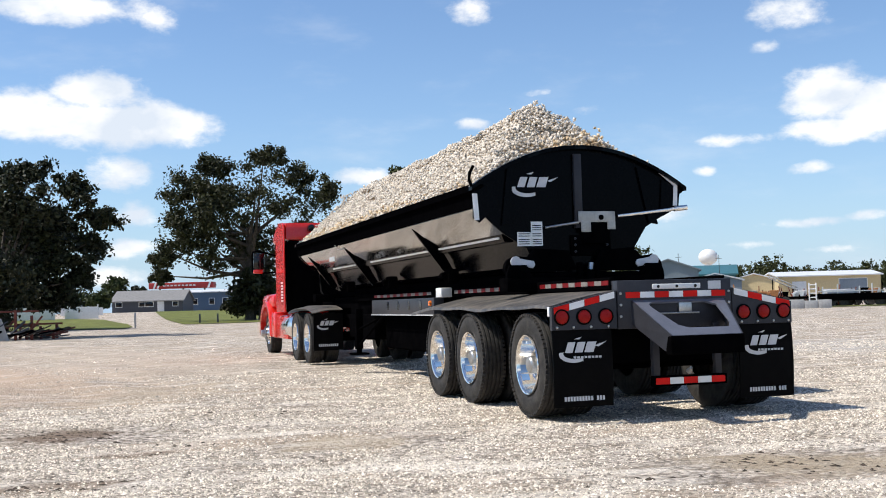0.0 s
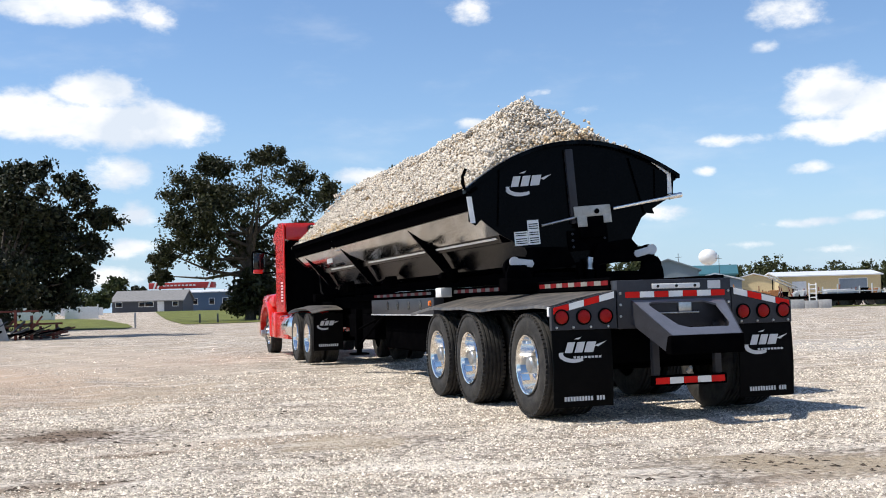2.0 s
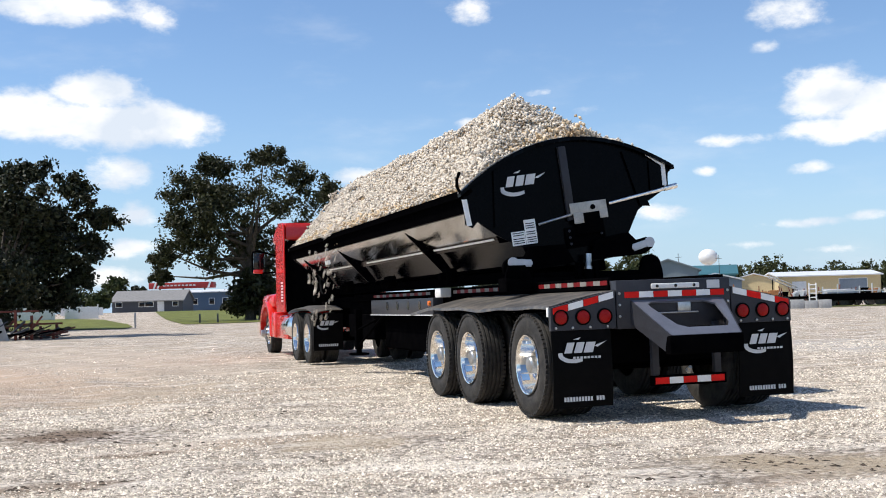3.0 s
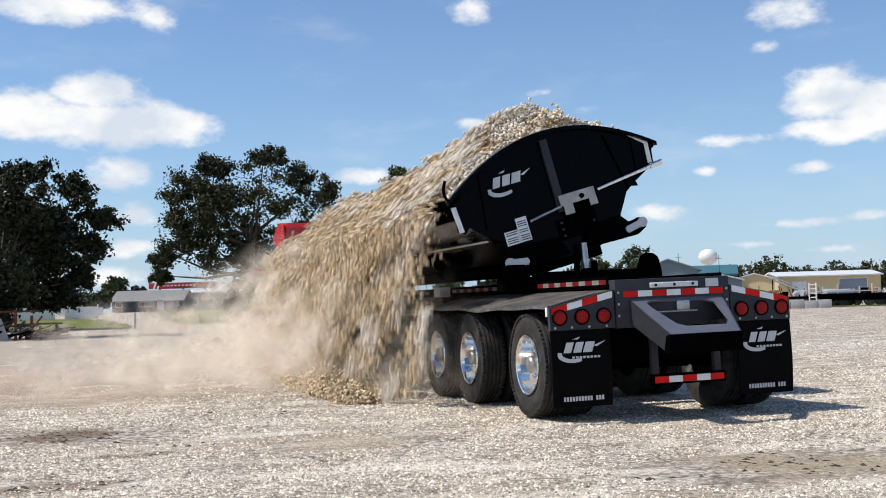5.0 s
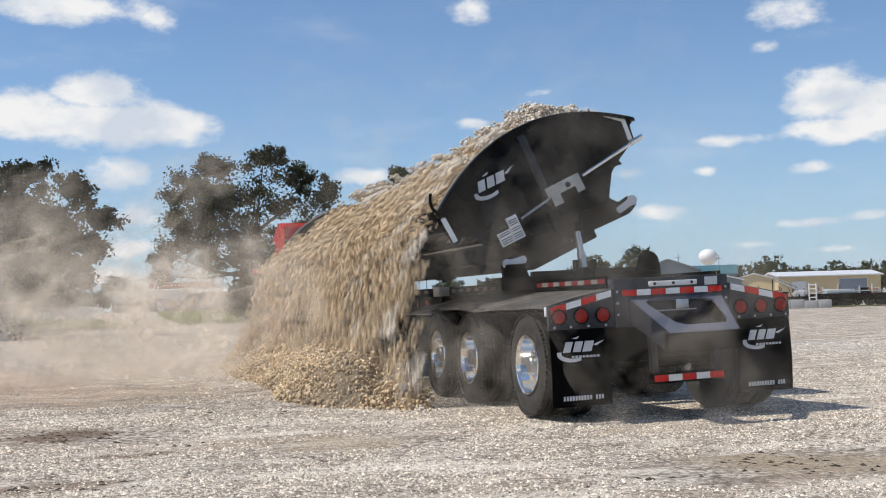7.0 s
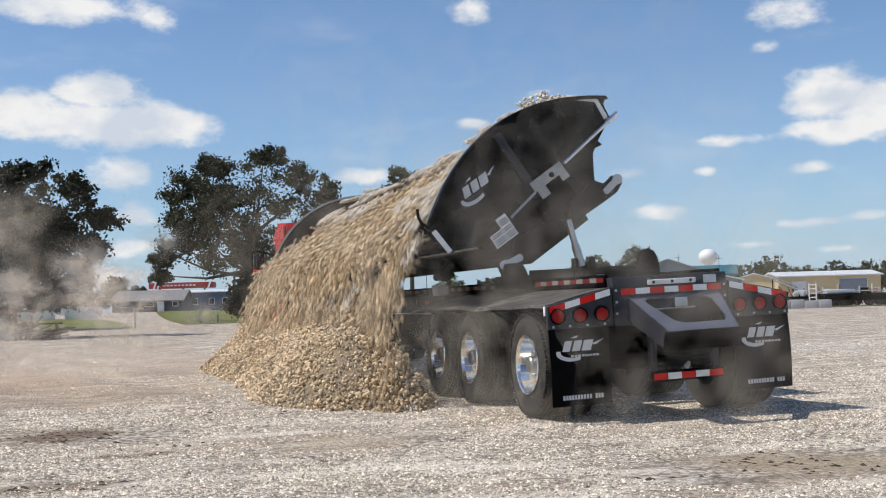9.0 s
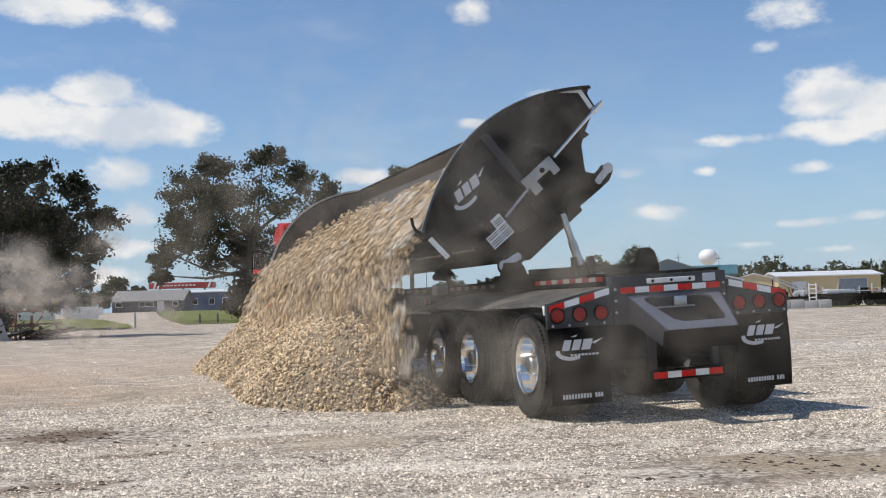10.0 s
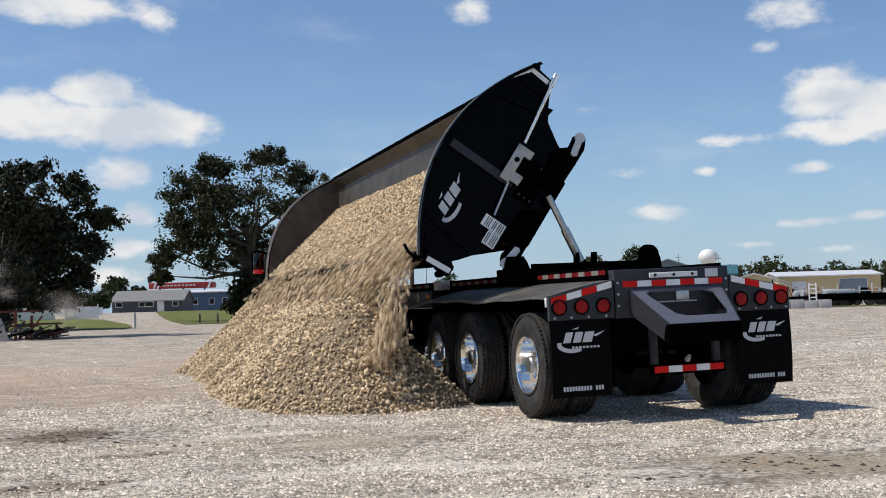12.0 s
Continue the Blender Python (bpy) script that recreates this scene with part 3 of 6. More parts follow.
def wheel(parent, face, y, side, dual=True, radius=TYRE_R, deep=True, label="", sticker=True):
    """A wheel whose outer tyre wall lies at x = face; side -1: it faces -x."""
    s = -side
    mid = face + s * TYRE_W / 2
    tyre = lathe(bmesh.new(), tyre_profile(TYRE_W, radius), (mid, y, radius), "x", 64, False)
    for k in range(64):       # shoulder lugs
        a = 2 * math.pi * k / 64
        for e in (-1, 1):
            m = Matrix.Translation((mid + e * TYRE_W * 0.44, y, radius)) @ Matrix.Rotation(a, 4, "X") @ Matrix.Translation((0, 0, radius - 0.020))
            box(tyre, -0.016, 0.016, -0.017, 0.017, -0.012, 0.012, m=m)
    if dual:
        lathe(tyre, tyre_profile(TYRE_W, radius), (mid + s * 0.335, y, radius), "x", 48, False)
    hub = part("wheel", tyre, RUBBER, parent, label or "dusty black ribbed truck tyre with polished aluminium rim")
    d = 0.17 if deep else -0.05
    prof = [(0.012, 0.300), (-0.004, 0.296), (0.0, 0.284), (0.03, 0.272), (d * 0.8 if deep else 0.05, 0.262), (d if deep else 0.06, 0.245),
            (d + (0.0 if deep else 0.02), 0.16), (d - 0.02, 0.135)]
    rim = lathe(bmesh.new(), [(face + s * h, r) for h, r in prof] + [(face + s * (d - 0.02), 0.0)], (0, y, radius), "x", 48, False)
    part("rim", rim, CHROME, hub, "polished aluminium disc rim")
    cap = lathe(bmesh.new(), [(face + s * h, r) for h, r in ((d, 0.118), (d - 0.05, 0.112), (d - 0.06, 0.092), (d - 0.135, 0.086), (d - 0.15, 0.07), (d - 0.155, 0.0))],
                (0, y, radius), "x", 28)
    part("hub_cap", cap, STEEL, hub, "grey steel hub cover")
    for k in range(10):
        a = 2 * math.pi * (k + 0.3) / 10
        c, n = math.cos(a), math.sin(a)
        part("lug_nut", rod((face + s * (d + 0.01), y + 0.148 * c, radius + 0.148 * n), (face + s * (d - 0.05), y + 0.148 * c, radius + 0.148 * n), 0.019, 7), STEEL, hub)
        part("hand_hole", rod((face + s * (d + 0.004), y + 0.212 * c, radius + 0.212 * n), (face + s * (d - 0.003), y + 0.212 * c, radius + 0.212 * n), 0.026, 12), GLASS_D, hub)
    if sticker:
        lab = bmesh.new()
        m = Matrix.Translation((face + s * 0.085, y, radius))
        for a0, a1 in ((-2.25, -1.98), (-1.92, -1.62)):
            pts = []
            for k in range(5):
                a = a0 + (a1 - a0) * k / 4
                pts.append((math.sin(a), math.cos(a)))
            for (sa, ca), (sb, cb) in zip(pts, pts[1:]):
                q = [lab.verts.new(m @ Vector((h * s, rr * p, rr * q2))) for h, rr, p, q2 in
                     ((-0.05, 0.2672, -sa, ca), (-0.05, 0.2672, -sb, cb), (0.03, 0.2615, -sb, cb), (0.03, 0.2615, -sa, ca))]
                lab.faces.new(q)
        part("sticker", lab, BLUE_LABEL, hub, "blue and white inspection stickers", 0)
    return hub


def make_chassis(trailer):
    bm = bmesh.new()
    for s in (-1, 1):         # main beams, stepped up over the coupling
        box(bm, s * 0.50 - 0.07, s * 0.50 + 0.07, 0.12, 12.2, 0.98, 1.26, 0.01)
        box(bm, s * 0.50 - 0.07, s * 0.50 + 0.07, 12.2, 15.1, 1.12, 1.30, 0.01)
    for y in np.arange(0.9, 15.0, 1.3):
        box(bm, -0.44, 0.44, y - 0.05, y + 0.05, 1.08, 1.22)
    box(bm, -0.95, 0.95, 13.0, 15.1, 1.10, 1.14)
    for s in (-1, 1):
        box(bm, s * 0.52 - 0.06, s * 0.52 + 0.06, 0.95, 13.9, 1.255, 1.335, 0.01)
    for y in (2.17, 13.85):   # cross bolsters that carry the tub
        box(bm, -0.98, 0.98, y - 0.12, y + 0.16, 1.26, 1.42, 0.015)
    ch = part("chassis", bm, BLACK_FLAT, trailer, "black welded steel beam frame")
    # rear box
    bm = bmesh.new()
    box(bm, -0.615, 0.615, 0.0, 0.13, 0.86, 1.325, 0.008)
    box(bm, -0.615, 0.615, 0.13, 0.9, 1.285, 1.325, 0.006)
    part("tail_plate", bm, GREY_PAINT, ch, "graphite painted steel tail plate")
    for s in (-1, 1):
        pts = [(s * 1.297, 0.868), (s * 0.625, 0.868), (s * 0.625, 1.235), (s * 1.297, 1.085)]
        part("lamp_board", prism(bmesh.new(), pts, "y", 0.004, 0.06, 0.004), GREY_PAINT, ch, "graphite steel lamp board with a sloping top")
        for x in (0.745, 0.970, 1.198):
            part("lamp_bezel", lathe(bmesh.new(), [(0.004, 0.078), (-0.014, 0.076), (-0.018, 0.068), (-0.008, 0.064)], (s * x, 0, 0.990), "y", 32, False),
                 FLAP, ch, "black rubber lamp grommet")
            part("tail_lamp", lathe(bmesh.new(), [(0.0, 0.064), (-0.012, 0.062), (-0.02, 0.045), (-0.023, 0.0)], (s * x, 0, 0.990), "y", 32),
                 LENS, ch, "round red tail lamp lens")
        for x in (0.72, 0.90, 1.08, 1.25):
            part("bolt", lathe(bmesh.new(), [(0.004, 0.013), (-0.008, 0.012), (-0.012, 0.0)], (s * x, 0, 0.893), "y", 10), STEEL, ch)
        slope = -0.150 / 0.672 * s
        part_runs = (-1.275, -0.645, 1.02, 0.062, 0.0, 4, True, {"slope": 0.2232}) if s < 0 else (0.645, 1.275, 1.166, 0.062, 0.0, 4, False, {"slope": -0.2232})
        tape_parts(ch, part_runs)
        side_lamp = bx(s * 1.297 - 0.01, s * 1.297 + 0.01, 0.05, 0.09, 1.0, 1.09, bevel=0.004)
        part("side_marker", side_lamp, TAPE_W, ch, "small pale side marker")
        # mud flap
        bm = bmesh.new()
        n = 8
        for k in range(n):
            z0, z1 = 0.14 + 0.73 * k / n, 0.14 + 0.73 * (k + 1) / n
            bow = [0.02 * math.sin(math.pi * q / n) for q in (k, k + 1)]
            prism(bm, [(0.02 - bow[0], z0), (0.032 - bow[0], z0), (0.032 - bow[1], z1), (0.02 - bow[1], z1)], "x", min(s * 0.685, s * 1.295), max(s * 0.685, s * 1.295))
        bmesh.ops.remove_doubles(bm, verts=bm.verts[:], dist=1e-5)
        flap = part("mud_flap", bm, FLAP, ch, "black rubber mud flap with pale maker's mark")
        bm = bmesh.new()
        emblem(bm, s * 0.99 - 0.235, 0.655, 0.47, -0.004)
        for k in range(8):
            box(bm, s * 0.99 - 0.10 + k * 0.037, s * 0.99 - 0.075 + k * 0.037, -0.008, -0.004, 0.60, 0.62)
        part("mark", bm, DECAL, flap, "pale grey printed mark", 0)
        for k in range(14):
            if k != 10:
                part("lettering_bar", bx(s * 0.99 - 0.20 + k * 0.030, s * 0.99 - 0.180 + k * 0.030, 0.004, 0.008, 0.200, 0.242), DECAL, flap, "", 0)
        for z in (0.98, 1.09, 1.20):
            part("bolt", lathe(bmesh.new(), [(0.004, 0.014), (-0.008, 0.013), (-0.012, 0.0)], (s * 0.585, 0, z), "y", 10), STEEL, ch)
    tape_parts(ch, (-0.53, 0.55, 1.155, 0.058, 0.0, 7, True))
    part("light_bar", bx(-0.25, 0.27, -0.02, 0.0, 1.235, 1.285, bevel=0.008), WHITE, ch, "white light bar with dark lamps")
    for x in (-0.19, 0.01, 0.21):
        part("marker_lamp", lathe(bmesh.new(), [(-0.018, 0.016), (-0.026, 0.014), (-0.028, 0.0)], (x, 0, 1.26), "y", 14), GLASS_D, ch, "dark round marker lamp")
    part("plate_sticker", bx(0.36, 0.50, -0.004, 0.0, 1.225, 1.305), DECAL, ch, "small pale sticker", 0)
    # hooded push bumper
    top, low, yb = 1.13, 0.80, -0.52
    bm = bmesh.new()
    outer = [(-0.46, 0.0), (0.53, 0.0), (0.40, 1.0), (-0.32, 1.0)]
    hole = [(-0.27, 0.06), (0.30, 0.06), (0.40, 0.16), (0.385, 0.66), (0.33, 0.80), (-0.09, 0.80), (-0.18, 0.72), (-0.31, 0.22), (-0.32, 0.12)]
    def slope_at(x, f, d=0.0):
        return Vector((x, yb * f - d * 0.5, top + (low - top) * f + d))
    o = [bm.verts.new(slope_at(x, f)) for x, f in outer]
    oh = [bm.verts.new(slope_at(x, f)) for x, f in hole]
    edges = [bm.edges.new((o[k], o[(k + 1) % 4])) for k in range(4)] + [bm.edges.new((oh[k], oh[(k + 1) % len(oh)])) for k in range(len(oh))]
    fill = bmesh.ops.triangle_fill(bm, use_beauty=True, edges=edges)
    bmesh.ops.solidify(bm, geom=[f for f in bm.faces], thickness=0.02)
    part("bumper_hood", bm, SLATE_SKY, ch, "slate-blue sloping plate, paled for sky reflection, with a rounded opening")
    for xt, xb in ((-0.46, -0.32), (0.53, 0.40)):
        bm = bmesh.new()
        a, b, c, d = Vector((xt, 0, top)), Vector((xb, yb, low)), Vector((xb, yb + 0.06, low - 0.17)), Vector((xt, 0, low + 0.10))
        for off in (0.0,):
            f1 = [bm.verts.new(v) for v in (a, b, c, d)]
            f2 = [bm.verts.new(v + Vector((0.014 if xt > 0 else -0.014, 0, 0))) for v in (a, b, c, d)]
            bm.faces.new(f1), bm.faces.new(f2[::-1])
            for k in range(4):
                bm.faces.new((f1[k], f1[(k + 1) % 4], f2[(k + 1) % 4], f2[k]))
        part("bumper_cheek", bm, GREY_PAINT, ch, "graphite bumper side plate")
    part("bumper_lip", bx(-0.345, 0.425, yb - 0.012, yb + 0.10, low - 0.18, low - 0.004, bevel=0.012), BLACK_FLAT, ch, "dark folded bumper lip")
    bm = bmesh.new()
    box(bm, -0.20, 0.24, 0.02, 0.06, 0.98, 1.0, 0.004)
    box(bm, 0.02, 0.16, -0.03, 0.02, 1.0, 1.10, 0.006)
    tube(bm, (-0.28, -0.06, 1.0), (0.22, -0.06, 1.0), 0.008)
    part("bumper_fitting", bm, STEEL, ch, "small pale fittings inside the bumper")
    # low bumper bar
    part("bumper_bar", bx(-0.29, 0.50, -0.06, 0.02, 0.30, 0.40, bevel=0.008), BLACK_FLAT, ch, "black low bumper bar")
    tape_parts(ch, (-0.27, 0.48, 0.32, 0.062, -0.06, 5, True))
    for x in (-0.24, 0.43):
        part("bumper_post", bx(x - 0.035, x + 0.035, -0.03, 0.03, 0.40, 0.90, bevel=0.005), GREY_PAINT, ch, "graphite bumper post")
    part("coupling", rod((0.09, -0.05, 0.43), (0.09, -0.10, 0.47), 0.03, 10, 0.018), GALV, ch, "small brass air coupling")
    # dark running gear, and black blocks standing in for shade between the beams
    part("belly_tank", bx(-0.62, 0.62, 5.2, 9.2, 0.42, 0.99, bevel=0.06), BLACK_FLAT, ch, "black block standing in for the shade under the frame")
    part("belly_box", bx(-0.60, 0.60, 10.1, 12.2, 0.55, 1.0, bevel=0.03), BLACK_FLAT, ch, "smaller black block in place of shade under the frame")
    part("rear_crossmember", bx(-0.62, 0.62, 0.20, 0.32, 0.52, 0.98, bevel=0.02), BLACK_FLAT, ch, "black rear crossmember")
    for y in (1.65, 3.22, 4.45):
        part("hanger", bx(-0.60, 0.60, y - 0.06, y + 0.06, 0.50, 0.99, bevel=0.02), BLACK_FLAT, ch, "black suspension hanger")
    # fenders over the trailer wheels
    for s in (-1, 1):
        bm = bmesh.new()
        ys = np.linspace(0.07, 5.0, 24)
        rows = []
        for y in ys:
            fall = 0.05 * smooth01(4.2, 5.0, y) ** 2
            wob = 0.012 * math.sin(y * 2.3) + 0.008 * math.sin(y * 5.1)
            rows.append([bm.verts.new((s * x, y, z - fall + wob * k)) for x, z, k in
                         ((1.30, 1.065, 1.0), (1.29, 1.095, 1.0), (1.05, 1.155, 0.6), (0.80, 1.205, 0.3), (0.60, 1.235, 0.0))])
        for r0, r1 in zip(rows, rows[1:]):
            for k in range(4):
                bm.faces.new((r0[k], r0[k + 1], r1[k + 1], r1[k]))
        bmesh.ops.recalc_face_normals(bm, faces=bm.faces[:])
        bmesh.ops.solidify(bm, geom=bm.faces[:], thickness=0.012)
        part("fender", bm, FENDER, ch, "dusty dark rubberised fender sheet over the wheels", 40)
    # side rails with tape
    for s in (-1, 1):
        part("side_rail", bx(min(s * 0.585, s * 0.63), max(s * 0.585, s * 0.63), 0.14, 11.5, 1.24, 1.36, bevel=0.006), BLACK_FLAT, ch, "black side rail")
    tape_parts(ch, (0.16, 1.95, 1.285, 0.045, -0.63, 11, True, {"axis": "x"}), (2.15, 5.15, 1.285, 0.045, -0.63, 18, True, {"axis": "x"}),
               (6.3, 9.9, 1.285, 0.045, -0.63, 16, False, {"axis": "x"}))
    bm = bx(-0.80, -0.64, 5.6, 9.4, 1.0, 1.24, bevel=0.01)
    panel = part("side_panel", bm, GREY_PAINT, ch, "graphite side panel with slots")
    for y in (6.3, 6.95, 7.6, 8.25):
        part("slot", lathe(bmesh.new(), [(-0.802, 0.075), (-0.806, 0.07), (-0.806, 0.0)], (0, y, 1.14), "x", 20), GLASS_D, panel, "dark oval slot")
    part("marker_lamp", lathe(bmesh.new(), [(-0.80, 0.04), (-0.83, 0.036), (-0.835, 0.0)], (0, 5.75, 1.16), "x", 18), AMBER, ch, "amber side marker lamp")
    part("panel_edge", bx(-0.815, -0.802, 5.6, 9.4, 0.985, 1.0), DECAL, ch, "pale lower panel edge", 0)
    part("valve_box", bx(-0.82, -0.66, 5.15, 5.42, 1.24, 1.37, bevel=0.01), WHITE, ch, "small white box on the side rail")
    for s in (-1, 1):
        bm = bmesh.new()
        box(bm, s * 0.98 - 0.06, s * 0.98 + 0.06, 9.6, 9.74, 0.40, 1.10, 0.008)
        box(bm, s * 0.98 - 0.04, s * 0.98 + 0.04, 9.62, 9.72, 0.33, 0.42, 0.005)
        box(bm, s * 0.98 - 0.15, s * 0.98 + 0.15, 9.53, 9.81, 0.30, 0.335, 0.008)
        tube(bm, (s * 0.98, 9.6, 0.48), (s * 0.75, 8.6, 1.02), 0.022)
        tube(bm, (s * 0.98, 9.6, 0.75), (s * 0.6, 9.0, 1.02), 0.022)
        part("landing_leg", bm, BLACK_FLAT, ch, "black retracted landing leg with braces")
    # tub rests and catches on the bolster
    for s in (-1, 1):
        bm = bmesh.new()
        pts = [(s * 0.98, 1.40), (s * 0.66, 1.40), (s * 0.70, 1.50), (s * 0.74, 1.56), (s * 0.94, 1.56), (s * 0.97, 1.48)]
        prism(bm, pts, "y", 2.06, 2.12)
        lathe(bm, [(2.12, 0.085), (2.11, 0.118), (2.18, 0.122), (2.20, 0.10)], (s * 0.86, 0, 1.53), "y", 30)
        part("hinge_bracket", bm, BLACK_FLAT, ch, "black hinge bracket with round cheek")
    bm = bmesh.new()
    box(bm, -0.62, 0.9, 2.10, 2.16, 1.42, 1.47, 0.005)
    for x in (-0.1, 0.12):
        box(bm, x - 0.02, x + 0.02, 2.0, 2.1, 1.30, 1.58, 0.006)
    part("cylinder_cradle", bm, BLACK_FLAT, ch, "black cylinder cradle on the bolster")
    part("sticker", bx(0.16, 0.26, 2.035, 2.04, 1.32, 1.38), DECAL, ch, "small pale sticker", 0)
    # axles and air springs under the frame
    for y in (0.735, 2.593, 3.852):
        bm = rod((-0.95, y, 0.5), (0.95, y, 0.5), 0.065, 16)
        for s in (-1, 1):
            box(bm, s * 0.48 - 0.05, s * 0.48 + 0.05, y - 0.5, y + 0.1, 0.55, 0.66, 0.01)
            tube(bm, (s * 0.48, y - 0.35, 0.66), (s * 0.48, y - 0.35, 0.98), 0.12, 16)
        part("axle", bm, BLACK_FLAT, trailer, "black axle with air springs")
    return ch


# cross-section of the tub, outside, from the driver's-side lip round to the other
SECTION = [(-1.265, 2.47), (-1.245, 2.22), (-0.98, 2.08), (-0.83, 1.99), (-0.68, 1.76), (-0.59, 1.56), (-0.42, 1.485), (0.0, 1.465)]
SECTION = SECTION + [(-x, z) for x, z in SECTION[-2::-1]]
INNER = [(x * (1 - 0.022), z + 0.022) for x, z in SECTION]
INNER[0], INNER[-1] = (INNER[0][0], 2.47), (INNER[-1][0], 2.47)


def crown(x):
    """Top edge of the end panels."""
    return 2.46 + 0.48 * (1 - (abs(x) / 1.345) ** 2.0)


def make_tub(trailer):
    bm = bmesh.new()
    prism(bm, SECTION + INNER[::-1], "y", TUB_Y0 + 0.03, TUB_Y1 - 0.03)
    tub = part("tub", bm, BLACK, trailer, "glossy black steel side-dump tub", 20)
    # polished flanks that mirror the yard, bowed out on the driver's side
    for pts in ([(-1.249, 2.222), (-1.10, 2.066), (-0.935, 1.925), (-0.85, 1.985), (-0.98, 2.07), (-1.238, 2.216)],
                [(1.249, 2.222), (0.98, 2.077), (0.826, 1.986), (0.836, 1.998), (0.98, 2.084), (1.24, 2.224)]):
        part("flank", prism(bmesh.new(), pts, "y", TUB_Y0 + 0.04, TUB_Y1 - 0.04), TUB_SKIN, tub, "polished black flank of the tub", 20)
    bm = bmesh.new()
    liner = [(x * (1 - 0.004), z + 0.006) for x, z in INNER]
    liner[0], liner[-1] = (liner[0][0], 2.469), (liner[-1][0], 2.469)
    thick = [(x * (1 - 0.004), z + 0.006) for x, z in liner]
    thick[0], thick[-1] = (thick[0][0], 2.469), (thick[-1][0], 2.469)
    prism(bm, liner + thick[::-1], "y", TUB_Y0 + 0.07, TUB_Y1 - 0.07)
    part("liner", bm, TUB_IN, tub, "scoured brownish bare inner wall", 20)
    for s in (-1, 1):
        bm = prism(bmesh.new(), [(s * x, z) for x, z in ((1.262, 2.485), (1.338, 2.485), (1.345, 2.475), (1.345, 2.405), (1.30, 2.385), (1.288, 2.235), (1.252, 2.235))],
                   "y", TUB_Y0 + 0.034, TUB_Y1 - 0.034)
        part("top_rail", bm, RAIL, tub, "black tube rail along the lip")
    for y0, y1, face in ((TUB_Y0, TUB_Y0 + 0.03, -1), (TUB_Y1 - 0.03, TUB_Y1, 1)):
        xs = np.linspace(-1.30, 1.30, 27)
        half = [(-1.252, 2.218), (-1.108, 2.058), (-0.94, 1.916)] + SECTION[4:8]
        low = half + SECTION[8:-1]
        pts = [(x, crown(x) - 0.02) for x in xs] + [(1.27, 2.22)] + low[::-1][1:-1] + [(-1.27, 2.22)]
        end = part("end_panel", prism(bmesh.new(), pts, "y", y0, y1), BLACK, tub, "glossy black arched end panel", 20)
        bm = bmesh.new()
        xs = np.linspace(-1.345, 1.345, 33)
        for a, b in zip(xs, xs[1:]):
            prism(bm, [(a, crown(a) - 0.045), (b, crown(b) - 0.045), (b, crown(b)), (a, crown(a))], "y", y0 - (0.075 if face < 0 else 0.0), y1 + (0.075 if face > 0 else 0.0))
        bmesh.ops.remove_doubles(bm, verts=bm.verts[:], dist=1e-5)
        part("crown_flange", bm, BLACK, tub, "black arched flange of the end panel", 30)
        bm = bmesh.new()
        for a, b in zip(xs, xs[1:]):
            prism(bm, [(a, crown(a) + 0.001), (b, crown(b) + 0.001), (b, crown(b) + 0.008), (a, crown(a) + 0.008)], "y", y0 + 0.004, y1 - 0.004)
        part("worn_edge", bm, RIM_EDGE, tub, "worn pale top edge", 30)
        if face > 0:              # the side that the load has scoured
            bm = bmesh.new()
            for a, b in zip(xs, xs[1:]):
                prism(bm, [(a, crown(a) - 0.035), (b, crown(b) - 0.035), (b, crown(b) + 0.009), (a, crown(a) + 0.009)], "y", y0 - 0.01, y0 - 0.002)
            part("scoured_rim", bm, RIM_EDGE, tub, "bright scoured inner rim", 30)
            inner = [(x * 0.97, crown(x) - 0.05) for x in xs] + [(x * 0.97, z + 0.02) for x, z in SECTION[1:-1]][::-1]
            part("scoured_face", prism(bmesh.new(), inner, "y", y0 - 0.006, y0 - 0.001), TUB_IN, tub, "dusty brown scoured inner face", 20)
    y = TUB_Y0
    # rear end fittings
    part("stiffener", bx(-0.085, 0.01, y - 0.05, y, 1.98, 2.84, bevel=0.006), GREY_PAINT, tub, "graphite upright stiffener")
    for pts in ([(0.72, 2.70), (0.80, 2.66), (0.98, 2.02), (0.86, 2.04)], [(-0.98, 2.02), (-0.90, 2.66), (-0.84, 2.68), (-0.86, 2.04)]):
        part("stiffener", prism(bmesh.new(), pts, "y", y - 0.03, y), BLACK, tub, "black slanting stiffener")
    for s in (-1, 1):
        pts = [(s * 1.30, 2.45), (s * 1.05, 2.55), (s * 1.02, 2.2)] + ([(s * 1.12, 2.16), (s * 1.24, 2.05), (s * 1.32, 2.10)] if s < 0 else [(s * 1.24, 2.22)])
        part("corner_plate", prism(bmesh.new(), pts, "y", y - 0.022, y - 0.002), BLACK, tub, "black corner plate")
    for pts, d in (([(-1.325, 2.38), (-1.265, 2.38), (-1.245, 2.08), (-1.305, 2.08)], 0.022), ([(1.205, 2.52), (1.255, 2.50), (1.24, 2.24), (1.185, 2.24)], 0.022),
                   ([(0.99, 2.64), (1.02, 2.67), (1.255, 2.53), (1.205, 2.47)], 0.028)):
        part("white_tape", prism(bmesh.new(), pts, "y", y - d - 0.006, y - d), TAPE_W, tub, "white reflective corner tape", 0)
    bm = bmesh.new()
    emblem(bm, -0.83, 2.455, 0.56, y - 0.002)
    part("mark", bm, DECAL, tub, "pale grey maker's mark", 0)
    bm = bmesh.new()
    box(bm, -0.06, 0.40, y - 0.085, y - 0.07, 2.045, 2.17, 0.004)
    box(bm, -0.03, 0.09, y - 0.09, y - 0.075, 1.93, 2.06, 0.004)
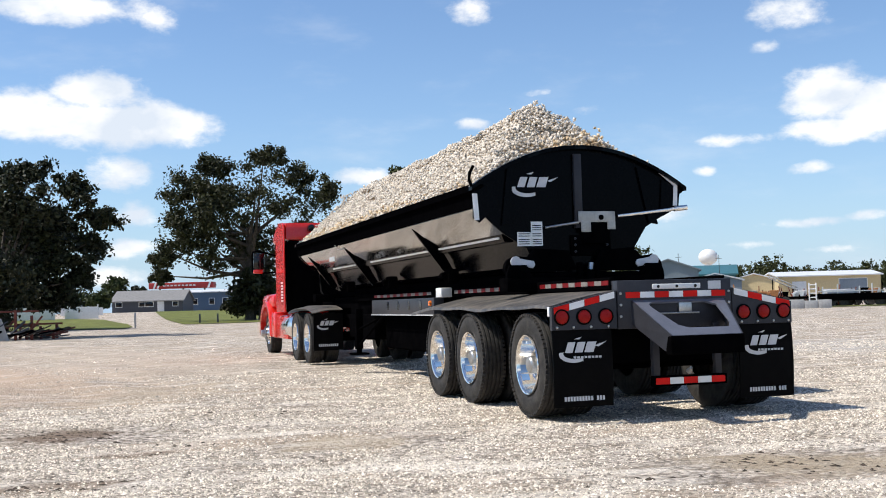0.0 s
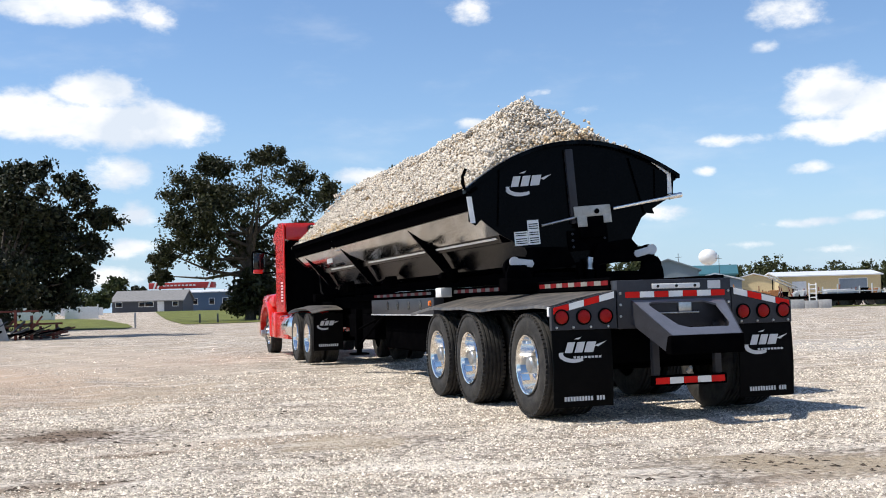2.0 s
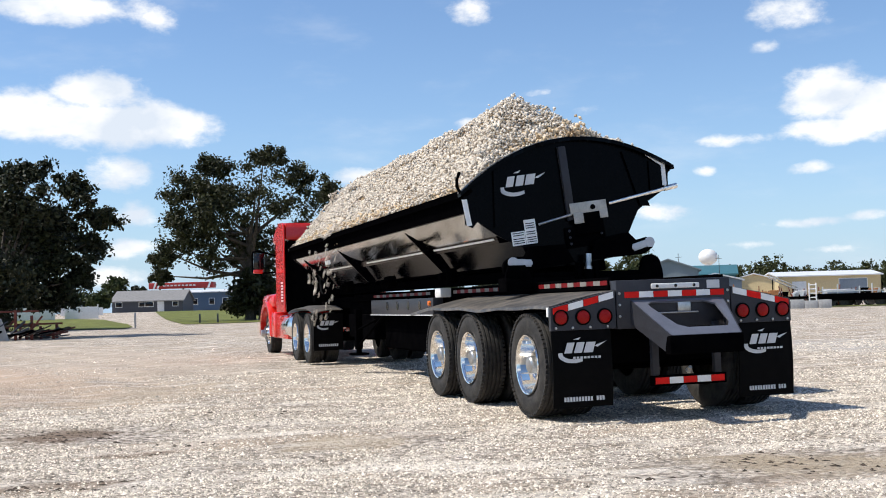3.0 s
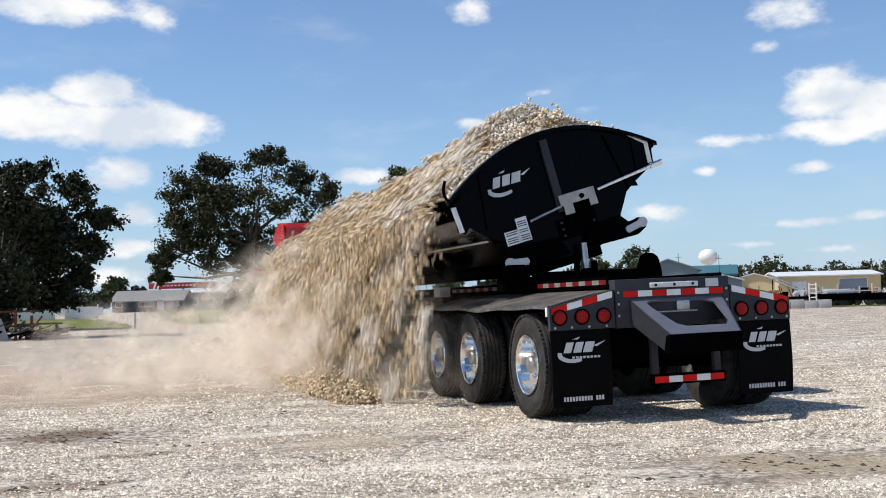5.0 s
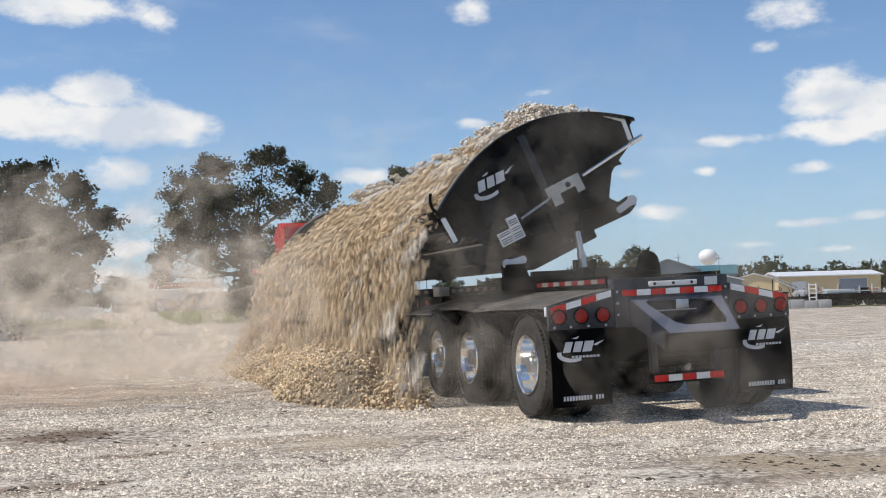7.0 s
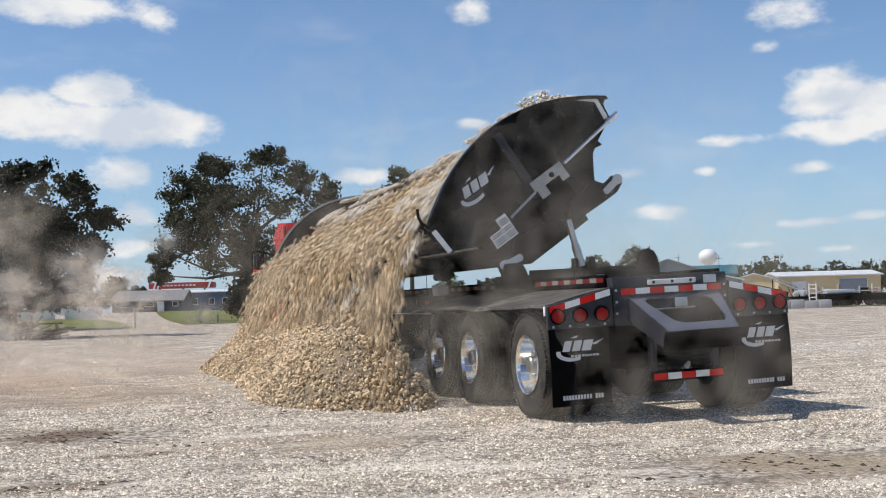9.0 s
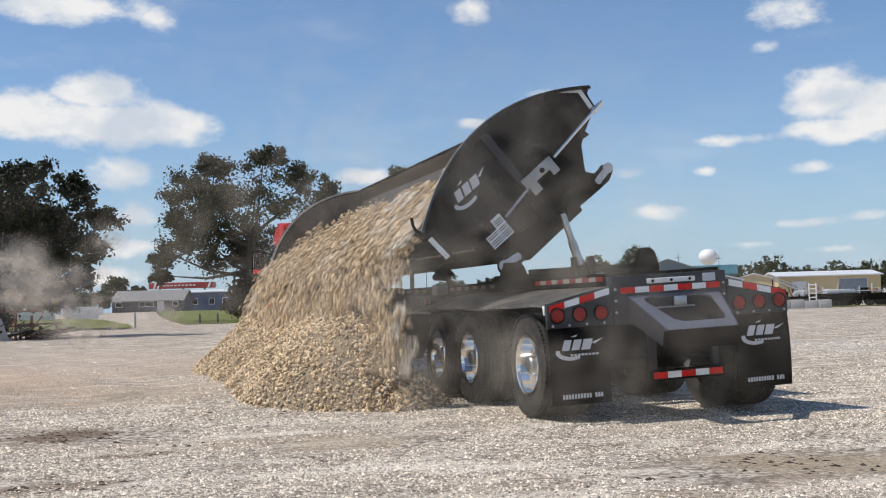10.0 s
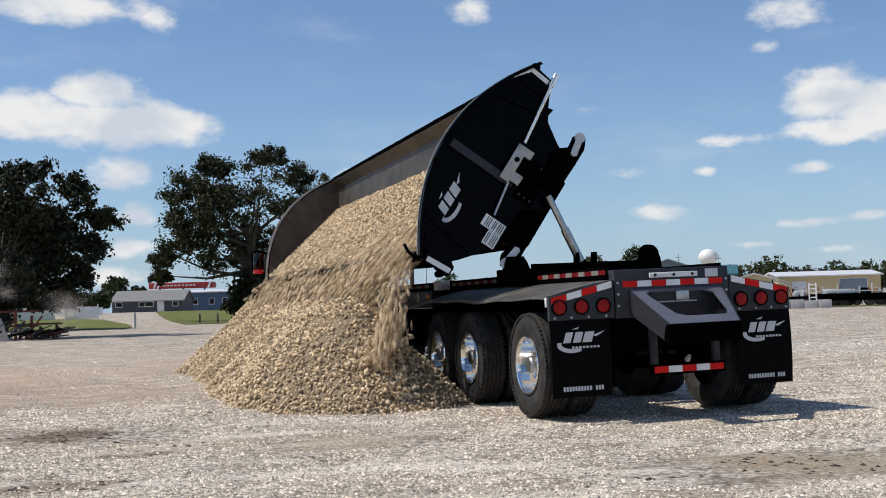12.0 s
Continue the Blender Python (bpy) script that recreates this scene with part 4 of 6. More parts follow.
    box(bm, 0.30, 0.40, y - 0.09, y - 0.075, 1.96, 2.06, 0.004)
    part("latch_plate", bm, GALV, tub, "pale bare-metal latch plate")
    bm = bmesh.new()
    tube(bm, (0.22, y - 0.10, 2.10), (0.22, y - 0.08, 2.10), 0.03, 16)
    box(bm, 0.0, 0.34, y - 0.07, y, 1.80, 2.03, 0.01)
    box(bm, -0.14, 0.36, y - 0.03, y, 1.66, 1.90, 0.006)
    part("latch_block", bm, BLACK_FLAT, tub, "black bolted latch block")
    for x in (-0.09, 0.31):
        for z in (1.71, 1.785, 1.86):
            part("bolt", lathe(bmesh.new(), [(y - 0.03, 0.016), (y - 0.045, 0.015), (y - 0.048, 0.0)], (x, 0, z), "y", 8), GREY_PAINT, tub)
    bm = rod((0.44, y - 0.06, 2.115), (1.20, y - 0.06, 2.20), 0.022, 14)
    tube(bm, (1.18, y - 0.06, 2.198), (1.345, y - 0.06, 2.215), 0.032, 14)
    part("latch_rod", bm, CHROME, tub, "chrome latch rod with end fitting")
    part("latch_rod", rod((-0.46, y - 0.06, 1.985), (-0.05, y - 0.06, 2.045), 0.016, 12), STEEL, tub, "grey latch rod")
    bm = bmesh.new()
    box(bm, -0.62, -0.48, y - 0.006, y - 0.001, 1.78, 2.06)
    box(bm, -0.79, -0.625, y - 0.006, y - 0.001, 1.78, 1.94)
    st = part("warning_stickers", bm, TAPE_W, tub, "white warning stickers with dark unreadable bars", 0)
    for z in (1.80, 1.825, 1.85, 1.89, 1.915, 1.96, 1.985, 2.01):
        part("lettering_bar", bx(-0.605, -0.495, y - 0.009, y - 0.0062, z, z + 0.010), GLASS_D, st, "", 0)
        if z < 1.92:
            part("lettering_bar", bx(-0.775, -0.64, y - 0.009, y - 0.0062, z, z + 0.010), GLASS_D, st, "", 0)
    # swing arms at the foot of the panel
    for s in (-1, 1):
        pts = [(s * 0.10, 1.50), (s * 0.55, 1.48), (s * 0.78, 1.475), (s * 0.90, 1.53), (s * 0.905, 1.62), (s * 0.84, 1.665), (s * 0.70, 1.64), (s * 0.62, 1.75), (s * 0.2, 1.72)]
        arm = part("swing_arm", prism(bmesh.new(), pts, "y", y - 0.10, y - 0.04, 0.006), BLACK_FLAT, tub, "black swing arm")
        bm = bmesh.new()
        a, b = (Vector((s * 0.66, y - 0.115, 1.565)), Vector((s * 0.86, y - 0.115, 1.60)))
        m = Matrix.Translation((a + b) / 2) @ Matrix.Rotation(-math.atan2((b - a).z, (b - a).x), 4, "Y")
        box(bm, -0.12, 0.12, -0.01, 0.01, -0.042, 0.042, 0.009, m=m)
        tube(bm, b - Vector((0, 0.012, 0)), b + Vector((0, 0.012, 0)), 0.060, 20)
        tube(bm, a - Vector((0, 0.012, 0)), a + Vector((0, 0.012, 0)), 0.03, 16)
        part("link", bm, DECAL, arm, "pale grey steel link")
    # tarp hook at the lip
    pts = [(-1.20, y - 0.05, 2.47), (-1.27, y - 0.05, 2.43), (-1.33, y - 0.05, 2.45), (-1.365, y - 0.05, 2.53), (-1.355, y - 0.05, 2.61), (-1.31, y - 0.05, 2.69)]
    part("hook", path_tube(pts, 0.018), BLACK_FLAT, tub, "black curved tarp hook")
    # gussets and tape along the driver's side
    for yy in (5.15, 9.7, 13.2):
        for s in (-1, 1):
            a, b, c = (s * 1.235, 2.215), (s * 0.86, 2.0), (s * 0.615, 1.57)
            pts = [a, b, c, (s * 0.70, 1.50), (s * 0.80, 1.62), (s * 1.16, 2.10)]
            part("gusset", prism(bmesh.new(), pts, "y", yy - 0.02, yy + 0.02), BLACK, tub, "black welded gusset")
    for y0, y1 in ((2.5, 4.95), (5.35, 9.0), (10.2, 12.2)):
        part("white_tape", prism(bmesh.new(), [(-0.888, 1.879), (-0.898, 1.879), (-0.911, 1.903), (-0.901, 1.903)], "y", y0, y1), TAPE_W, tub, "white reflective strip along the side", 0)
    part("keel", bx(-0.46, 0.46, 2.5, 13.8, 1.345, 1.49, bevel=0.02), BLACK_FLAT, tub, "black keel beam under the tub")
    part("tape_carrier", prism(bmesh.new(), [(-0.76, 1.84), (-0.874, 1.84), (-0.904, 1.925), (-0.78, 1.925)], "y", 2.4, 13.8), BLACK, tub, "black longitudinal stringer")
    bm = bmesh.new()
    for k in range(3):
        yy = 10.9
        box(bm, -1.24, -1.23, yy - 0.5 + k * 0.17, yy - 0.38 + k * 0.17, 1.98, 2.06)
    part("side_mark", bm, DECAL, tub, "pale slanted mark on the gusset", 0)
    for yy in (4.9, 8.2, 11.4):
        for s in (-1, 1):
            bm = bmesh.new()
            box(bm, s * 0.74 - 0.08, s * 0.74 + 0.08, yy - 0.10, yy + 0.10, 1.42, 1.62, 0.02)
            tube(bm, (s * 0.85, yy - 0.07, 1.53), (s * 0.85, yy + 0.07, 1.53), 0.05, 14)
            part("rest_pad", bm, BLACK_FLAT, tub, "black rest pad under the tub")
    return tub


RAM_LOW, RAM_TOP = (0.02, 2.05, 1.33), (0.07, 2.09, 1.57)


def make_ram(trailer):
    """Telescopic cylinder: the barrel swings on the cradle, the stages slide out of it."""
    barrel = part("ram_barrel", rod((0, 0, -0.34), (0, 0, 0.16), 0.062, 20), BLACK_FLAT, trailer, "black hydraulic cylinder barrel")
    mid = part("ram_stage", rod((0, 0, -0.50), (0, 0, 0.0), 0.050, 20), STEEL, trailer, "grey steel ram stage")
    tip = part("ram_rod", rod((0, 0, -0.50), (0, 0, 0.0), 0.038, 20), STEEL, trailer, "grey steel ram rod")
    return barrel, mid, tip


def make_trailer():
    t = thing("side_dump_trailer", "black three-axle side-dump trailer tipping its gravel load", "trailer")
    ch = make_chassis(t)
    tub = make_tub(t)
    ram = make_ram(t)
    for y in (0.735, 2.593, 3.852):
        wheel(t, -1.285, y, -1)
        wheel(t, 1.285, y, 1)
    return t, ch, tub, ram


trailer, chassis, tub, ram = make_trailer()


# ---- tractor ----
def make_truck():
    t = thing("semi_truck", "bright red day-cab semi truck coupled to the trailer", "truck")
    bm = bmesh.new()
    for s in (-1, 1):
        box(bm, s * 0.43 - 0.05, s * 0.43 + 0.05, 12.5, 20.6, 0.72, 1.0, 0.01)
    box(bm, -0.5, 0.5, 13.7, 14.8, 1.0, 1.10, 0.02)
    tube(bm, (-0.95, 13.53, 0.52), (0.95, 13.53, 0.52), 0.08)
    tube(bm, (-0.95, 14.95, 0.52), (0.95, 14.95, 0.52), 0.08)
    tube(bm, (-0.85, 19.6, 0.5), (0.85, 19.6, 0.5), 0.06)
    part("frame", bm, BLACK_FLAT, t, "black truck frame")
    # cab with roof fairing
    bm = bmesh.new()
    prof = [(16.75, 1.05), (16.75, 2.95), (17.0, 3.06), (17.8, 3.02), (18.4, 2.72), (18.9, 1.95), (19.0, 1.05)]
    prism(bm, prof, "x", -1.02, 1.02, 0.05)
    cab = part("cab", bm, RED, t, "red painted cab", 40)
    for s in (-1, 1):
        a, b = min(s * 1.0, s * 1.035), max(s * 1.0, s * 1.035)
        part("door_window", prism(bmesh.new(), [(17.35, 1.9), (17.35, 2.55), (18.2, 2.55), (18.62, 1.95)], "x", a, b), GLASS_D, cab, "dark side window")
    part("rear_window", bx(-0.55, 0.55, 16.585, 16.60, 2.1, 2.55, bevel=0.004), GLASS_D, cab, "dark rear window")
    part("windscreen", prism(bmesh.new(), [(18.43, 2.69), (18.91, 1.97), (18.93, 1.98), (18.45, 2.71)], "x", -0.92, 0.92), GLASS_D, cab, "dark raked windscreen")
    # black sheet: a dark fairing, and the shade on the red cab back
    part("bulkhead", bx(-1.12, 1.12, 16.60, 16.72, 1.05, 2.72, bevel=0.02), BLACK_FLAT, t, "black panel for the dark fairing and the shaded cab back")
    # side extenders and roof cap
    for s in (-1, 1):
        bm = bmesh.new()
        pts = [(16.42, 1.06), (16.42, 3.02), (16.52, 3.13), (17.1, 3.16), (17.62, 3.02), (17.62, 1.06)]
        prism(bm, pts, "x", min(s * 1.17, s * 1.21), max(s * 1.17, s * 1.21), 0.012)
        ext = part("side_extender", bm, RED, t, "bright red upright side fairing", 40)
        if s < 0:
            bm = bmesh.new()
            for k in range(7):
                box(bm, -1.216, -1.21, 16.55, 16.85, 1.30 + k * 0.07, 1.335 + k * 0.07)
            part("lettering_bars", bm, DECAL, ext, "pale unreadable lettering bars", 0)
    bm = bmesh.new()
    prism(bm, [(16.50, 3.02), (16.56, 3.13), (17.2, 3.17), (18.1, 3.0), (18.4, 2.74), (16.50, 2.74)], "x", -1.17, 1.17, 0.05)
    part("roof_fairing", bm, RED, t, "red roof fairing", 40)
    # hood and fenders
    bm = bmesh.new()
    prism(bm, [(18.9, 0.95), (18.9, 1.93), (19.8, 1.80), (20.6, 1.62), (20.85, 1.35), (20.9, 0.75), (20.4, 0.75)], "x", -0.72, 0.72, 0.08)
    part("hood", bm, RED, t, "red sloping hood", 40)
    part("grille", bx(-0.45, 0.45, 20.86, 20.95, 0.8, 1.45, bevel=0.02), CHROME, t, "chrome grille")
    for s in (-1, 1):
        bm = bmesh.new()
        pts = []
        for k in range(13):
            a = radians(-8 + 196 * k / 12)
            pts.append((19.75 - 0.80 * math.cos(a) * (1.0 if k < 6 else 1.4), 0.55 + 0.80 * math.sin(a)))
        inn = [(19.75 + (y - 19.75) * 0.82, 0.55 + (z - 0.55) * 0.84) for y, z in pts]
        prism(bm, pts + inn[::-1], "x", min(s * 0.70, s * 1.18), max(s * 0.70, s * 1.18), 0.02)
        box(bm, min(s * 0.7, s * 1.16), max(s * 0.7, s * 1.16), 18.3, 19.0, 0.42, 1.06, 0.06)
        box(bm, min(s * 0.66, s * 1.12), max(s * 0.66, s * 1.12), 18.9, 20.7, 1.16, 1.52, 0.14)
        part("front_fender", bm, RED, t, "red rounded front fender", 40)
        part("headlamp", lathe(bmesh.new(), [(20.7, 0.16), (20.86, 0.14), (20.9, 0.0)], (s * 0.98, 0, 1.08), "y", 24), GLASS_D, t, "clear headlamp")
        bm = bx(min(s * 0.75, s * 1.12), max(s * 0.75, s * 1.12), 16.6, 18.3, 0.42, 0.98, bevel=0.03)
        part("cab_steps", bm, RED if s < 0 else RED, t, "red cab side skirt with steps")
        tank = lathe(bmesh.new(), [(15.75, 0.0), (15.75, 0.30), (15.8, 0.325), (17.1, 0.325), (17.15, 0.30), (17.15, 0.0)], (s * 0.86, 0, 0.72), "y", 32)
        part("fuel_tank", tank, CHROME, t, "polished cylindrical fuel tank")
        # mirror
        pts = [(s * 1.03, 18.5, 2.45), (s * 1.50, 18.62, 2.58), (s * 1.62, 18.62, 2.56), (s * 1.64, 18.62, 2.50), (s * 1.64, 18.62, 2.08), (s * 1.58, 18.62, 2.02), (s * 1.03, 18.5, 2.05)]
        mir = part("mirror_arm", path_tube(pts, 0.02), BLACK_FLAT, t, "black mirror bracket")
        part("mirror", bx(s * 1.48 - 0.13, s * 1.48 + 0.13, 18.56, 18.66, 2.12, 2.53, bevel=0.02), GLASS_D, mir, "dark mirror glass")
        part("mirror_shell", bx(s * 1.51 - 0.12, s * 1.51 + 0.12, 18.50, 18.64, 2.02, 2.12, bevel=0.03), RED, mir, "red lower mirror shell")
        wheel(t, s * 1.10, 19.75, s, dual=False, deep=False, sticker=False, label="dusty front steer tyre with aluminium rim")
        for y in (13.53, 14.95):
            wheel(t, s * 1.215, y, s, sticker=False, label="dusty drive tyre with polished aluminium rim")
        # rear fender sheet and flap
        bm = bmesh.new()
        rows = []
        for k, y in enumerate(np.linspace(12.7, 15.8, 14)):
            z = 1.13 - 0.10 * abs((y - 14.24) / 1.55) ** 3
            rows.append([bm.verts.new((s * x, y, z + dz)) for x, dz in ((1.24, 0.0), (0.95, 0.06), (0.62, 0.06))])
        for r0, r1 in zip(rows, rows[1:]):
            for k in range(2):
                bm.faces.new((r0[k], r0[k + 1], r1[k + 1], r1[k]))
        bmesh.ops.recalc_face_normals(bm, faces=bm.faces[:])
        bmesh.ops.solidify(bm, geom=bm.faces[:], thickness=0.012)
        part("rear_fender", bm, FENDER, t, "dusty dark fender sheet over the drive wheels", 40)
        flap = part("mud_flap", bx(min(s * 0.62, s * 1.22), max(s * 0.62, s * 1.22), 12.72, 12.74, 0.28, 1.02), FLAP, t, "black mud flap with pale mark")
        bm = bmesh.new()
        emblem(bm, s * 0.92 - 0.22, 0.78, 0.44, 12.716)
        for k in range(10):
            box(bm, s * 0.92 - 0.2 + k * 0.04, s * 0.92 - 0.17 + k * 0.04, 12.712, 12.716, 0.36, 0.41)
        part("mark", bm, DECAL, flap, "pale grey printed mark", 0)
    part("exhaust_stack", rod((0.9, 16.6, 0.9), (0.9, 16.6, 3.3), 0.07, 18), CHROME, t, "chrome exhaust stack")
    part("work_lamp", lathe(bmesh.new(), [(16.5, 0.09), (16.36, 0.08), (16.35, 0.0)], (-0.55, 0, 3.0), "y", 20), GLASS_D, t, "round dark work lamp")
    bm = path_tube([(-0.35, 16.6, 1.9), (-0.42, 16.0, 1.5), (-0.38, 15.4, 1.25), (-0.3, 15.1, 1.2)], 0.02)
    part("air_hose", bm, FLAP, t, "black coiled air hose")
    return t


truck = make_truck()


# ---- yard stones ----
def make_yard_stones():
    """Loose stones that lie half sunk in the yard; thinner on the worn tracks."""
    rng = np.random.default_rng(3)
    px, py = [], []
    for y0, y1, n in ((-4.8, 0.0, 92000), (0.0, 5.0, 76000), (5.0, 14.0, 60000), (14.0, 40.0, 34000)):
        y = rng.uniform(y0, y1, n)
        px.append(-6.9 - 0.07 * (y + 4) + rng.uniform(0, 1, n) * (7.2 + 0.88 * (y + 4)))
        py.append(y)
    x, y = np.concatenate(px), np.concatenate(py)
    worn = np.zeros(len(x))                      # bare trodden dirt: (x, y, half width, half depth, bareness)
    for cx, cy, wx, wy, much in ((-0.55, -3.05, 1.5, 0.75, 1.1), (-5.65, 1.6, 0.9, 0.8, 0.8), (-5.1, -0.1, 0.5, 0.22, 0.7), (-5.75, -1.75, 0.8, 0.35, 0.75), (-3.3, -0.3, 0.9, 0.5, 0.55), (-6.6, -4.6, 1.3, 0.35, 0.95),
                                 (-6.6, 8.0, 3.0, 3.0, 0.7), (-5.0, 12.5, 4.5, 2.0, 0.7), (-8.0, 24.0, 12.0, 12.0, 0.42), (-6.75, -2.6, 0.9, 0.5, 0.9), (-6.9, -0.9, 0.8, 0.6, 0.6), (-2.4, -2.9, 1.5, 0.16, 0.5)):
        worn = np.maximum(worn, much * np.clip(1.6 - 1.2 * (((x - cx) / wx) ** 2 + ((y - cy) / wy) ** 2), 0, 1))
    keep = np.array([r < 0.70 - d + 0.7 * noise.noise(Vector((a * 0.45, b * 0.7, 5.0))) + 0.6 * noise.noise(Vector((a * 1.7, b * 1.9, 8.0)))
                     for a, b, r, d in zip(x, y, rng.uniform(0, 1, len(x)), worn)])
    x, y = x[keep], y[keep]
    k = len(x)
    size = np.exp(rng.normal(math.log(0.0108), 0.30, k)) * (1 + 0.035 * np.clip(y + 2, 0, 20))
    z = surface(x, y) - 0.003
    base = np.array([(1, 0, 0), (0, 1, 0), (-1, 0, 0), (0, -1, 0), (0, 0, 0.8)], float)
    v = base[None] * (1 + rng.uniform(-0.35, 0.35, (k, 5, 3))) + np.array([0, 0, 1.0]) * 0.0
    v[:, 4, :2] += rng.uniform(-0.6, 0.6, (k, 2))
    a = rng.uniform(0, 2 * np.pi, k)
    c, n = np.cos(a), np.sin(a)
    wide = rng.uniform(0.6, 1.0, k)
    vx, vy = v[:, :, 0], v[:, :, 1] * wide[:, None]
    v = np.stack([vx * c[:, None] - vy * n[:, None], vx * n[:, None] + vy * c[:, None], v[:, :, 2]], -1) * size[:, None, None]
    v += np.stack([x, y, z], 1)[:, None]
    f = np.array([(0, 1, 4), (1, 2, 4), (2, 3, 4), (3, 0, 4)])[None] + (np.arange(k) * 5)[:, None, None]
    me = mesh_from("yard_gravel", v.reshape(-1, 3), f.reshape(-1, 3), STONE_G)
    tagged(new("yard_gravel", me), "loose pale limestone gravel strewn over the yard", "gravel", kind="stuff")



def make_clods():
    """Dark damp clods and bits of bark on the bare dirt."""
    rng = np.random.default_rng(8)
    vs, fs = [], []
    for cx, cy, wx, wy, n in ((-0.75, -2.75, 0.35, 0.30, 34), (-0.30, -3.35, 0.55, 0.22, 40), (-5.6, 1.55, 0.5, 0.5, 60), (-5.1, -0.1, 0.4, 0.15, 9), (-4.5, 0.4, 0.3, 0.1, 7), (-5.7, -1.7, 0.5, 0.25, 30), (-3.6, 2.6, 0.9, 0.5, 16), (-1.9, -3.2, 0.8, 0.08, 10)):
        for _ in range(n):
            x, y = cx + rng.normal() * wx * 0.6, cy + rng.normal() * wy * 0.6
            s, a, base = rng.uniform(0.012, 0.032), rng.uniform(0, 2 * np.pi), len(vs)
            z = float(surface(x, y)) - 0.004
            long = rng.uniform(1.0, 2.6)
            for k in range(6):
                r = s * rng.uniform(0.8, 1.2)
                vs.append((x + r * long * math.cos(k * math.pi / 3) * math.cos(a) - r * math.sin(k * math.pi / 3) * math.sin(a),
                           y + r * long * math.cos(k * math.pi / 3) * math.sin(a) + r * math.sin(k * math.pi / 3) * math.cos(a), z))
            vs.append((x, y, z + s * rng.uniform(0.35, 0.7)))
            fs += [(base + k, base + (k + 1) % 6, base + 6) for k in range(6)]
    tagged(new("dirt_clods", mesh_from("dirt_clods", np.array(vs), np.array(fs), CLOD)), "dark damp clods and bark bits scattered on bare dirt", "debris", kind="stuff")


make_yard_stones()
make_clods()


def sheet(name, outline, mat, label, category, lift=0.05, cell=4.0):
    """A patch of ground cover that follows the land."""
    bm = bmesh.new()
    bm.faces.new([bm.verts.new((x, y, 0)) for x, y in outline])
    bmesh.ops.triangulate(bm, faces=bm.faces[:])
    for _ in range(4):
        long = [e for e in bm.edges if e.calc_length() > cell]
        if long:
            bmesh.ops.subdivide_edges(bm, edges=long, cuts=1)
            bmesh.ops.triangulate(bm, faces=bm.faces[:])
    for v in bm.verts:
        v.co.z = float(terrain(v.co.x, v.co.y)) + lift
    ob = new(name, finish(name, bm, mat, 60))
    return tagged(ob, label, category, kind="structure")


sheet("lawn_1", [(-7.9, 76), (-5.5, 73), (-3.4, 73), (-2.7, 80), (-2.7, 92), (-4.5, 118), (-8.0, 128), (-30, 130), (-30, 80)], GRASS, "small mown lawn beside the drive", "lawn")
sheet("lawn_2", [(1.4, 84), (6, 84.5), (16, 86), (40, 88), (60, 92), (60, 176), (3.8, 180), (2.3, 140), (1.5, 110)], GRASS, "mown roadside lawn under the tree", "lawn")
sheet("grass_strip", [(51, 72.6), (58, 70), (70, 66), (95, 60), (95, 72), (56, 78), (51, 76)], GRASS, "rough grass strip at the edge of the yard", "grass")


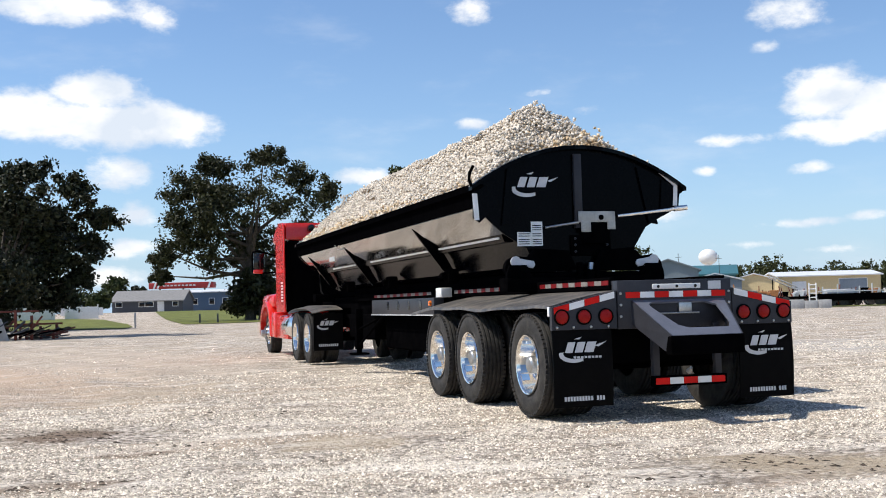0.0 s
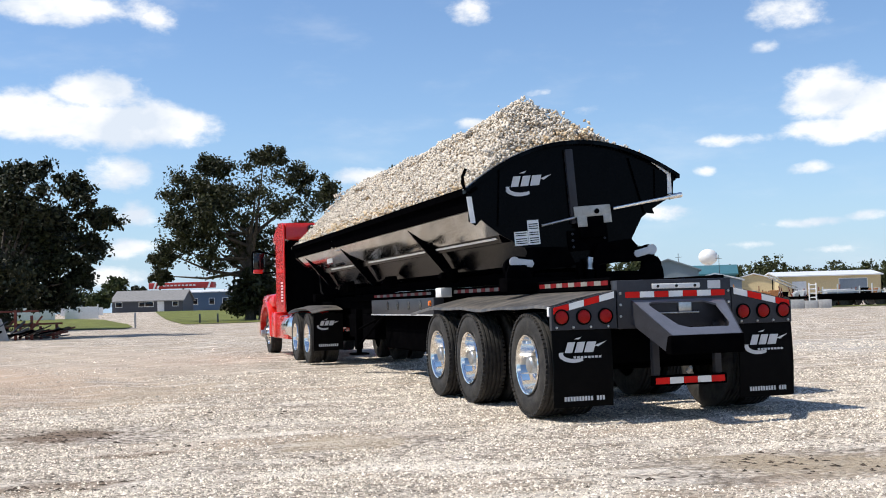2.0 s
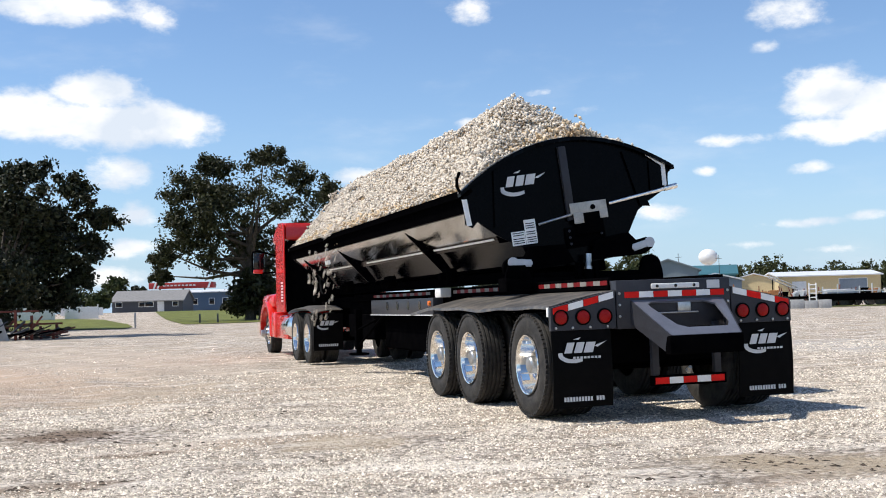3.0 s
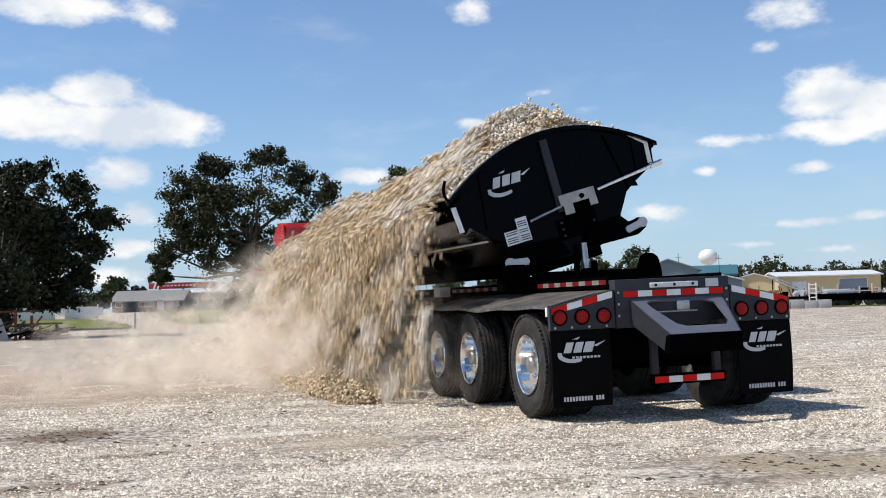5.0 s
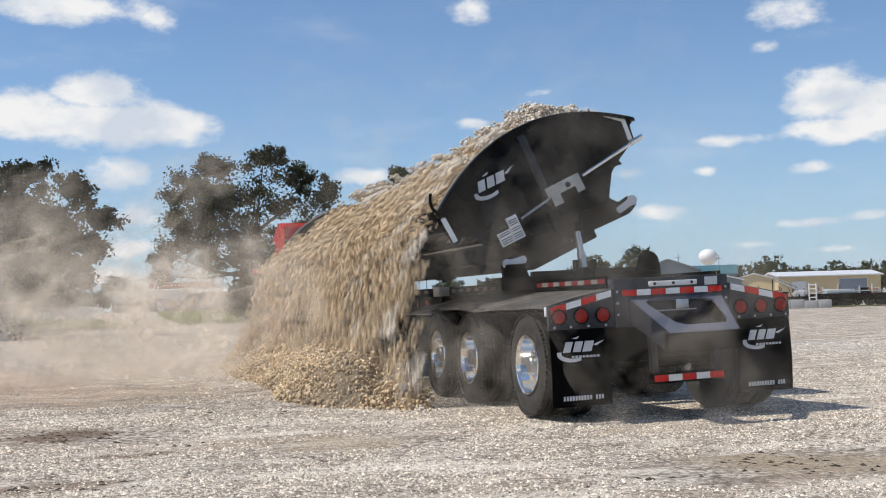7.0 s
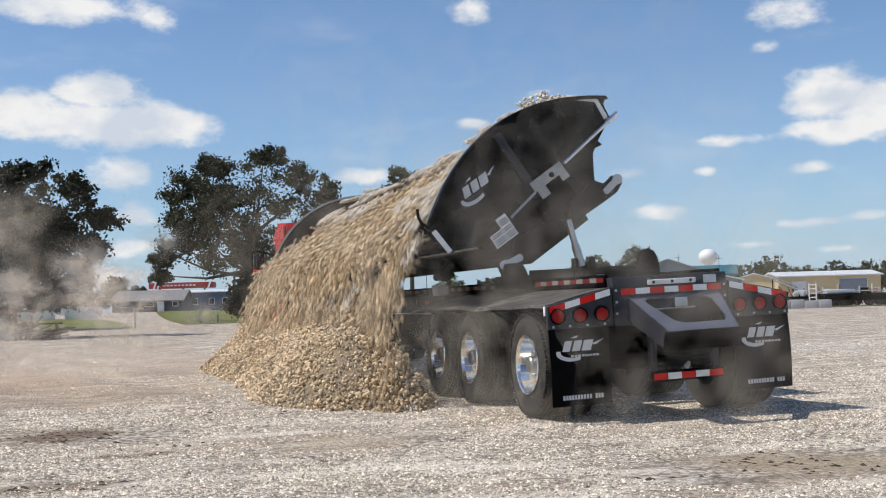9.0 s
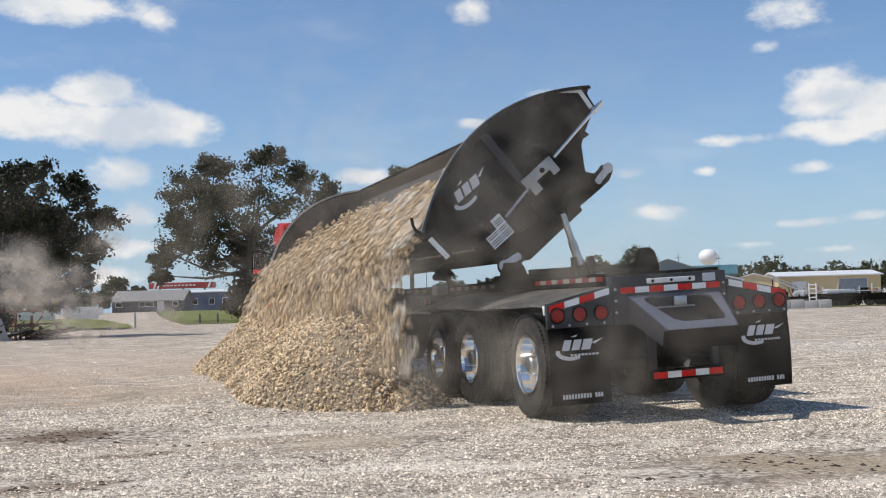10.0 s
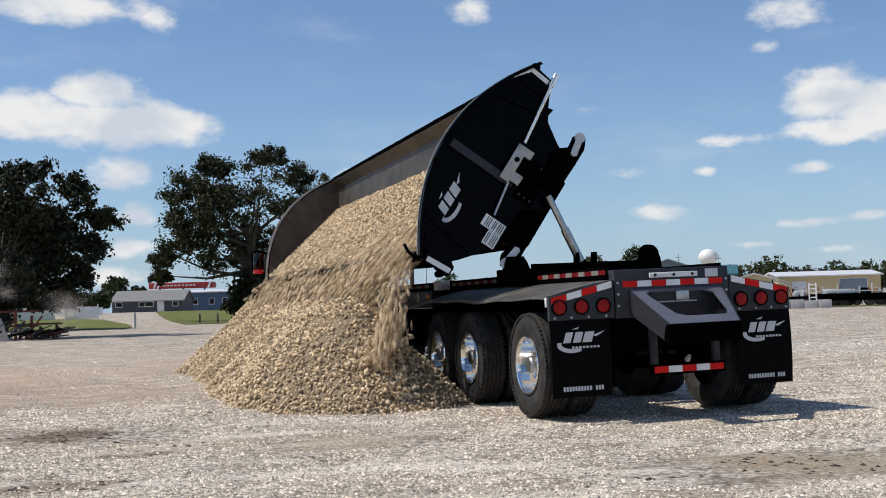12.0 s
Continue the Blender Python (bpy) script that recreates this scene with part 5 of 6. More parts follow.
# ---- trees ----
def make_tree(x, y, height, width, seed, leaves=9000, leaf=0.3, low=0.2, mat=LEAF, label="broad leafy shade tree with a dense dark crown", squash=1.0, boughs=None):
    rng = np.random.default_rng(seed)
    z = float(terrain(x, y)) - 0.1
    t = thing("tree", label, "tree", x, y, z)
    crown_h = height * (1 - low)
    mid = height * low + crown_h * 0.5
    lobes, centres = [], []
    for bxx, bz, br in boughs or ():
        lobes.append((bxx, rng.uniform(-0.28, 0.28) * width * squash, bz, br))
    for _ in range(0 if boughs else 24):
        for _ in range(60):
            p = rng.uniform(-1, 1, 3)
            if 0.25 < np.linalg.norm(p) < 1.0:
                break
        taper = 1.0 - 0.3 * max(0.0, p[2]) ** 2
        lobes.append((p[0] * width * 0.36 * taper, p[1] * width * 0.36 * taper * squash, mid + p[2] * crown_h * 0.36, rng.uniform(0.10, 0.20) * width))
    if not boughs:
        lobes.append((0.0, 0.0, mid, 0.24 * width))
    for lx, ly, lz, lr in lobes:
        for _ in range(16 if boughs else 9):
            d = rng.normal(size=3)
            d *= lr * rng.uniform(0.2 if boughs else 0.55, 1.2 if boughs else 1.0) / np.linalg.norm(d)
            centres.append((lx + d[0], ly + d[1], max(0.05 * height, lz + d[2] * 0.8 * min(1.0, crown_h / width + 0.2)), rng.uniform(0.22, 0.55) * lr if boughs else rng.uniform(0.045, 0.11) * width))
    bm = bmesh.new()
    top = height * (low + 0.35)
    tube(bm, (0, 0, 0), (0.1, 0.1, top * 0.55), width * 0.032, 10, width * 0.024)
    tube(bm, (0.1, 0.1, top * 0.53), (0.0, 0.2, top), width * 0.024, 10, width * 0.014)
    for cx, cy, cz, _ in centres[::16 if boughs else 9]:
        a = Vector((0.05, 0.1, top * rng.uniform(0.45, 0.95)))
        b = Vector((cx, cy, cz)) * 0.5 + a * 0.5 + Vector((0, 0, -0.03 * height))
        tube(bm, a, b, width * 0.012, 6, width * 0.007)
        tube(bm, b, (cx, cy, cz), width * 0.007, 5, width * 0.002)
    part("trunk", bm, BARK, t, "dark grey-brown trunk with spreading limbs")
    n = leaves
    pick = rng.integers(len(centres), size=n)
    c = np.array(centres)[pick]
    d = rng.normal(size=(n, 3))
    d /= np.linalg.norm(d, axis=1)[:, None]
    rad = c[:, 3] * np.abs(rng.normal(0.3, 0.65, n)).clip(0, 1.35)
    p = c[:, :3] + d * rad[:, None] * np.array([1, 1, 0.75])
    s = leaf * rng.uniform(0.5, 1.2, n)
    rot = turns(rng, n)
    base = np.array([(-1, -0.45, 0), (0.1, -0.6, 0.18), (1, 0, 0), (0.1, 0.6, 0.18)])
    v = np.einsum("nij,kj->nki", rot, base) * s[:, None, None] + p[:, None]
    f = np.arange(n * 4).reshape(n, 4)
    crown = new("crown", mesh_from("crown", v.reshape(-1, 3), f, mat))
    crown.parent = t
    return t


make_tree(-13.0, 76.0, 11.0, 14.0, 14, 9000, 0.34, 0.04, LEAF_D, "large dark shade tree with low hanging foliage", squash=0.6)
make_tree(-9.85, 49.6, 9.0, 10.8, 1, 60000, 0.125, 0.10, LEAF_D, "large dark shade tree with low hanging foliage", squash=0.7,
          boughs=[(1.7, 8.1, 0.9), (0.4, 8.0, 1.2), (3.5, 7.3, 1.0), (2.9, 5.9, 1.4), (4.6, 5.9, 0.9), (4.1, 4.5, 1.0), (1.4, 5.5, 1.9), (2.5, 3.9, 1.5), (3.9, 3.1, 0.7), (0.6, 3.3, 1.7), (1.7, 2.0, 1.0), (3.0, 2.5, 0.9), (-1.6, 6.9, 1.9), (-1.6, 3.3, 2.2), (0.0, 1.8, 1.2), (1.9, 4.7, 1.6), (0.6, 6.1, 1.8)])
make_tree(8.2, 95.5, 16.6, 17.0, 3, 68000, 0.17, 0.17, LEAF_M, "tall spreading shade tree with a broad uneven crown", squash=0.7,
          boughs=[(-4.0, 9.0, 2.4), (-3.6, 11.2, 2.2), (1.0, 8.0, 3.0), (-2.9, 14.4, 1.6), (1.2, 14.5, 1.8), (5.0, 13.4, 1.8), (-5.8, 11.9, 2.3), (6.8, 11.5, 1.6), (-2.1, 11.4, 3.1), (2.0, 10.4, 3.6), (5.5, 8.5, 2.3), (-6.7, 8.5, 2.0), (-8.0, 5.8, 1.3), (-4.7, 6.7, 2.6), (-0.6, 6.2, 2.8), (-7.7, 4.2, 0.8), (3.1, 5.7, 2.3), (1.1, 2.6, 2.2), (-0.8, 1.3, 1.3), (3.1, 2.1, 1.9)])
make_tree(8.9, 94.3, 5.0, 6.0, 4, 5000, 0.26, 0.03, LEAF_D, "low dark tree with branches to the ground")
make_tree(28.9, 115, 18.8, 9.0, 5, 7000, 0.26, 0.35, LEAF_F, "tall narrow-crowned green tree")
make_tree(40.0, 91.5, 5.9, 6.0, 6, 4500, 0.2, 0.15, LEAF_F, "small round green tree")
make_tree(53.2, 107.8, 7.6, 6.4, 7, 4500, 0.2, 0.15, LEAF_F, "small rounded yellow-green tree")
make_tree(27.2, 95.2, 4.6, 4.0, 8, 2500, 0.18, 0.08, LEAF, "small bushy green tree")
make_tree(60.5, 178, 5.8, 9.0, 9, 2500, 0.4, 0.05, LEAF_D, "distant round dark tree")
make_tree(51.0, 176, 4.6, 7.0, 10, 2000, 0.4, 0.05, LEAF_D, "distant round dark tree")
make_tree(-1.4, 229, 8.4, 6.5, 11, 2000, 0.4, 0.1, LEAF, "distant pale green tree")
make_tree(2.5, 228, 5.9, 5.4, 12, 1800, 0.4, 0.1, LEAF_D, "distant rounded dark tree")
for k, (x, y, h, w) in enumerate([(-9.0, 168, 4.6, 7.5), (-4.8, 167, 3.7, 5.5), (-13.5, 165, 5.0, 8.0), (-18, 160, 6.0, 9.0), (-24, 158, 6.5, 10.0)]):
    make_tree(x, y, h, w, 20 + k, 2200, 0.3, 0.02, LEAF, "dense green hedge shrub", squash=0.6)
for k, (x, y, h, w) in enumerate([(124.5, 190.7, 9.9, 9.0), (119, 193, 8.0, 10), (131, 190, 7.8, 9), (137, 187, 8.2, 9), (143, 185.5, 8.2, 9.5), (149, 184, 9.2, 9),
                                  (110, 196, 7.8, 10), (103, 198, 7.6, 10), (156, 182, 8.8, 9.5), (165, 178, 8.6, 10), (95, 201, 7.2, 8), (127.5, 196, 7.2, 11), (134, 194, 7.4, 11), (140, 192, 7.6, 11), (146.5, 190, 7.8, 11), (115, 199, 6.6, 11), (152, 188, 8, 11)]):
    make_tree(x, y, h, w, 40 + k, 4600, 0.32, 0.0, LEAF_F, "distant tree in the wood beyond the sheds")


# ---- white board fence behind the trees ----
for x0, n in ((-8.6, 2), (-32.6, 13)):
    fence = thing("board_fence", "low white board fence behind the shade trees", "fence", x0, 126.5, float(terrain(x0, 126.5)) - 0.1, -3.0)
    for k in range(n):
        part("panel", bx(k * 1.76 + 0.06, k * 1.76 + 1.70, -0.03, 0.03, 0.15, 1.62 - 0.12 * (k % 2), bevel=0.01), WHITE, fence)
    for k in range(n + 1):
        part("post", bx(k * 1.76 - 0.07, k * 1.76 + 0.07, -0.08, 0.08, -0.1, 1.75, bevel=0.01), WHITE, fence)


# ---- buildings ----
def gable(name, label, x, y, w, d, eave, ridge, rz, wall, roof, across=False, group="", z=None):
    """A shed with its front centre at (x, y), front wall facing local -y; across: the ridge runs along the front."""
    z = float(terrain(x, y)) - 0.05 if z is None else z
    t = thing(name, label, "building", x, y, z, rz, group)
    h = w / 2
    if across:
        body = bx(-h, h, 0, d, 0, eave)
        part("wall", body, wall, t)
        bm = prism(bmesh.new(), [(-0.4, eave - 0.12), (d / 2, ridge), (d + 0.4, eave - 0.12), (d + 0.4, eave + 0.04), (d / 2, ridge + 0.16), (-0.4, eave + 0.04)], "x", -h - 0.3, h + 0.3)
        part("roof", bm, roof, t)
        bm = prism(bmesh.new(), [(0, eave), (d, eave), (d / 2, ridge)], "x", -h + 0.01, h - 0.01)
        part("gable_wall", bm, wall, t)
    else:
        bm = prism(bmesh.new(), [(-h, 0), (h, 0), (h, eave), (0, ridge), (-h, eave)], "y", 0, d)
        part("wall", bm, wall, t)
        s = (ridge - eave) / h
        pts = [(-h - 0.3, eave - 0.3 * s), (0, ridge), (h + 0.3, eave - 0.3 * s), (h + 0.3, eave - 0.3 * s + 0.14), (0, ridge + 0.14), (-h - 0.3, eave - 0.3 * s + 0.14)]
        part("roof", prism(bmesh.new(), pts, "y", -0.25, d + 0.25), roof, t)
    return t


def opening(t, name, x, z, w, h, mat, y=0.0, label=""):
    o = part(name, bx(x - w / 2, x + w / 2, y - 0.06, y, z, z + h, bevel=0.01), mat, t, label)
    part("frame", bx(x - w / 2 - 0.08, x + w / 2 + 0.08, y - 0.03, y, z - 0.08, z + h + 0.08), WHITE, o)
    return o


house = gable("house", "single-storey slate-grey house with a grey shingle roof", 2.85, 184.4, 11.6, 8.0, 1.85, 3.5, -17, SIDING, SHINGLE, True)
for x, w in ((-4.7, 1.0), (-0.9, 0.9), (0.3, 1.3), (4.6, 0.8)):
    opening(house, "window", x, 0.95, w, 0.7, GLASS_D)
opening(house, "door", 2.2, 0.1, 0.95, 1.65, WHITE, label="white front door")
house2 = gable("shop", "blue flat-sided roadside shop building", 14.0, 198.0, 9.0, 8.0, 3.4, 3.7, -17, BLUE_WALL, ROOF_W, True)
for x in (-2.4, 0.6, 3.0):
    opening(house2, "window", x, 1.2, 0.9, 1.0, GLASS_D)
canopy = thing("fuel_canopy", "red station canopy sign band with pale stripes", "canopy", 10.0, 209.5, 1.1, -17)
part("fascia", bx(-6.0, 6.0, 0, 3.0, 4.3, 5.4, bevel=0.05), SIGN_RED, canopy, "red sign band")
for x in (-5.2, -4.5, 5.0):
    part("stripe", prism(bmesh.new(), [(x, 4.32), (x + 0.35, 4.32), (x + 0.7, 5.38), (x + 0.35, 5.38)], "y", -0.02, 0.0), WHITE, canopy, "pale slanted stripe", 0)
for k in range(9):
    part("lettering_bar", bx(-3.3 + k * 0.7, -2.85 + k * 0.7, -0.02, 0.0, 4.72, 4.98), DECAL, canopy, "pale unreadable lettering bar", 0)
for x in (-4.2, 0.2, 4.2):
    part("post", bx(x - 0.15, x + 0.15, 1.2, 1.5, 0, 4.3), SIDING, canopy)
fence = thing("fence", "low white board fence beside the road", "fence", -7.1, 147.5, 0.9, -8)
for k in range(9):
    part("board", bx(-2.6 + k * 0.6, -2.03 + k * 0.6, 0, 0.06, 0.0, 1.0), WHITE, fence)
for k, (x, y) in enumerate([(3.0, 88), (4.4, 87.2), (-2.6, 76.5)]):
    po = thing("marker_post", "short dark marker post on the lawn", "post", x, y, float(terrain(x, y)))
    part("post", bx(-0.07, 0.07, -0.07, 0.07, 0, 0.8 if k < 2 else 1.1, bevel=0.01), SIDING if k < 2 else CONCRETE, po)

gable("shed", "grey metal shed with a low gable", 52.05, 97.9, 6.2, 14.0, 4.05, 5.15, -27.5, SHED_GREY, SHED_GREY, group="metal sheds")
gable("shed", "teal metal shed with a long low roof", 71.8, 123.6, 6.6, 12.0, 4.1, 5.3, -30, SHED_TEAL, SHED_TEAL, True, group="metal sheds")
gable("shed", "small grey shed with a pale roof", 59.4, 101.1, 5.6, 8.0, 2.95, 3.65, -30, SHED_GREY, ROOF_W, group="metal sheds")
gable("shed", "small tan metal shed with a pale roof", 77.3, 122.0, 5.2, 8.0, 3.3, 4.0, -33, TAN, ROOF_W, group="metal sheds")
hall = gable("hall", "long tan metal hall with a pale roof edge", 92.8, 127.5, 14.0, 10.0, 3.75, 4.3, -20, TAN, ROOF_W, True)
opening(hall, "roller_door", 3.2, 0.1, 3.8, 3.1, SHED_GREY, label="grey roller door")
opening(hall, "door", -4.2, 1.0, 1.8, 1.9, WHITE, label="white door")
tower = thing("water_tower", "white ball-shaped water tower beyond the sheds", "water tower", 301.9, 523.2, 0.0)
prof = [(-4.9 * math.cos(radians(a)) * 0.86, 4.9 * math.sin(radians(a))) for a in range(0, 181, 12)]
prof[0], prof[-1] = (prof[0][0], 0.0), (prof[-1][0], 0.0)
part("tank", lathe(bmesh.new(), prof, (0, 0, 21.9), "z", 36), TANK, tower, "white rounded tank")
part("stem", lathe(bmesh.new(), [(0, 3.0), (3, 1.4), (16, 1.1), (18.5, 2.2)], (0, 0, 0), "z", 24), TANK, tower, "white stem")
for x, y, h in ((60.4, 111, 6.3), (64.6, 109, 6.0), (25.2, 130, 6.4), (31.5, 118, 6.2)):
    pl = thing("utility_pole", "thin wooden utility pole with a crossarm", "pole", x, y, float(terrain(x, y)), -28)
    part("pole", rod((0, 0, 0), (0, 0, h), 0.045, 8, 0.03), BARK, pl)
    part("crossarm", bx(-0.35, 0.35, -0.02, 0.02, h - 0.45, h - 0.41), BARK, pl)


# ---- parked machines at the edges of the yard ----
def implement(x, y, rz, length, mat, mat2, label, seed, height=1.5):
    rng = np.random.default_rng(seed)
    t = thing("farm_implement", label, "farm machine", x, y, float(terrain(x, y)), rz)
    bm = bmesh.new()
    box(bm, -length / 2, length / 2, -0.12, 0.12, 0.75, 0.95, 0.02)
    box(bm, -length / 2, length / 2, 1.1, 1.3, 0.75, 0.95, 0.02)
    for k in range(5):
        px = -length / 2 + length * (k + 0.5) / 5
        box(bm, px - 0.07, px + 0.07, 0.1, 1.15, 0.78, 0.92)
        tube(bm, (px, 0, 0.9), (px + rng.uniform(-0.3, 0.3), 0.3, height * rng.uniform(0.8, 1.3)), 0.05, 6)
        tube(bm, (px, 0, 0.8), (px + 0.2, -0.3, 0.12), 0.05, 6)
    part("frame", bm, mat, t)
    for px in (-length * 0.3, length * 0.32):
        w = part("wheel", lathe(bmesh.new(), [(-0.14, 0.2), (-0.15, 0.42), (-0.1, 0.47), (0.1, 0.47), (0.15, 0.42), (0.14, 0.2)], (px, -0.3, 0.47), "y", 24), RUBBER, t)
        part("rim", lathe(bmesh.new(), [(-0.12, 0.21), (-0.05, 0.19), (-0.06, 0.0)], (px, -0.3, 0.47), "y", 20), mat2, w)
    for k in range(3):
        px = rng.uniform(-length * 0.4, length * 0.4)
        w, h = rng.uniform(0.25, 0.5), rng.uniform(0.3, 0.65)
        part("hopper", prism(bmesh.new(), [(px - w, 0.95 + h), (px - w * 0.6, 0.95), (px + w * 0.6, 0.95), (px + w, 0.95 + h)], "y", 0.1, 1.0, 0.03), mat2, t)
    return t


def scrap_rack(x, y, rz, seed, wide, high, label):
    """A leaning welded rack with loose beams thrown on it."""
    rng = np.random.default_rng(seed)
    t = thing("scrap_rack", label, "scrap rack", x, y, float(terrain(x, y)), rz, "scrap under the tree")
    for px in (-wide / 2, wide * 0.05, wide / 2):
        part("post", bx(px - 0.06, px + 0.06, -0.06, 0.06, -0.03, high * rng.uniform(0.8, 1.05), bevel=0.01), RUST, t, "dull red steel post")
    for z in (0.45, 0.95):
        part("rail", bx(-wide / 2 - 0.2, wide / 2 + 0.3, 0.06, 0.14, z * high, z * high + 0.09, bevel=0.01), RUST if z > 0.5 else BARK, t)
    for k in range(9):
        a = Vector((rng.uniform(-wide * 0.6, wide * 0.4), rng.uniform(-0.6, 0.1), rng.uniform(0.03, 0.3)))
        b = a + Vector((rng.uniform(0.5, 1.3), rng.uniform(-0.2, 0.5), rng.uniform(-0.02, high * 0.7)))
        b.z = max(0.04, b.z)
        part("beam", rod(a, b, rng.uniform(0.025, 0.06), 6), [BARK, BLACK_FLAT, SIDING, RUST][k % 4], t)
    return t


scrap_rack(-9.0, 46.6, -8, 1, 1.6, 1.35, "rusty red steel rack with loose beams under the tree")
scrap_rack(-8.0, 48.6, 16, 2, 1.7, 0.7, "low heap of dark beams beside the rack")
scrap_rack(-7.9, 47.6, -20, 3, 1.3, 0.35, "flat pile of dark timber on the gravel")
scrap_rack(-11.0, 45.0, 10, 4, 2.4, 1.5, "rusty red steel rack with loose beams under the tree")
slab = thing("steel_sheet", "tilted grey-brown steel sheet leaning beside the scrap", "steel sheet", -9.55, 45.4, 0.0, -10)
part("sheet", prism(bmesh.new(), [(-0.75, 0.0), (0.45, 0.0), (0.10, 1.02), (-0.75, 1.12)], "y", -0.03, 0.02, 0.008), CONCRETE, slab)
implement(54.0, 82.0, -30, 4.5, RUST, ORANGE, "rust-red implement with orange hoppers", 3, 1.5)
implement(58.0, 81.0, -30, 4.5, RUST, ORANGE, "rust-red implement with orange hoppers", 4, 1.4)
implement(61.0, 79.5, -30, 4.5, RUST, ORANGE, "rust-red implement with orange hoppers", 6, 1.5)
implement(56.0, 83.5, -25, 5.0, RUST, WHITE, "rust-red implement with pale hoppers", 7, 1.6)
for k, (x, y, size, m1, m2, tall) in enumerate([(53.6, 85.2, 4.0, BLACK_FLAT, ORANGE, 1.6), (53.6, 82.8, 3.6, RUST, GALV, 1.8), (56.2, 83.5, 4.4, RUST, BLACK_FLAT, 2.0),
                                                (55.2, 79.4, 4.0, BLACK_FLAT, WHITE, 1.6), (58.9, 81.7, 4.6, RUST, GALV, 2.3), (59.3, 78.9, 4.0, BLACK_FLAT, GALV, 1.9),
                                                (59.7, 76.2, 4.4, GALV, BLACK_FLAT, 1.8), (63.2, 78.5, 4.0, BLACK_FLAT, WHITE, 2.4)]):
    implement(x, y, -30 + 9 * (k % 3), size, m1, m2, "dark rusty machine frame parked among others", 20 + k, tall * 0.7)
belt = thing("conveyor", "grey lattice conveyor boom slanting over the machines", "conveyor", 55.4, 82.4, 0.0, -35)
for z in (0.0, 0.3):
    part("chord", rod((-1.2, 0, 2.75 + z), (1.4, 0, 1.5 + z), 0.06, 6), GALV, belt)
for k in range(7):
    f, g = k / 7, (k + 1) / 7
    part("lattice", rod((-1.2 + 2.6 * f, 0, 2.75 - 1.25 * f + 0.3 * (k % 2)), (-1.2 + 2.6 * g, 0, 2.75 - 1.25 * g + 0.3 * (1 - k % 2)), 0.035, 5), GALV, belt)
for px, z in ((-0.8, 2.6), (1.0, 1.7)):
    part("leg", rod((px, 0, 0.0), (px, 0, z), 0.06, 6), BLACK_FLAT, belt)
implement(50.0, 84.0, -30, 3.5, ORANGE, RUST, "orange implement with rusty hoppers", 5, 1.7)


def flat_trailer(x, y, rz, label):
    t = thing("flatbed_trailer", label, "trailer", x, y, 0.0, rz)
    part("deck", bx(-3.4, 3.4, 0, 2.2, 0.95, 1.12, bevel=0.02), BLACK_FLAT, t, "dark deck")
    part("skirt", bx(-3.3, 3.3, -0.10, -0.04, 0.5, 1.0), BLACK_FLAT, t, "dark side skirt")
    for px in (-2.2, -1.1, 2.0):
        part("wheel", lathe(bmesh.new(), [(-0.13, 0.2), (-0.14, 0.4), (0.14, 0.4), (0.13, 0.2)], (px, 0.1, 0.42), "y", 22), RUBBER, t)
    for k, px in enumerate((-2.9, -1.6, 0.3, 1.4, 3.1)):
        part("stake", bx(px - 0.05, px + 0.05, 0.05, 0.12, 1.12, 1.75 + 0.2 * (k % 2)), WHITE, t, "white stake")
    part("rail", bx(-3.3, 3.3, 0.05, 0.10, 1.28, 1.36), WHITE, t, "white side rail")
    part("load", bx(-2.4, 0.1, 0.5, 1.8, 1.12, 1.5, bevel=0.05), DECAL, t, "pale wrapped load")
    return t


flat_trailer(58.2, 75.3, -18, "dark low flatbed trailer with white stakes")
flat_trailer(66.0, 73.0, -18, "dark low flatbed trailer with white stakes")
rack = thing("ladder_rack", "white steel ladder rack standing on the gravel", "rack", 51.9, 72.6, 0.0, -28)
for x in (-0.28, 0.28):
    part("upright", bx(x - 0.05, x + 0.05, -0.05, 0.05, 0, 2.05, bevel=0.01), WHITE, rack)
for k in range(5):
    part("rung", rod((-0.28, 0, 0.5 + k * 0.35), (0.28, 0, 0.5 + k * 0.35), 0.045, 8), WHITE, rack)
for k in range(5):
    cb = thing("concrete_block", "low grey concrete block at the yard edge", "concrete block", 46.6 + k * 0.98, 70.9 - k * 0.45, 0.0, -25, "row of concrete blocks")
    part("block", bx(-0.52, 0.52, -0.3, 0.3, -0.05, 0.62 + 0.05 * (k % 3), bevel=0.03), CONCRETE, cb)


# ---- gravel: load, falling stones, pile ----
RNG = np.random.default_rng(7)


def heap_top(x, y):
    z = 2.47 + (1.30 - abs(x)) * 0.92
    z = min(z, 3.68, 2.60 + (y - TUB_Y0) * 0.74, 2.86 + (TUB_Y1 - y) * 1.6)
    z += 0.10 * max(0.0, 1.0 - math.hypot((y - 3.75) / 1.3, x / 0.75))      # the last bucket's peak
    return z + 0.05 * noise.noise(Vector((x * 1.6, y * 1.1, 0.3)))


LIP = (-1.24, 2.50)
FAN = [(2.65, 29.0), (2.95, 27.0), (3.3, 24.5), (3.8, 22.0), (4.4, 19.0), (5.0, 16.0), (5.7, 13.0), (6.4, 9.5), (7.1, 6.0), (7.8, 2.5), (8.5, -1.5), (9.2, -6.0), (9.9, -10.5)]    # start of flow, slope across the tub


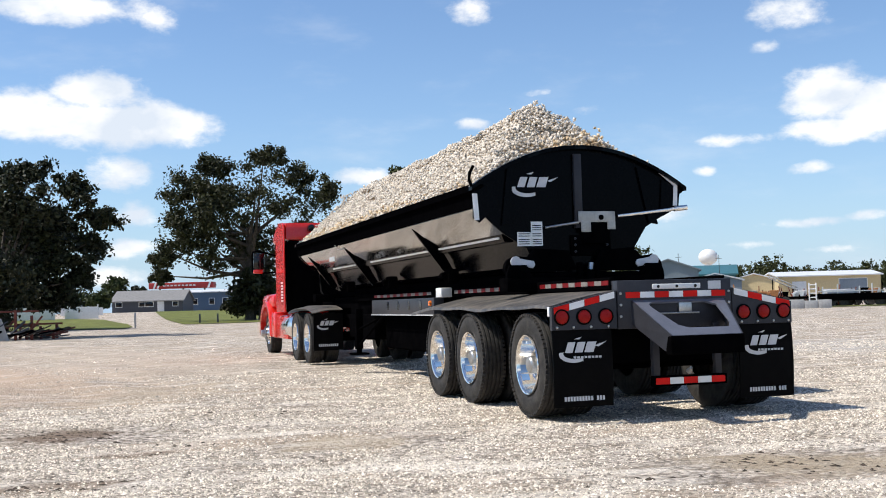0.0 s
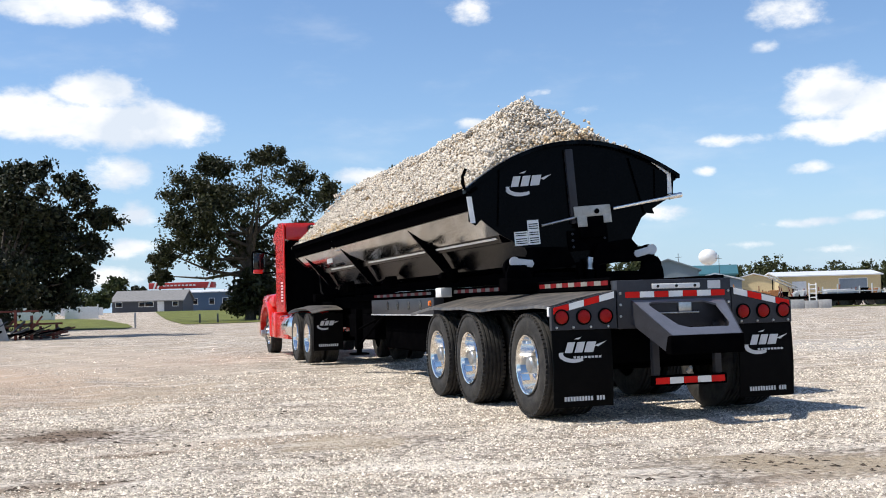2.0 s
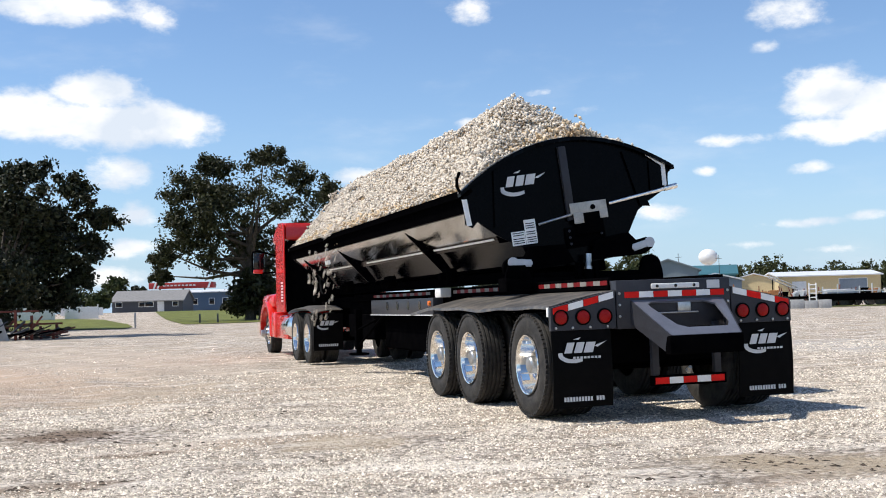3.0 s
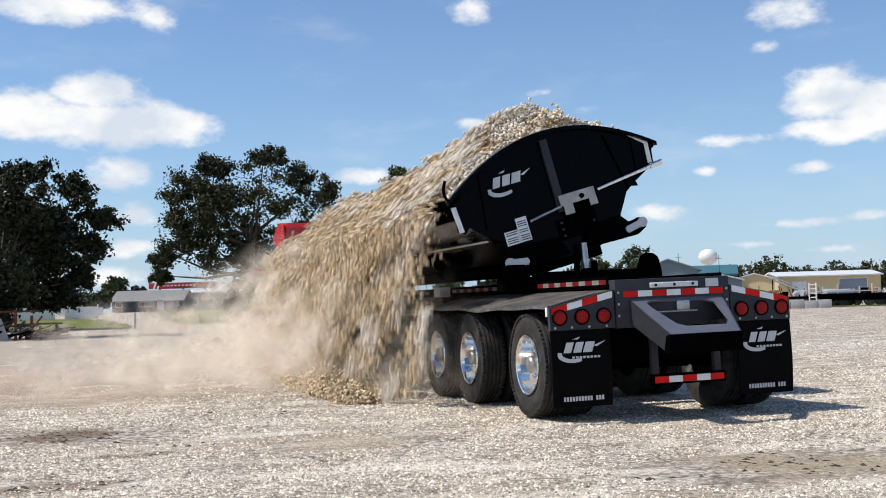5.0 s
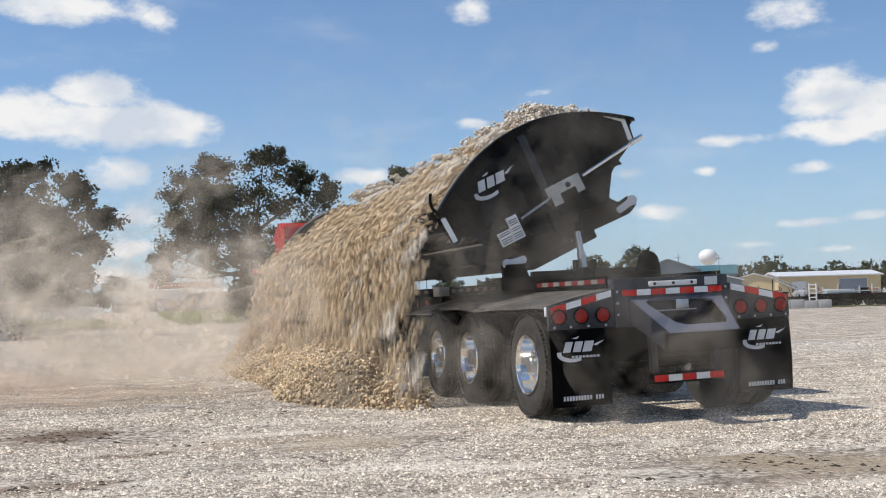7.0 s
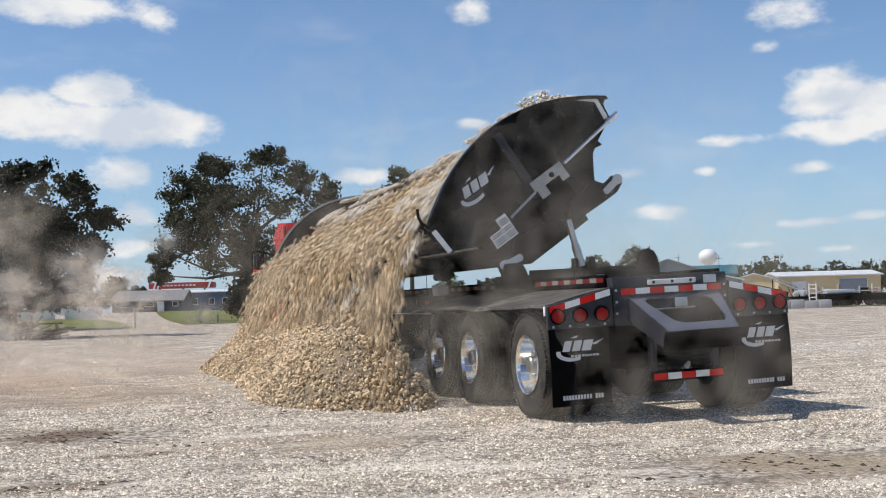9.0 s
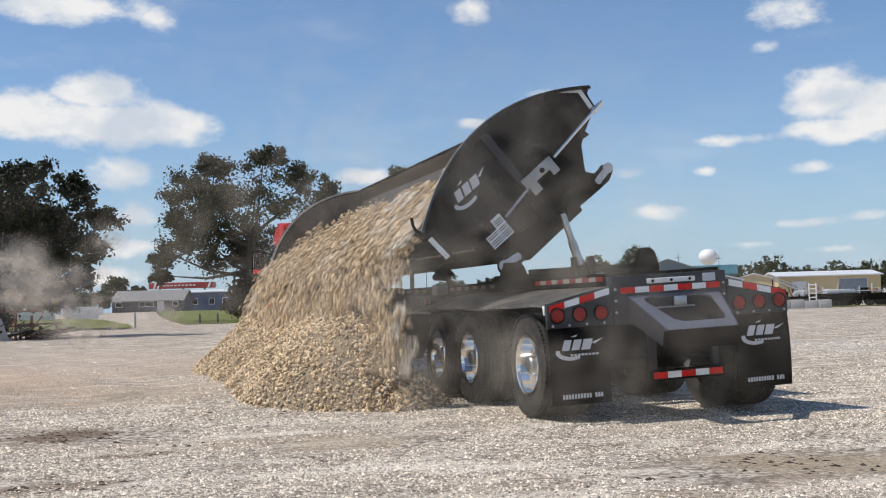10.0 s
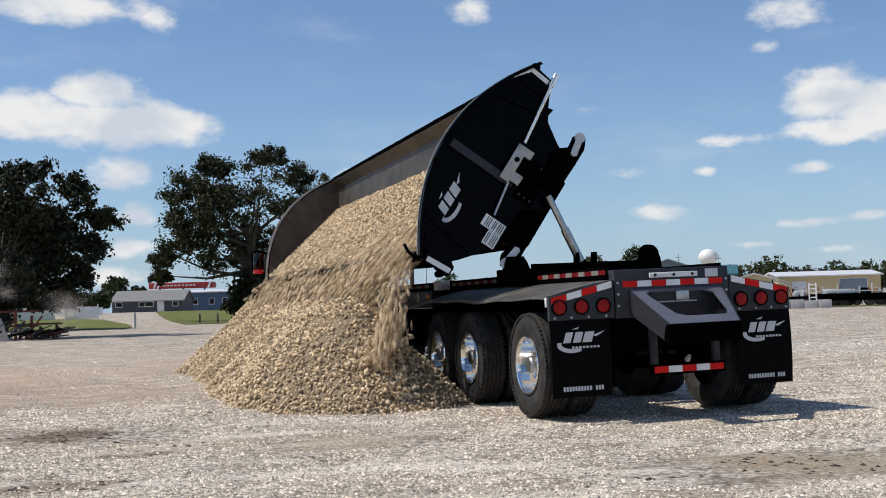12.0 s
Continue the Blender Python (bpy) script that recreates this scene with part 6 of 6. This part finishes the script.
def make_stream():
    """Lumps that lie inside the load by the lip and pour over it one after another."""
    rng = np.random.default_rng(51)
    body = [clump_mesh(160 + k, 0.33, 0.50, 0.07, 130, STONE_T) for k in range(8)]
    ends = [clump_mesh(170 + k, 0.33, 0.24, 0.07, 64, STONE_T) for k in range(4)]
    made = []
    for k in range(4):        # the first few stones that drop ahead of the rest
        ob = new("gravel_clump", clump_mesh(180 + k, 0.38, 0.26, 0.10, 16, STONE))
        tagged(ob, "handful of pale stones dropping from the lip", "gravel", "gravel sliding out of the tub", "stuff")
        made.append((ob, LIP[0] + 0.30, 9.2 + 0.25 * k, LIP[1] - 0.20, 0.0, 2.15 + 0.14 * k, 6.0, 0.1 * k, 0.0, None))
    for y in np.concatenate([[TUB_Y0 + 0.42], np.arange(TUB_Y0 + 1.0, TUB_Y1 - 0.9, 0.80), [TUB_Y1 - 0.42]]):
        end = y < TUB_Y0 + 0.5 or y > TUB_Y1 - 0.5
        go = 2.6 + lane_start(y) + rng.uniform(0, 0.2)
        while go < 11.9:
            kinds = ends if end else body
            ob = new("gravel_clump", kinds[int(rng.integers(len(kinds)))])
            tagged(ob, "loose lump of tan crushed limestone pouring over the lip", "gravel", "gravel sliding out of the tub", "stuff")
            yy = y if end else min(max(y + rng.uniform(-0.2, 0.2), TUB_Y0 + 0.70), TUB_Y1 - 0.70)
            made.append((ob, LIP[0] + 0.54, yy, LIP[1] - 0.22, 0.0, go, 6.0, rng.uniform(0, 1), rng.integers(2) * 180.0, None))
            go += rng.uniform(0.17, 0.27)
    return made


def make_core():
    """What is still in the tub at the end: fills the section under the last sliding surface."""
    slope = math.tan(radians(-13.0))
    pts = [(x * 0.985, z + 0.012) for x, z in INNER[1:-1]]
    keep = [(x, z) for x, z in pts if z < LIP[1] + (x - LIP[0]) * slope - 0.02]
    top = [(-1.215, LIP[1] - 0.06), (0.80, LIP[1] + (0.80 - LIP[0]) * slope)]
    bm = bmesh.new()
    prism(bm, [top[0]] + keep + [top[1]], "y", TUB_Y0 + 0.05, TUB_Y1 - 0.05)
    me0 = finish("bed", bm, LOAD_BED)
    n = 17000
    x = RNG.uniform(-1.2, 0.82, n)
    y = RNG.uniform(TUB_Y0 + 0.08, TUB_Y1 - 0.08, n)
    z = LIP[1] + (x - LIP[0]) * slope + RNG.uniform(-0.03, 0.03, n)
    v, f = stones_arrays(RNG, np.stack([x, y, z], 1), RNG.uniform(0.018, 0.036, n))
    me = mesh_from("load", v, f, STONE_T)
    ob = tagged(new("gravel_load", me), "remaining crushed limestone lying in the tub", "gravel", kind="stuff")
    bed = new("load_bed", me0)
    bed.parent = ob
    return ob


def clump_mesh(seed, lx, ly, lz, n, mat):
    rng = np.random.default_rng(seed)
    p = np.stack([rng.uniform(-lx, lx, n), rng.uniform(-ly, ly, n), rng.uniform(-lz, lz, n)], 1)
    edge = rng.normal(0, 0.03, (n, 3)).clip(-0.06, 0.06)
    v, f = stones_arrays(rng, p + edge, rng.uniform(0.020, 0.038, n) * rng.choice([1, 1, 1, 1.35], n))
    return mesh_from("clump", v, f, mat)


CLUMPS_END = [clump_mesh(150 + k, 0.32, 0.26, 0.09, 85, STONE_T) for k in range(3)]
CLUMPS = [clump_mesh(120 + k, 0.32, 0.52, 0.09, 145, STONE_T) for k in range(7)]


def skin_mesh(seed, lx, ly, n):
    """A thin close-packed mat of stones from the surface of the load."""
    rng = np.random.default_rng(seed)
    p = np.stack([rng.uniform(-lx, lx, n), rng.uniform(-ly, ly, n), rng.normal(0, 0.018, n).clip(-0.05, 0.035)], 1)
    v, f = stones_arrays(rng, p, rng.uniform(0.017, 0.034, n))
    return mesh_from("clump", v, f, STONE)


SKIN = [skin_mesh(100 + k, 0.21, 0.25, 165) for k in range(8)]


def pile_top(x, y):
    """Height of the finished pile."""
    ridge = -2.36 + 0.08 * math.sin(y * 0.9)
    end = max(0.0, 3.5 - y, y - 13.2)
    d = math.hypot((x - ridge) * (0.83 if x < ridge else 1.02), end * 0.80)
    h = 1.17 - d * (0.98 if d > 0.25 else 0.9) + (0.03 if d < 0.25 else 0.0)
    return h + 0.13 * noise.noise(Vector((x * 1.1, y * 0.8, 1.7))) + 0.04 * noise.noise(Vector((x * 3.1, y * 2.7, 4.7)))


PILE_RISE = [(0.0, -1.9), (3.2, -1.6), (4.0, -1.35), (5.0, -1.02), (5.5, -0.92), (6.5, -0.74), (7.2, -0.63), (8.8, -0.40), (9.5, -0.30), (10.5, -0.18), (12.0, 0.0)]


def make_pile():
    xs, ys = np.linspace(-4.6, -0.6, 60), np.linspace(0.9, 15.6, 150)
    v = np.array([(x, y, pile_top(x, y) - 0.02) for y in ys for x in xs])
    i, j = np.meshgrid(np.arange(len(ys) - 1), np.arange(len(xs) - 1), indexing="ij")
    a = (i * len(xs) + j).ravel()
    f = np.stack([a, a + 1, a + 1 + len(xs), a + len(xs)], 1)
    bed = mesh_from("pile_bed", v, f, LOAD_BED)
    n = 36000
    x, y = RNG.uniform(-4.5, -0.7, n), RNG.uniform(1.0, 15.5, n)
    z = np.array([pile_top(p, q) for p, q in zip(x, y)])
    ok = z > -0.15
    x, y, z = x[ok], y[ok], z[ok]
    v, f = stones_arrays(RNG, np.stack([x, y, z + RNG.uniform(-0.02, 0.03, len(x))], 1), RNG.uniform(0.016, 0.036, len(x)))
    ob = tagged(new("gravel_pile", mesh_from("gravel_pile", v, f, STONE_T)), "growing windrow of freshly tipped tan crushed limestone", "gravel pile", kind="stuff")
    b = new("pile_bed", bed)
    b.parent = ob
    return ob


def lane_start(y):
    """The load breaks loose in its front half first, then towards both ends."""
    return 0.15 + (1.05 * (9.6 - y) / 7.4 if y < 9.6 else 0.75 * (y - 9.6) / 4.4)


def hold(x, y):
    """The tall rear end of the heap hangs on longer, most of all on its high side."""
    return 1.3 * max(0.0, (7.5 - y) / 5.3) ** 1.4 * min(1.0, max(0.0, (x + 1.3) / 2.0))


def make_clumps():
    """Rigid lumps of loose stone with their place in the load, their layer and the time at which they let go."""
    rng = np.random.default_rng(21)
    made = []
    for y in np.arange(TUB_Y0 + 0.30, TUB_Y1 - 0.2, 0.40):           # pale dry surface of the heap
        for x, deep in itertools.product(np.arange(-1.04, 1.10, 0.30), (0.05, 0.13) if y < 4.8 else (0.05,)):
            px, yy = x + rng.uniform(-0.05, 0.05), min(max(y + rng.uniform(-0.06, 0.06), TUB_Y0 + 0.31), TUB_Y1 - 0.33)
            e = 0.2
            low = Vector((2 * e, 0, heap_top(px + e, yy) - heap_top(px - e, yy)))
            back = Vector((0, 2 * e, heap_top(px, yy + e) - heap_top(px, yy - e)))
            up = low.cross(back).normalized()
            z = heap_top(px, yy) - deep
            side = Vector((1, 0, -up.x / max(up.z, 0.2))).normalized()
            rest = Matrix((side, up.cross(side), up)).transposed().to_4x4()
            rest.translation = (px, yy, z)
            slope_s = min(29.0, math.degrees(math.atan2(z - LIP[1], px - LIP[0] + 0.05)))
            start_s = float(np.interp(-slope_s, [-b for a, b in FAN], [a for a, b in FAN]))
            reach = math.hypot(px - LIP[0], z - LIP[1])
            go = start_s + lane_start(yy) * (1.0 if start_s < 3.5 else 0.75) + reach / 2.75 * 0.8 + hold(px, yy) + rng.uniform(-0.1, 0.1)
            go = min(go, 8.6 + 0.8 * rng.uniform()) if yy < 7.0 else go
            ob = new("gravel_clump", SKIN[int(rng.integers(len(SKIN)))])
            tagged(ob, "loose lump of pale dry limestone from the top of the load", "gravel", "gravel sliding out of the tub", "stuff")
            made.append((ob, px, yy, z, math.degrees(math.atan2(-up.x, up.z)), go, slope_s, rng.uniform(0, 1), rng.integers(2) * 180.0, rest))
    lanes = np.concatenate([[TUB_Y0 + 0.40], np.arange(TUB_Y0 + 0.95, TUB_Y1 - 0.8, 0.78), [TUB_Y1 - 0.40]])
    for start, slope in [(2.9, 41.0), (2.8, 37.0), (2.7, 33.0)] + FAN:
        for y in lanes:
            if slope > 30.0 and y > 6.0:
                continue
            end = y in (lanes[0], lanes[-1])
            for s in np.arange(0.42, 2.75, 0.56):
                yy = y + rng.uniform(-0.15, 0.15)
                x = LIP[0] + s * math.cos(radians(slope))
                z = LIP[1] + s * math.sin(radians(slope)) - 0.04
                top = heap_top(x, yy) if abs(x) < 1.3 else 0
                if z > top - (0.28 if y < 5.5 else 0.20) or x > (-0.15 if slope > 30.0 else 0.80):
                    continue
                yy = y if end else min(max(yy, TUB_Y0 + 0.70), TUB_Y1 - 0.70)
                go = start + lane_start(yy) * (1.0 if start < 3.5 else 0.75) + s / 2.75 * 0.8 + hold(x, yy) + rng.uniform(-0.12, 0.12)
                kinds = CLUMPS_END if end or slope > 30.0 else CLUMPS
                ob = new("gravel_clump", kinds[int(rng.integers(len(kinds)))])
                tagged(ob, "loose lump of tan crushed limestone sliding from the tub", "gravel", "gravel sliding out of the tub", "stuff")
                made.append((ob, x, yy, z, slope, go, slope, rng.uniform(0, 1), rng.integers(2) * 180.0, None))
    return made


def dust_mesh(seed, spread, n, size, thick):
    """A puff of overlapping thin wisps, each thick in its middle and fading to nothing."""
    rng = np.random.default_rng(seed)
    seg = 12
    vs, fs, al = [], [], []
    for k in range(n):
        c = Vector(rng.normal(size=3) * spread)
        nrm = Vector((-0.62, -0.62, 0.42)) + Vector(rng.normal(size=3) * 0.22)
        turn = nrm.to_track_quat("Z", "Y").to_matrix()
        r = size * rng.uniform(0.6, 1.25)
        base = len(vs)
        vs.append(c), al.append(thick)
        for f, a in ((0.33, 0.72), (0.66, 0.25), (1.0, 0.0)):
            for j in range(seg):
                q = 2 * math.pi * j / seg
                w = r * f * (1 + 0.12 * rng.normal())
                vs.append(c + turn @ Vector((w * math.cos(q), w * 0.8 * math.sin(q), 0.06 * r * rng.normal())))
                al.append(thick * a)
        for j in range(seg):
            j2 = (j + 1) % seg
            fs.append((base, base + 1 + j, base + 1 + j2))
            for ring in (1, 1 + seg):
                fs.append((base + ring + j, base + ring + seg + j, base + ring + seg + j2))
                fs.append((base + ring + j, base + ring + seg + j2, base + ring + j2))
    me = mesh_from("dust", np.array([v[:] for v in vs]), np.array(fs), DUST)
    me.attributes.new("thickness", "FLOAT", "POINT").data.foreach_set("value", np.array(al, dtype=np.float32))
    me.shade_smooth()
    return me


def make_dust():
    """Puffs with the time and place at which they leave the falling stone, and their drift."""
    rng = np.random.default_rng(77)
    dense = [dust_mesh(200 + k, (0.3, 0.6, 0.22), 4, 0.42, 0.62) for k in range(3)]
    wide = [dust_mesh(210 + k, (0.7, 1.0, 0.20), 4, 0.62, 0.5) for k in range(3)]
    haze = [dust_mesh(220 + k, (1.2, 1.5, 0.8), 3, 1.25, 0.32) for k in range(3)]
    made = []
    plan = ([(3.2 + 1.9 * rng.uniform(), dense, rng.uniform(0.2, 1.3), -0.8 - 0.9 * rng.uniform(), 0.08) for _ in range(20)]
            + [(3.5 + 1.9 * rng.uniform(), wide, rng.uniform(0.2, 0.6), -1.2 - 1.2 * rng.uniform(), 0.10) for _ in range(16)]
            + [(5.0 + 1.5 * rng.uniform(), haze, rng.uniform(0.5, 1.3), -1.7 - 1.2 * rng.uniform(), 0.5) for _ in range(9)]
            + [(4.0 + 1.5 * rng.uniform(), dense, rng.uniform(0.6, 1.7), -0.45 - 0.7 * rng.uniform(), 0.05) for _ in range(14)]
            + [(5.8 + 1.8 * rng.uniform(), haze, rng.uniform(0.4, 1.2), -1.9 - 0.8 * rng.uniform(), 0.35) for _ in range(5)]
            + [(6.0 + 2.0 * rng.uniform(), wide, rng.uniform(0.2, 0.6), -1.8 - 1.0 * rng.uniform(), 0.15) for _ in range(4)])
    for go, kind, up, drift, rise in plan:
        y = rng.uniform(4.6, 13.2)
        ob = new("dust_puff", kind[int(rng.integers(3))])
        tagged(ob, "drifting puff of pale lime dust", "dust", "dust from the falling gravel", "stuff")
        made.append((ob, go, rng.uniform(-3.1, -2.1), y, up, drift, rise, rng.uniform(-0.25, 0.35)))
    return made


def make_veil():
    """Thin dust that hangs over the whole trailer while the load runs out."""
    ob = new("dust_veil", dust_mesh(301, (1.0, 1.2, 0.5), 2, 6.0, 0.17))
    return tagged(ob, "thin veil of hanging lime dust", "dust", "dust from the falling gravel", "stuff")


veil = make_veil()
load = make_core()
pile = make_pile()
clumps = make_clumps() + make_stream()
puffs = make_dust()


# ---- motion ----
def motions():
    walk(chassis, [(t, chassis_pose(t)) for t, *_ in LIFT])
    tub_rows = [(t, tub_pose(t)) for t, _ in ANGLES]
    walk(tub, tub_rows)
    walk(load, tub_rows)
    barrel, mid, tip = ram
    rows = []
    for t, _ in ANGLES:
        a = chassis_pose(t) @ Vector(RAM_LOW)
        b = tub_pose(t) @ Vector(RAM_TOP)
        turn = (b - a).to_track_quat("Z", "Y").to_matrix().to_4x4()
        rows.append((t, a, b, turn))
    walk(barrel, [(t, Matrix.Translation(a) @ turn) for t, a, b, turn in rows])
    walk(mid, [(t, Matrix.Translation(a + (b - a) * 0.58) @ turn) for t, a, b, turn in rows])
    walk(tip, [(t, Matrix.Translation(b) @ turn) for t, a, b, turn in rows])
    walk(pile, [(t, pose(0, 0, h)) for t, h in PILE_RISE])
    for ob, go, x, y, up, drift, rise, side in puffs:
        rows = [(0.0, pose(x + 0.8, y, -2.6)), (go - 0.5, pose(x + 0.8, y, -2.6)), (go, pose(x, y, up))]
        t, px, pz, v = go, x, up, drift
        while t < 12.0:
            t = min(12.0, t + 1.0)
            px, pz, y = px + v, pz + rise, y + side
            v *= 1.06
            rows.append((t, pose(px, y, pz, 0, 0, 14 * (t - go))))
        walk(ob, rows)
    walk(veil, [(0.0, pose(-2.0, 3.5, -9.0)), (4.6, pose(-2.0, 3.5, -9.0)), (6.5, pose(-1.5, 2.0, 0.2)), (7.5, pose(-1.2, 1.5, 1.6)),
                (9.5, pose(-1.2, 1.5, 1.8)), (10.5, pose(-5.0, 2.5, 2.4)), (12.0, pose(-17.0, 6.0, 3.0))])
    poses = {t: tub_pose(t) for t, _ in ANGLES}
    for ob, x, y, z, lean, go, slope, u, flip, lie in clumps:
        spin = pose(0, 0, 0, 0, 0, flip)
        rest = (lie or pose(x, y, z, 0, -lean, 0)) @ spin
        rows = [(t, m @ rest) for t, m in poses.items() if t < go - 0.05]
        if go < 12.0:
            rows.append((go, tub_pose(go) @ rest))
        t, px, pz, speed, tilt = go, x, z, 0.9, lean
        step = 0.1
        while t < 12.0 and px > LIP[0] - 0.10:      # slide across the tub
            t += step
            speed = min(speed + 2.6 * step, 2.3)
            aim = min(LIP[1] + 0.02 + max(0.0, (px - LIP[0])) * math.tan(radians(slope)), pz + 0.16)
            px -= speed * step * math.cos(radians(slope))
            pz += (aim - pz) * 0.35 - speed * step * math.sin(radians(slope)) * 0.65
            tilt += (slope - tilt) * 0.3
            if t <= 12.0:
                rows.append((t, tub_pose(t) @ pose(px, y, pz, 0, -tilt, 0) @ spin))
        if t < 12.0:
            w = rows[-1][1].translation.copy()
            lean_w = tilt + along(ANGLES, t)
            away = (y - TUB_Y0) / (TUB_Y1 - TUB_Y0)            # the front end runs faster
            out, down = -0.16 - 0.36 * u - 0.62 * away, -1.2
            drift = 0.25 * (u - 0.5) - 0.75 * u * max(0.0, 1.0 - (y - TUB_Y0) / 1.6)
            while t < 12.0:                           # fall to the pile
                t += step
                down = max(down - 3.6 * step, -3.2)
                w = w + Vector((out * step, drift * step, down * step))
                lean_w += (78.0 - lean_w) * 0.25
                floor_z = max(0.0, pile_top(w.x, w.y) + along(PILE_RISE, t)) - 0.06
                landed = w.z <= floor_z
                if landed:
                    w.z = floor_z
                    lean_w = 38.0
                if t <= 12.0:
                    rows.append((t, pose(w.x, w.y, w.z, 0, -lean_w, 0) @ spin))
                if landed:
                    break
            if t < 12.0:
                rows.append((12.0, pose(w.x - 0.05, w.y, w.z - 0.12, 0, -38.0, 0) @ spin))
        elif rows[-1][0] < 12.0:
            rows.append((12.0, tub_pose(12.0) @ pose(px, y, pz, 0, -tilt, 0) @ spin))
        walk(ob, rows)


motions()
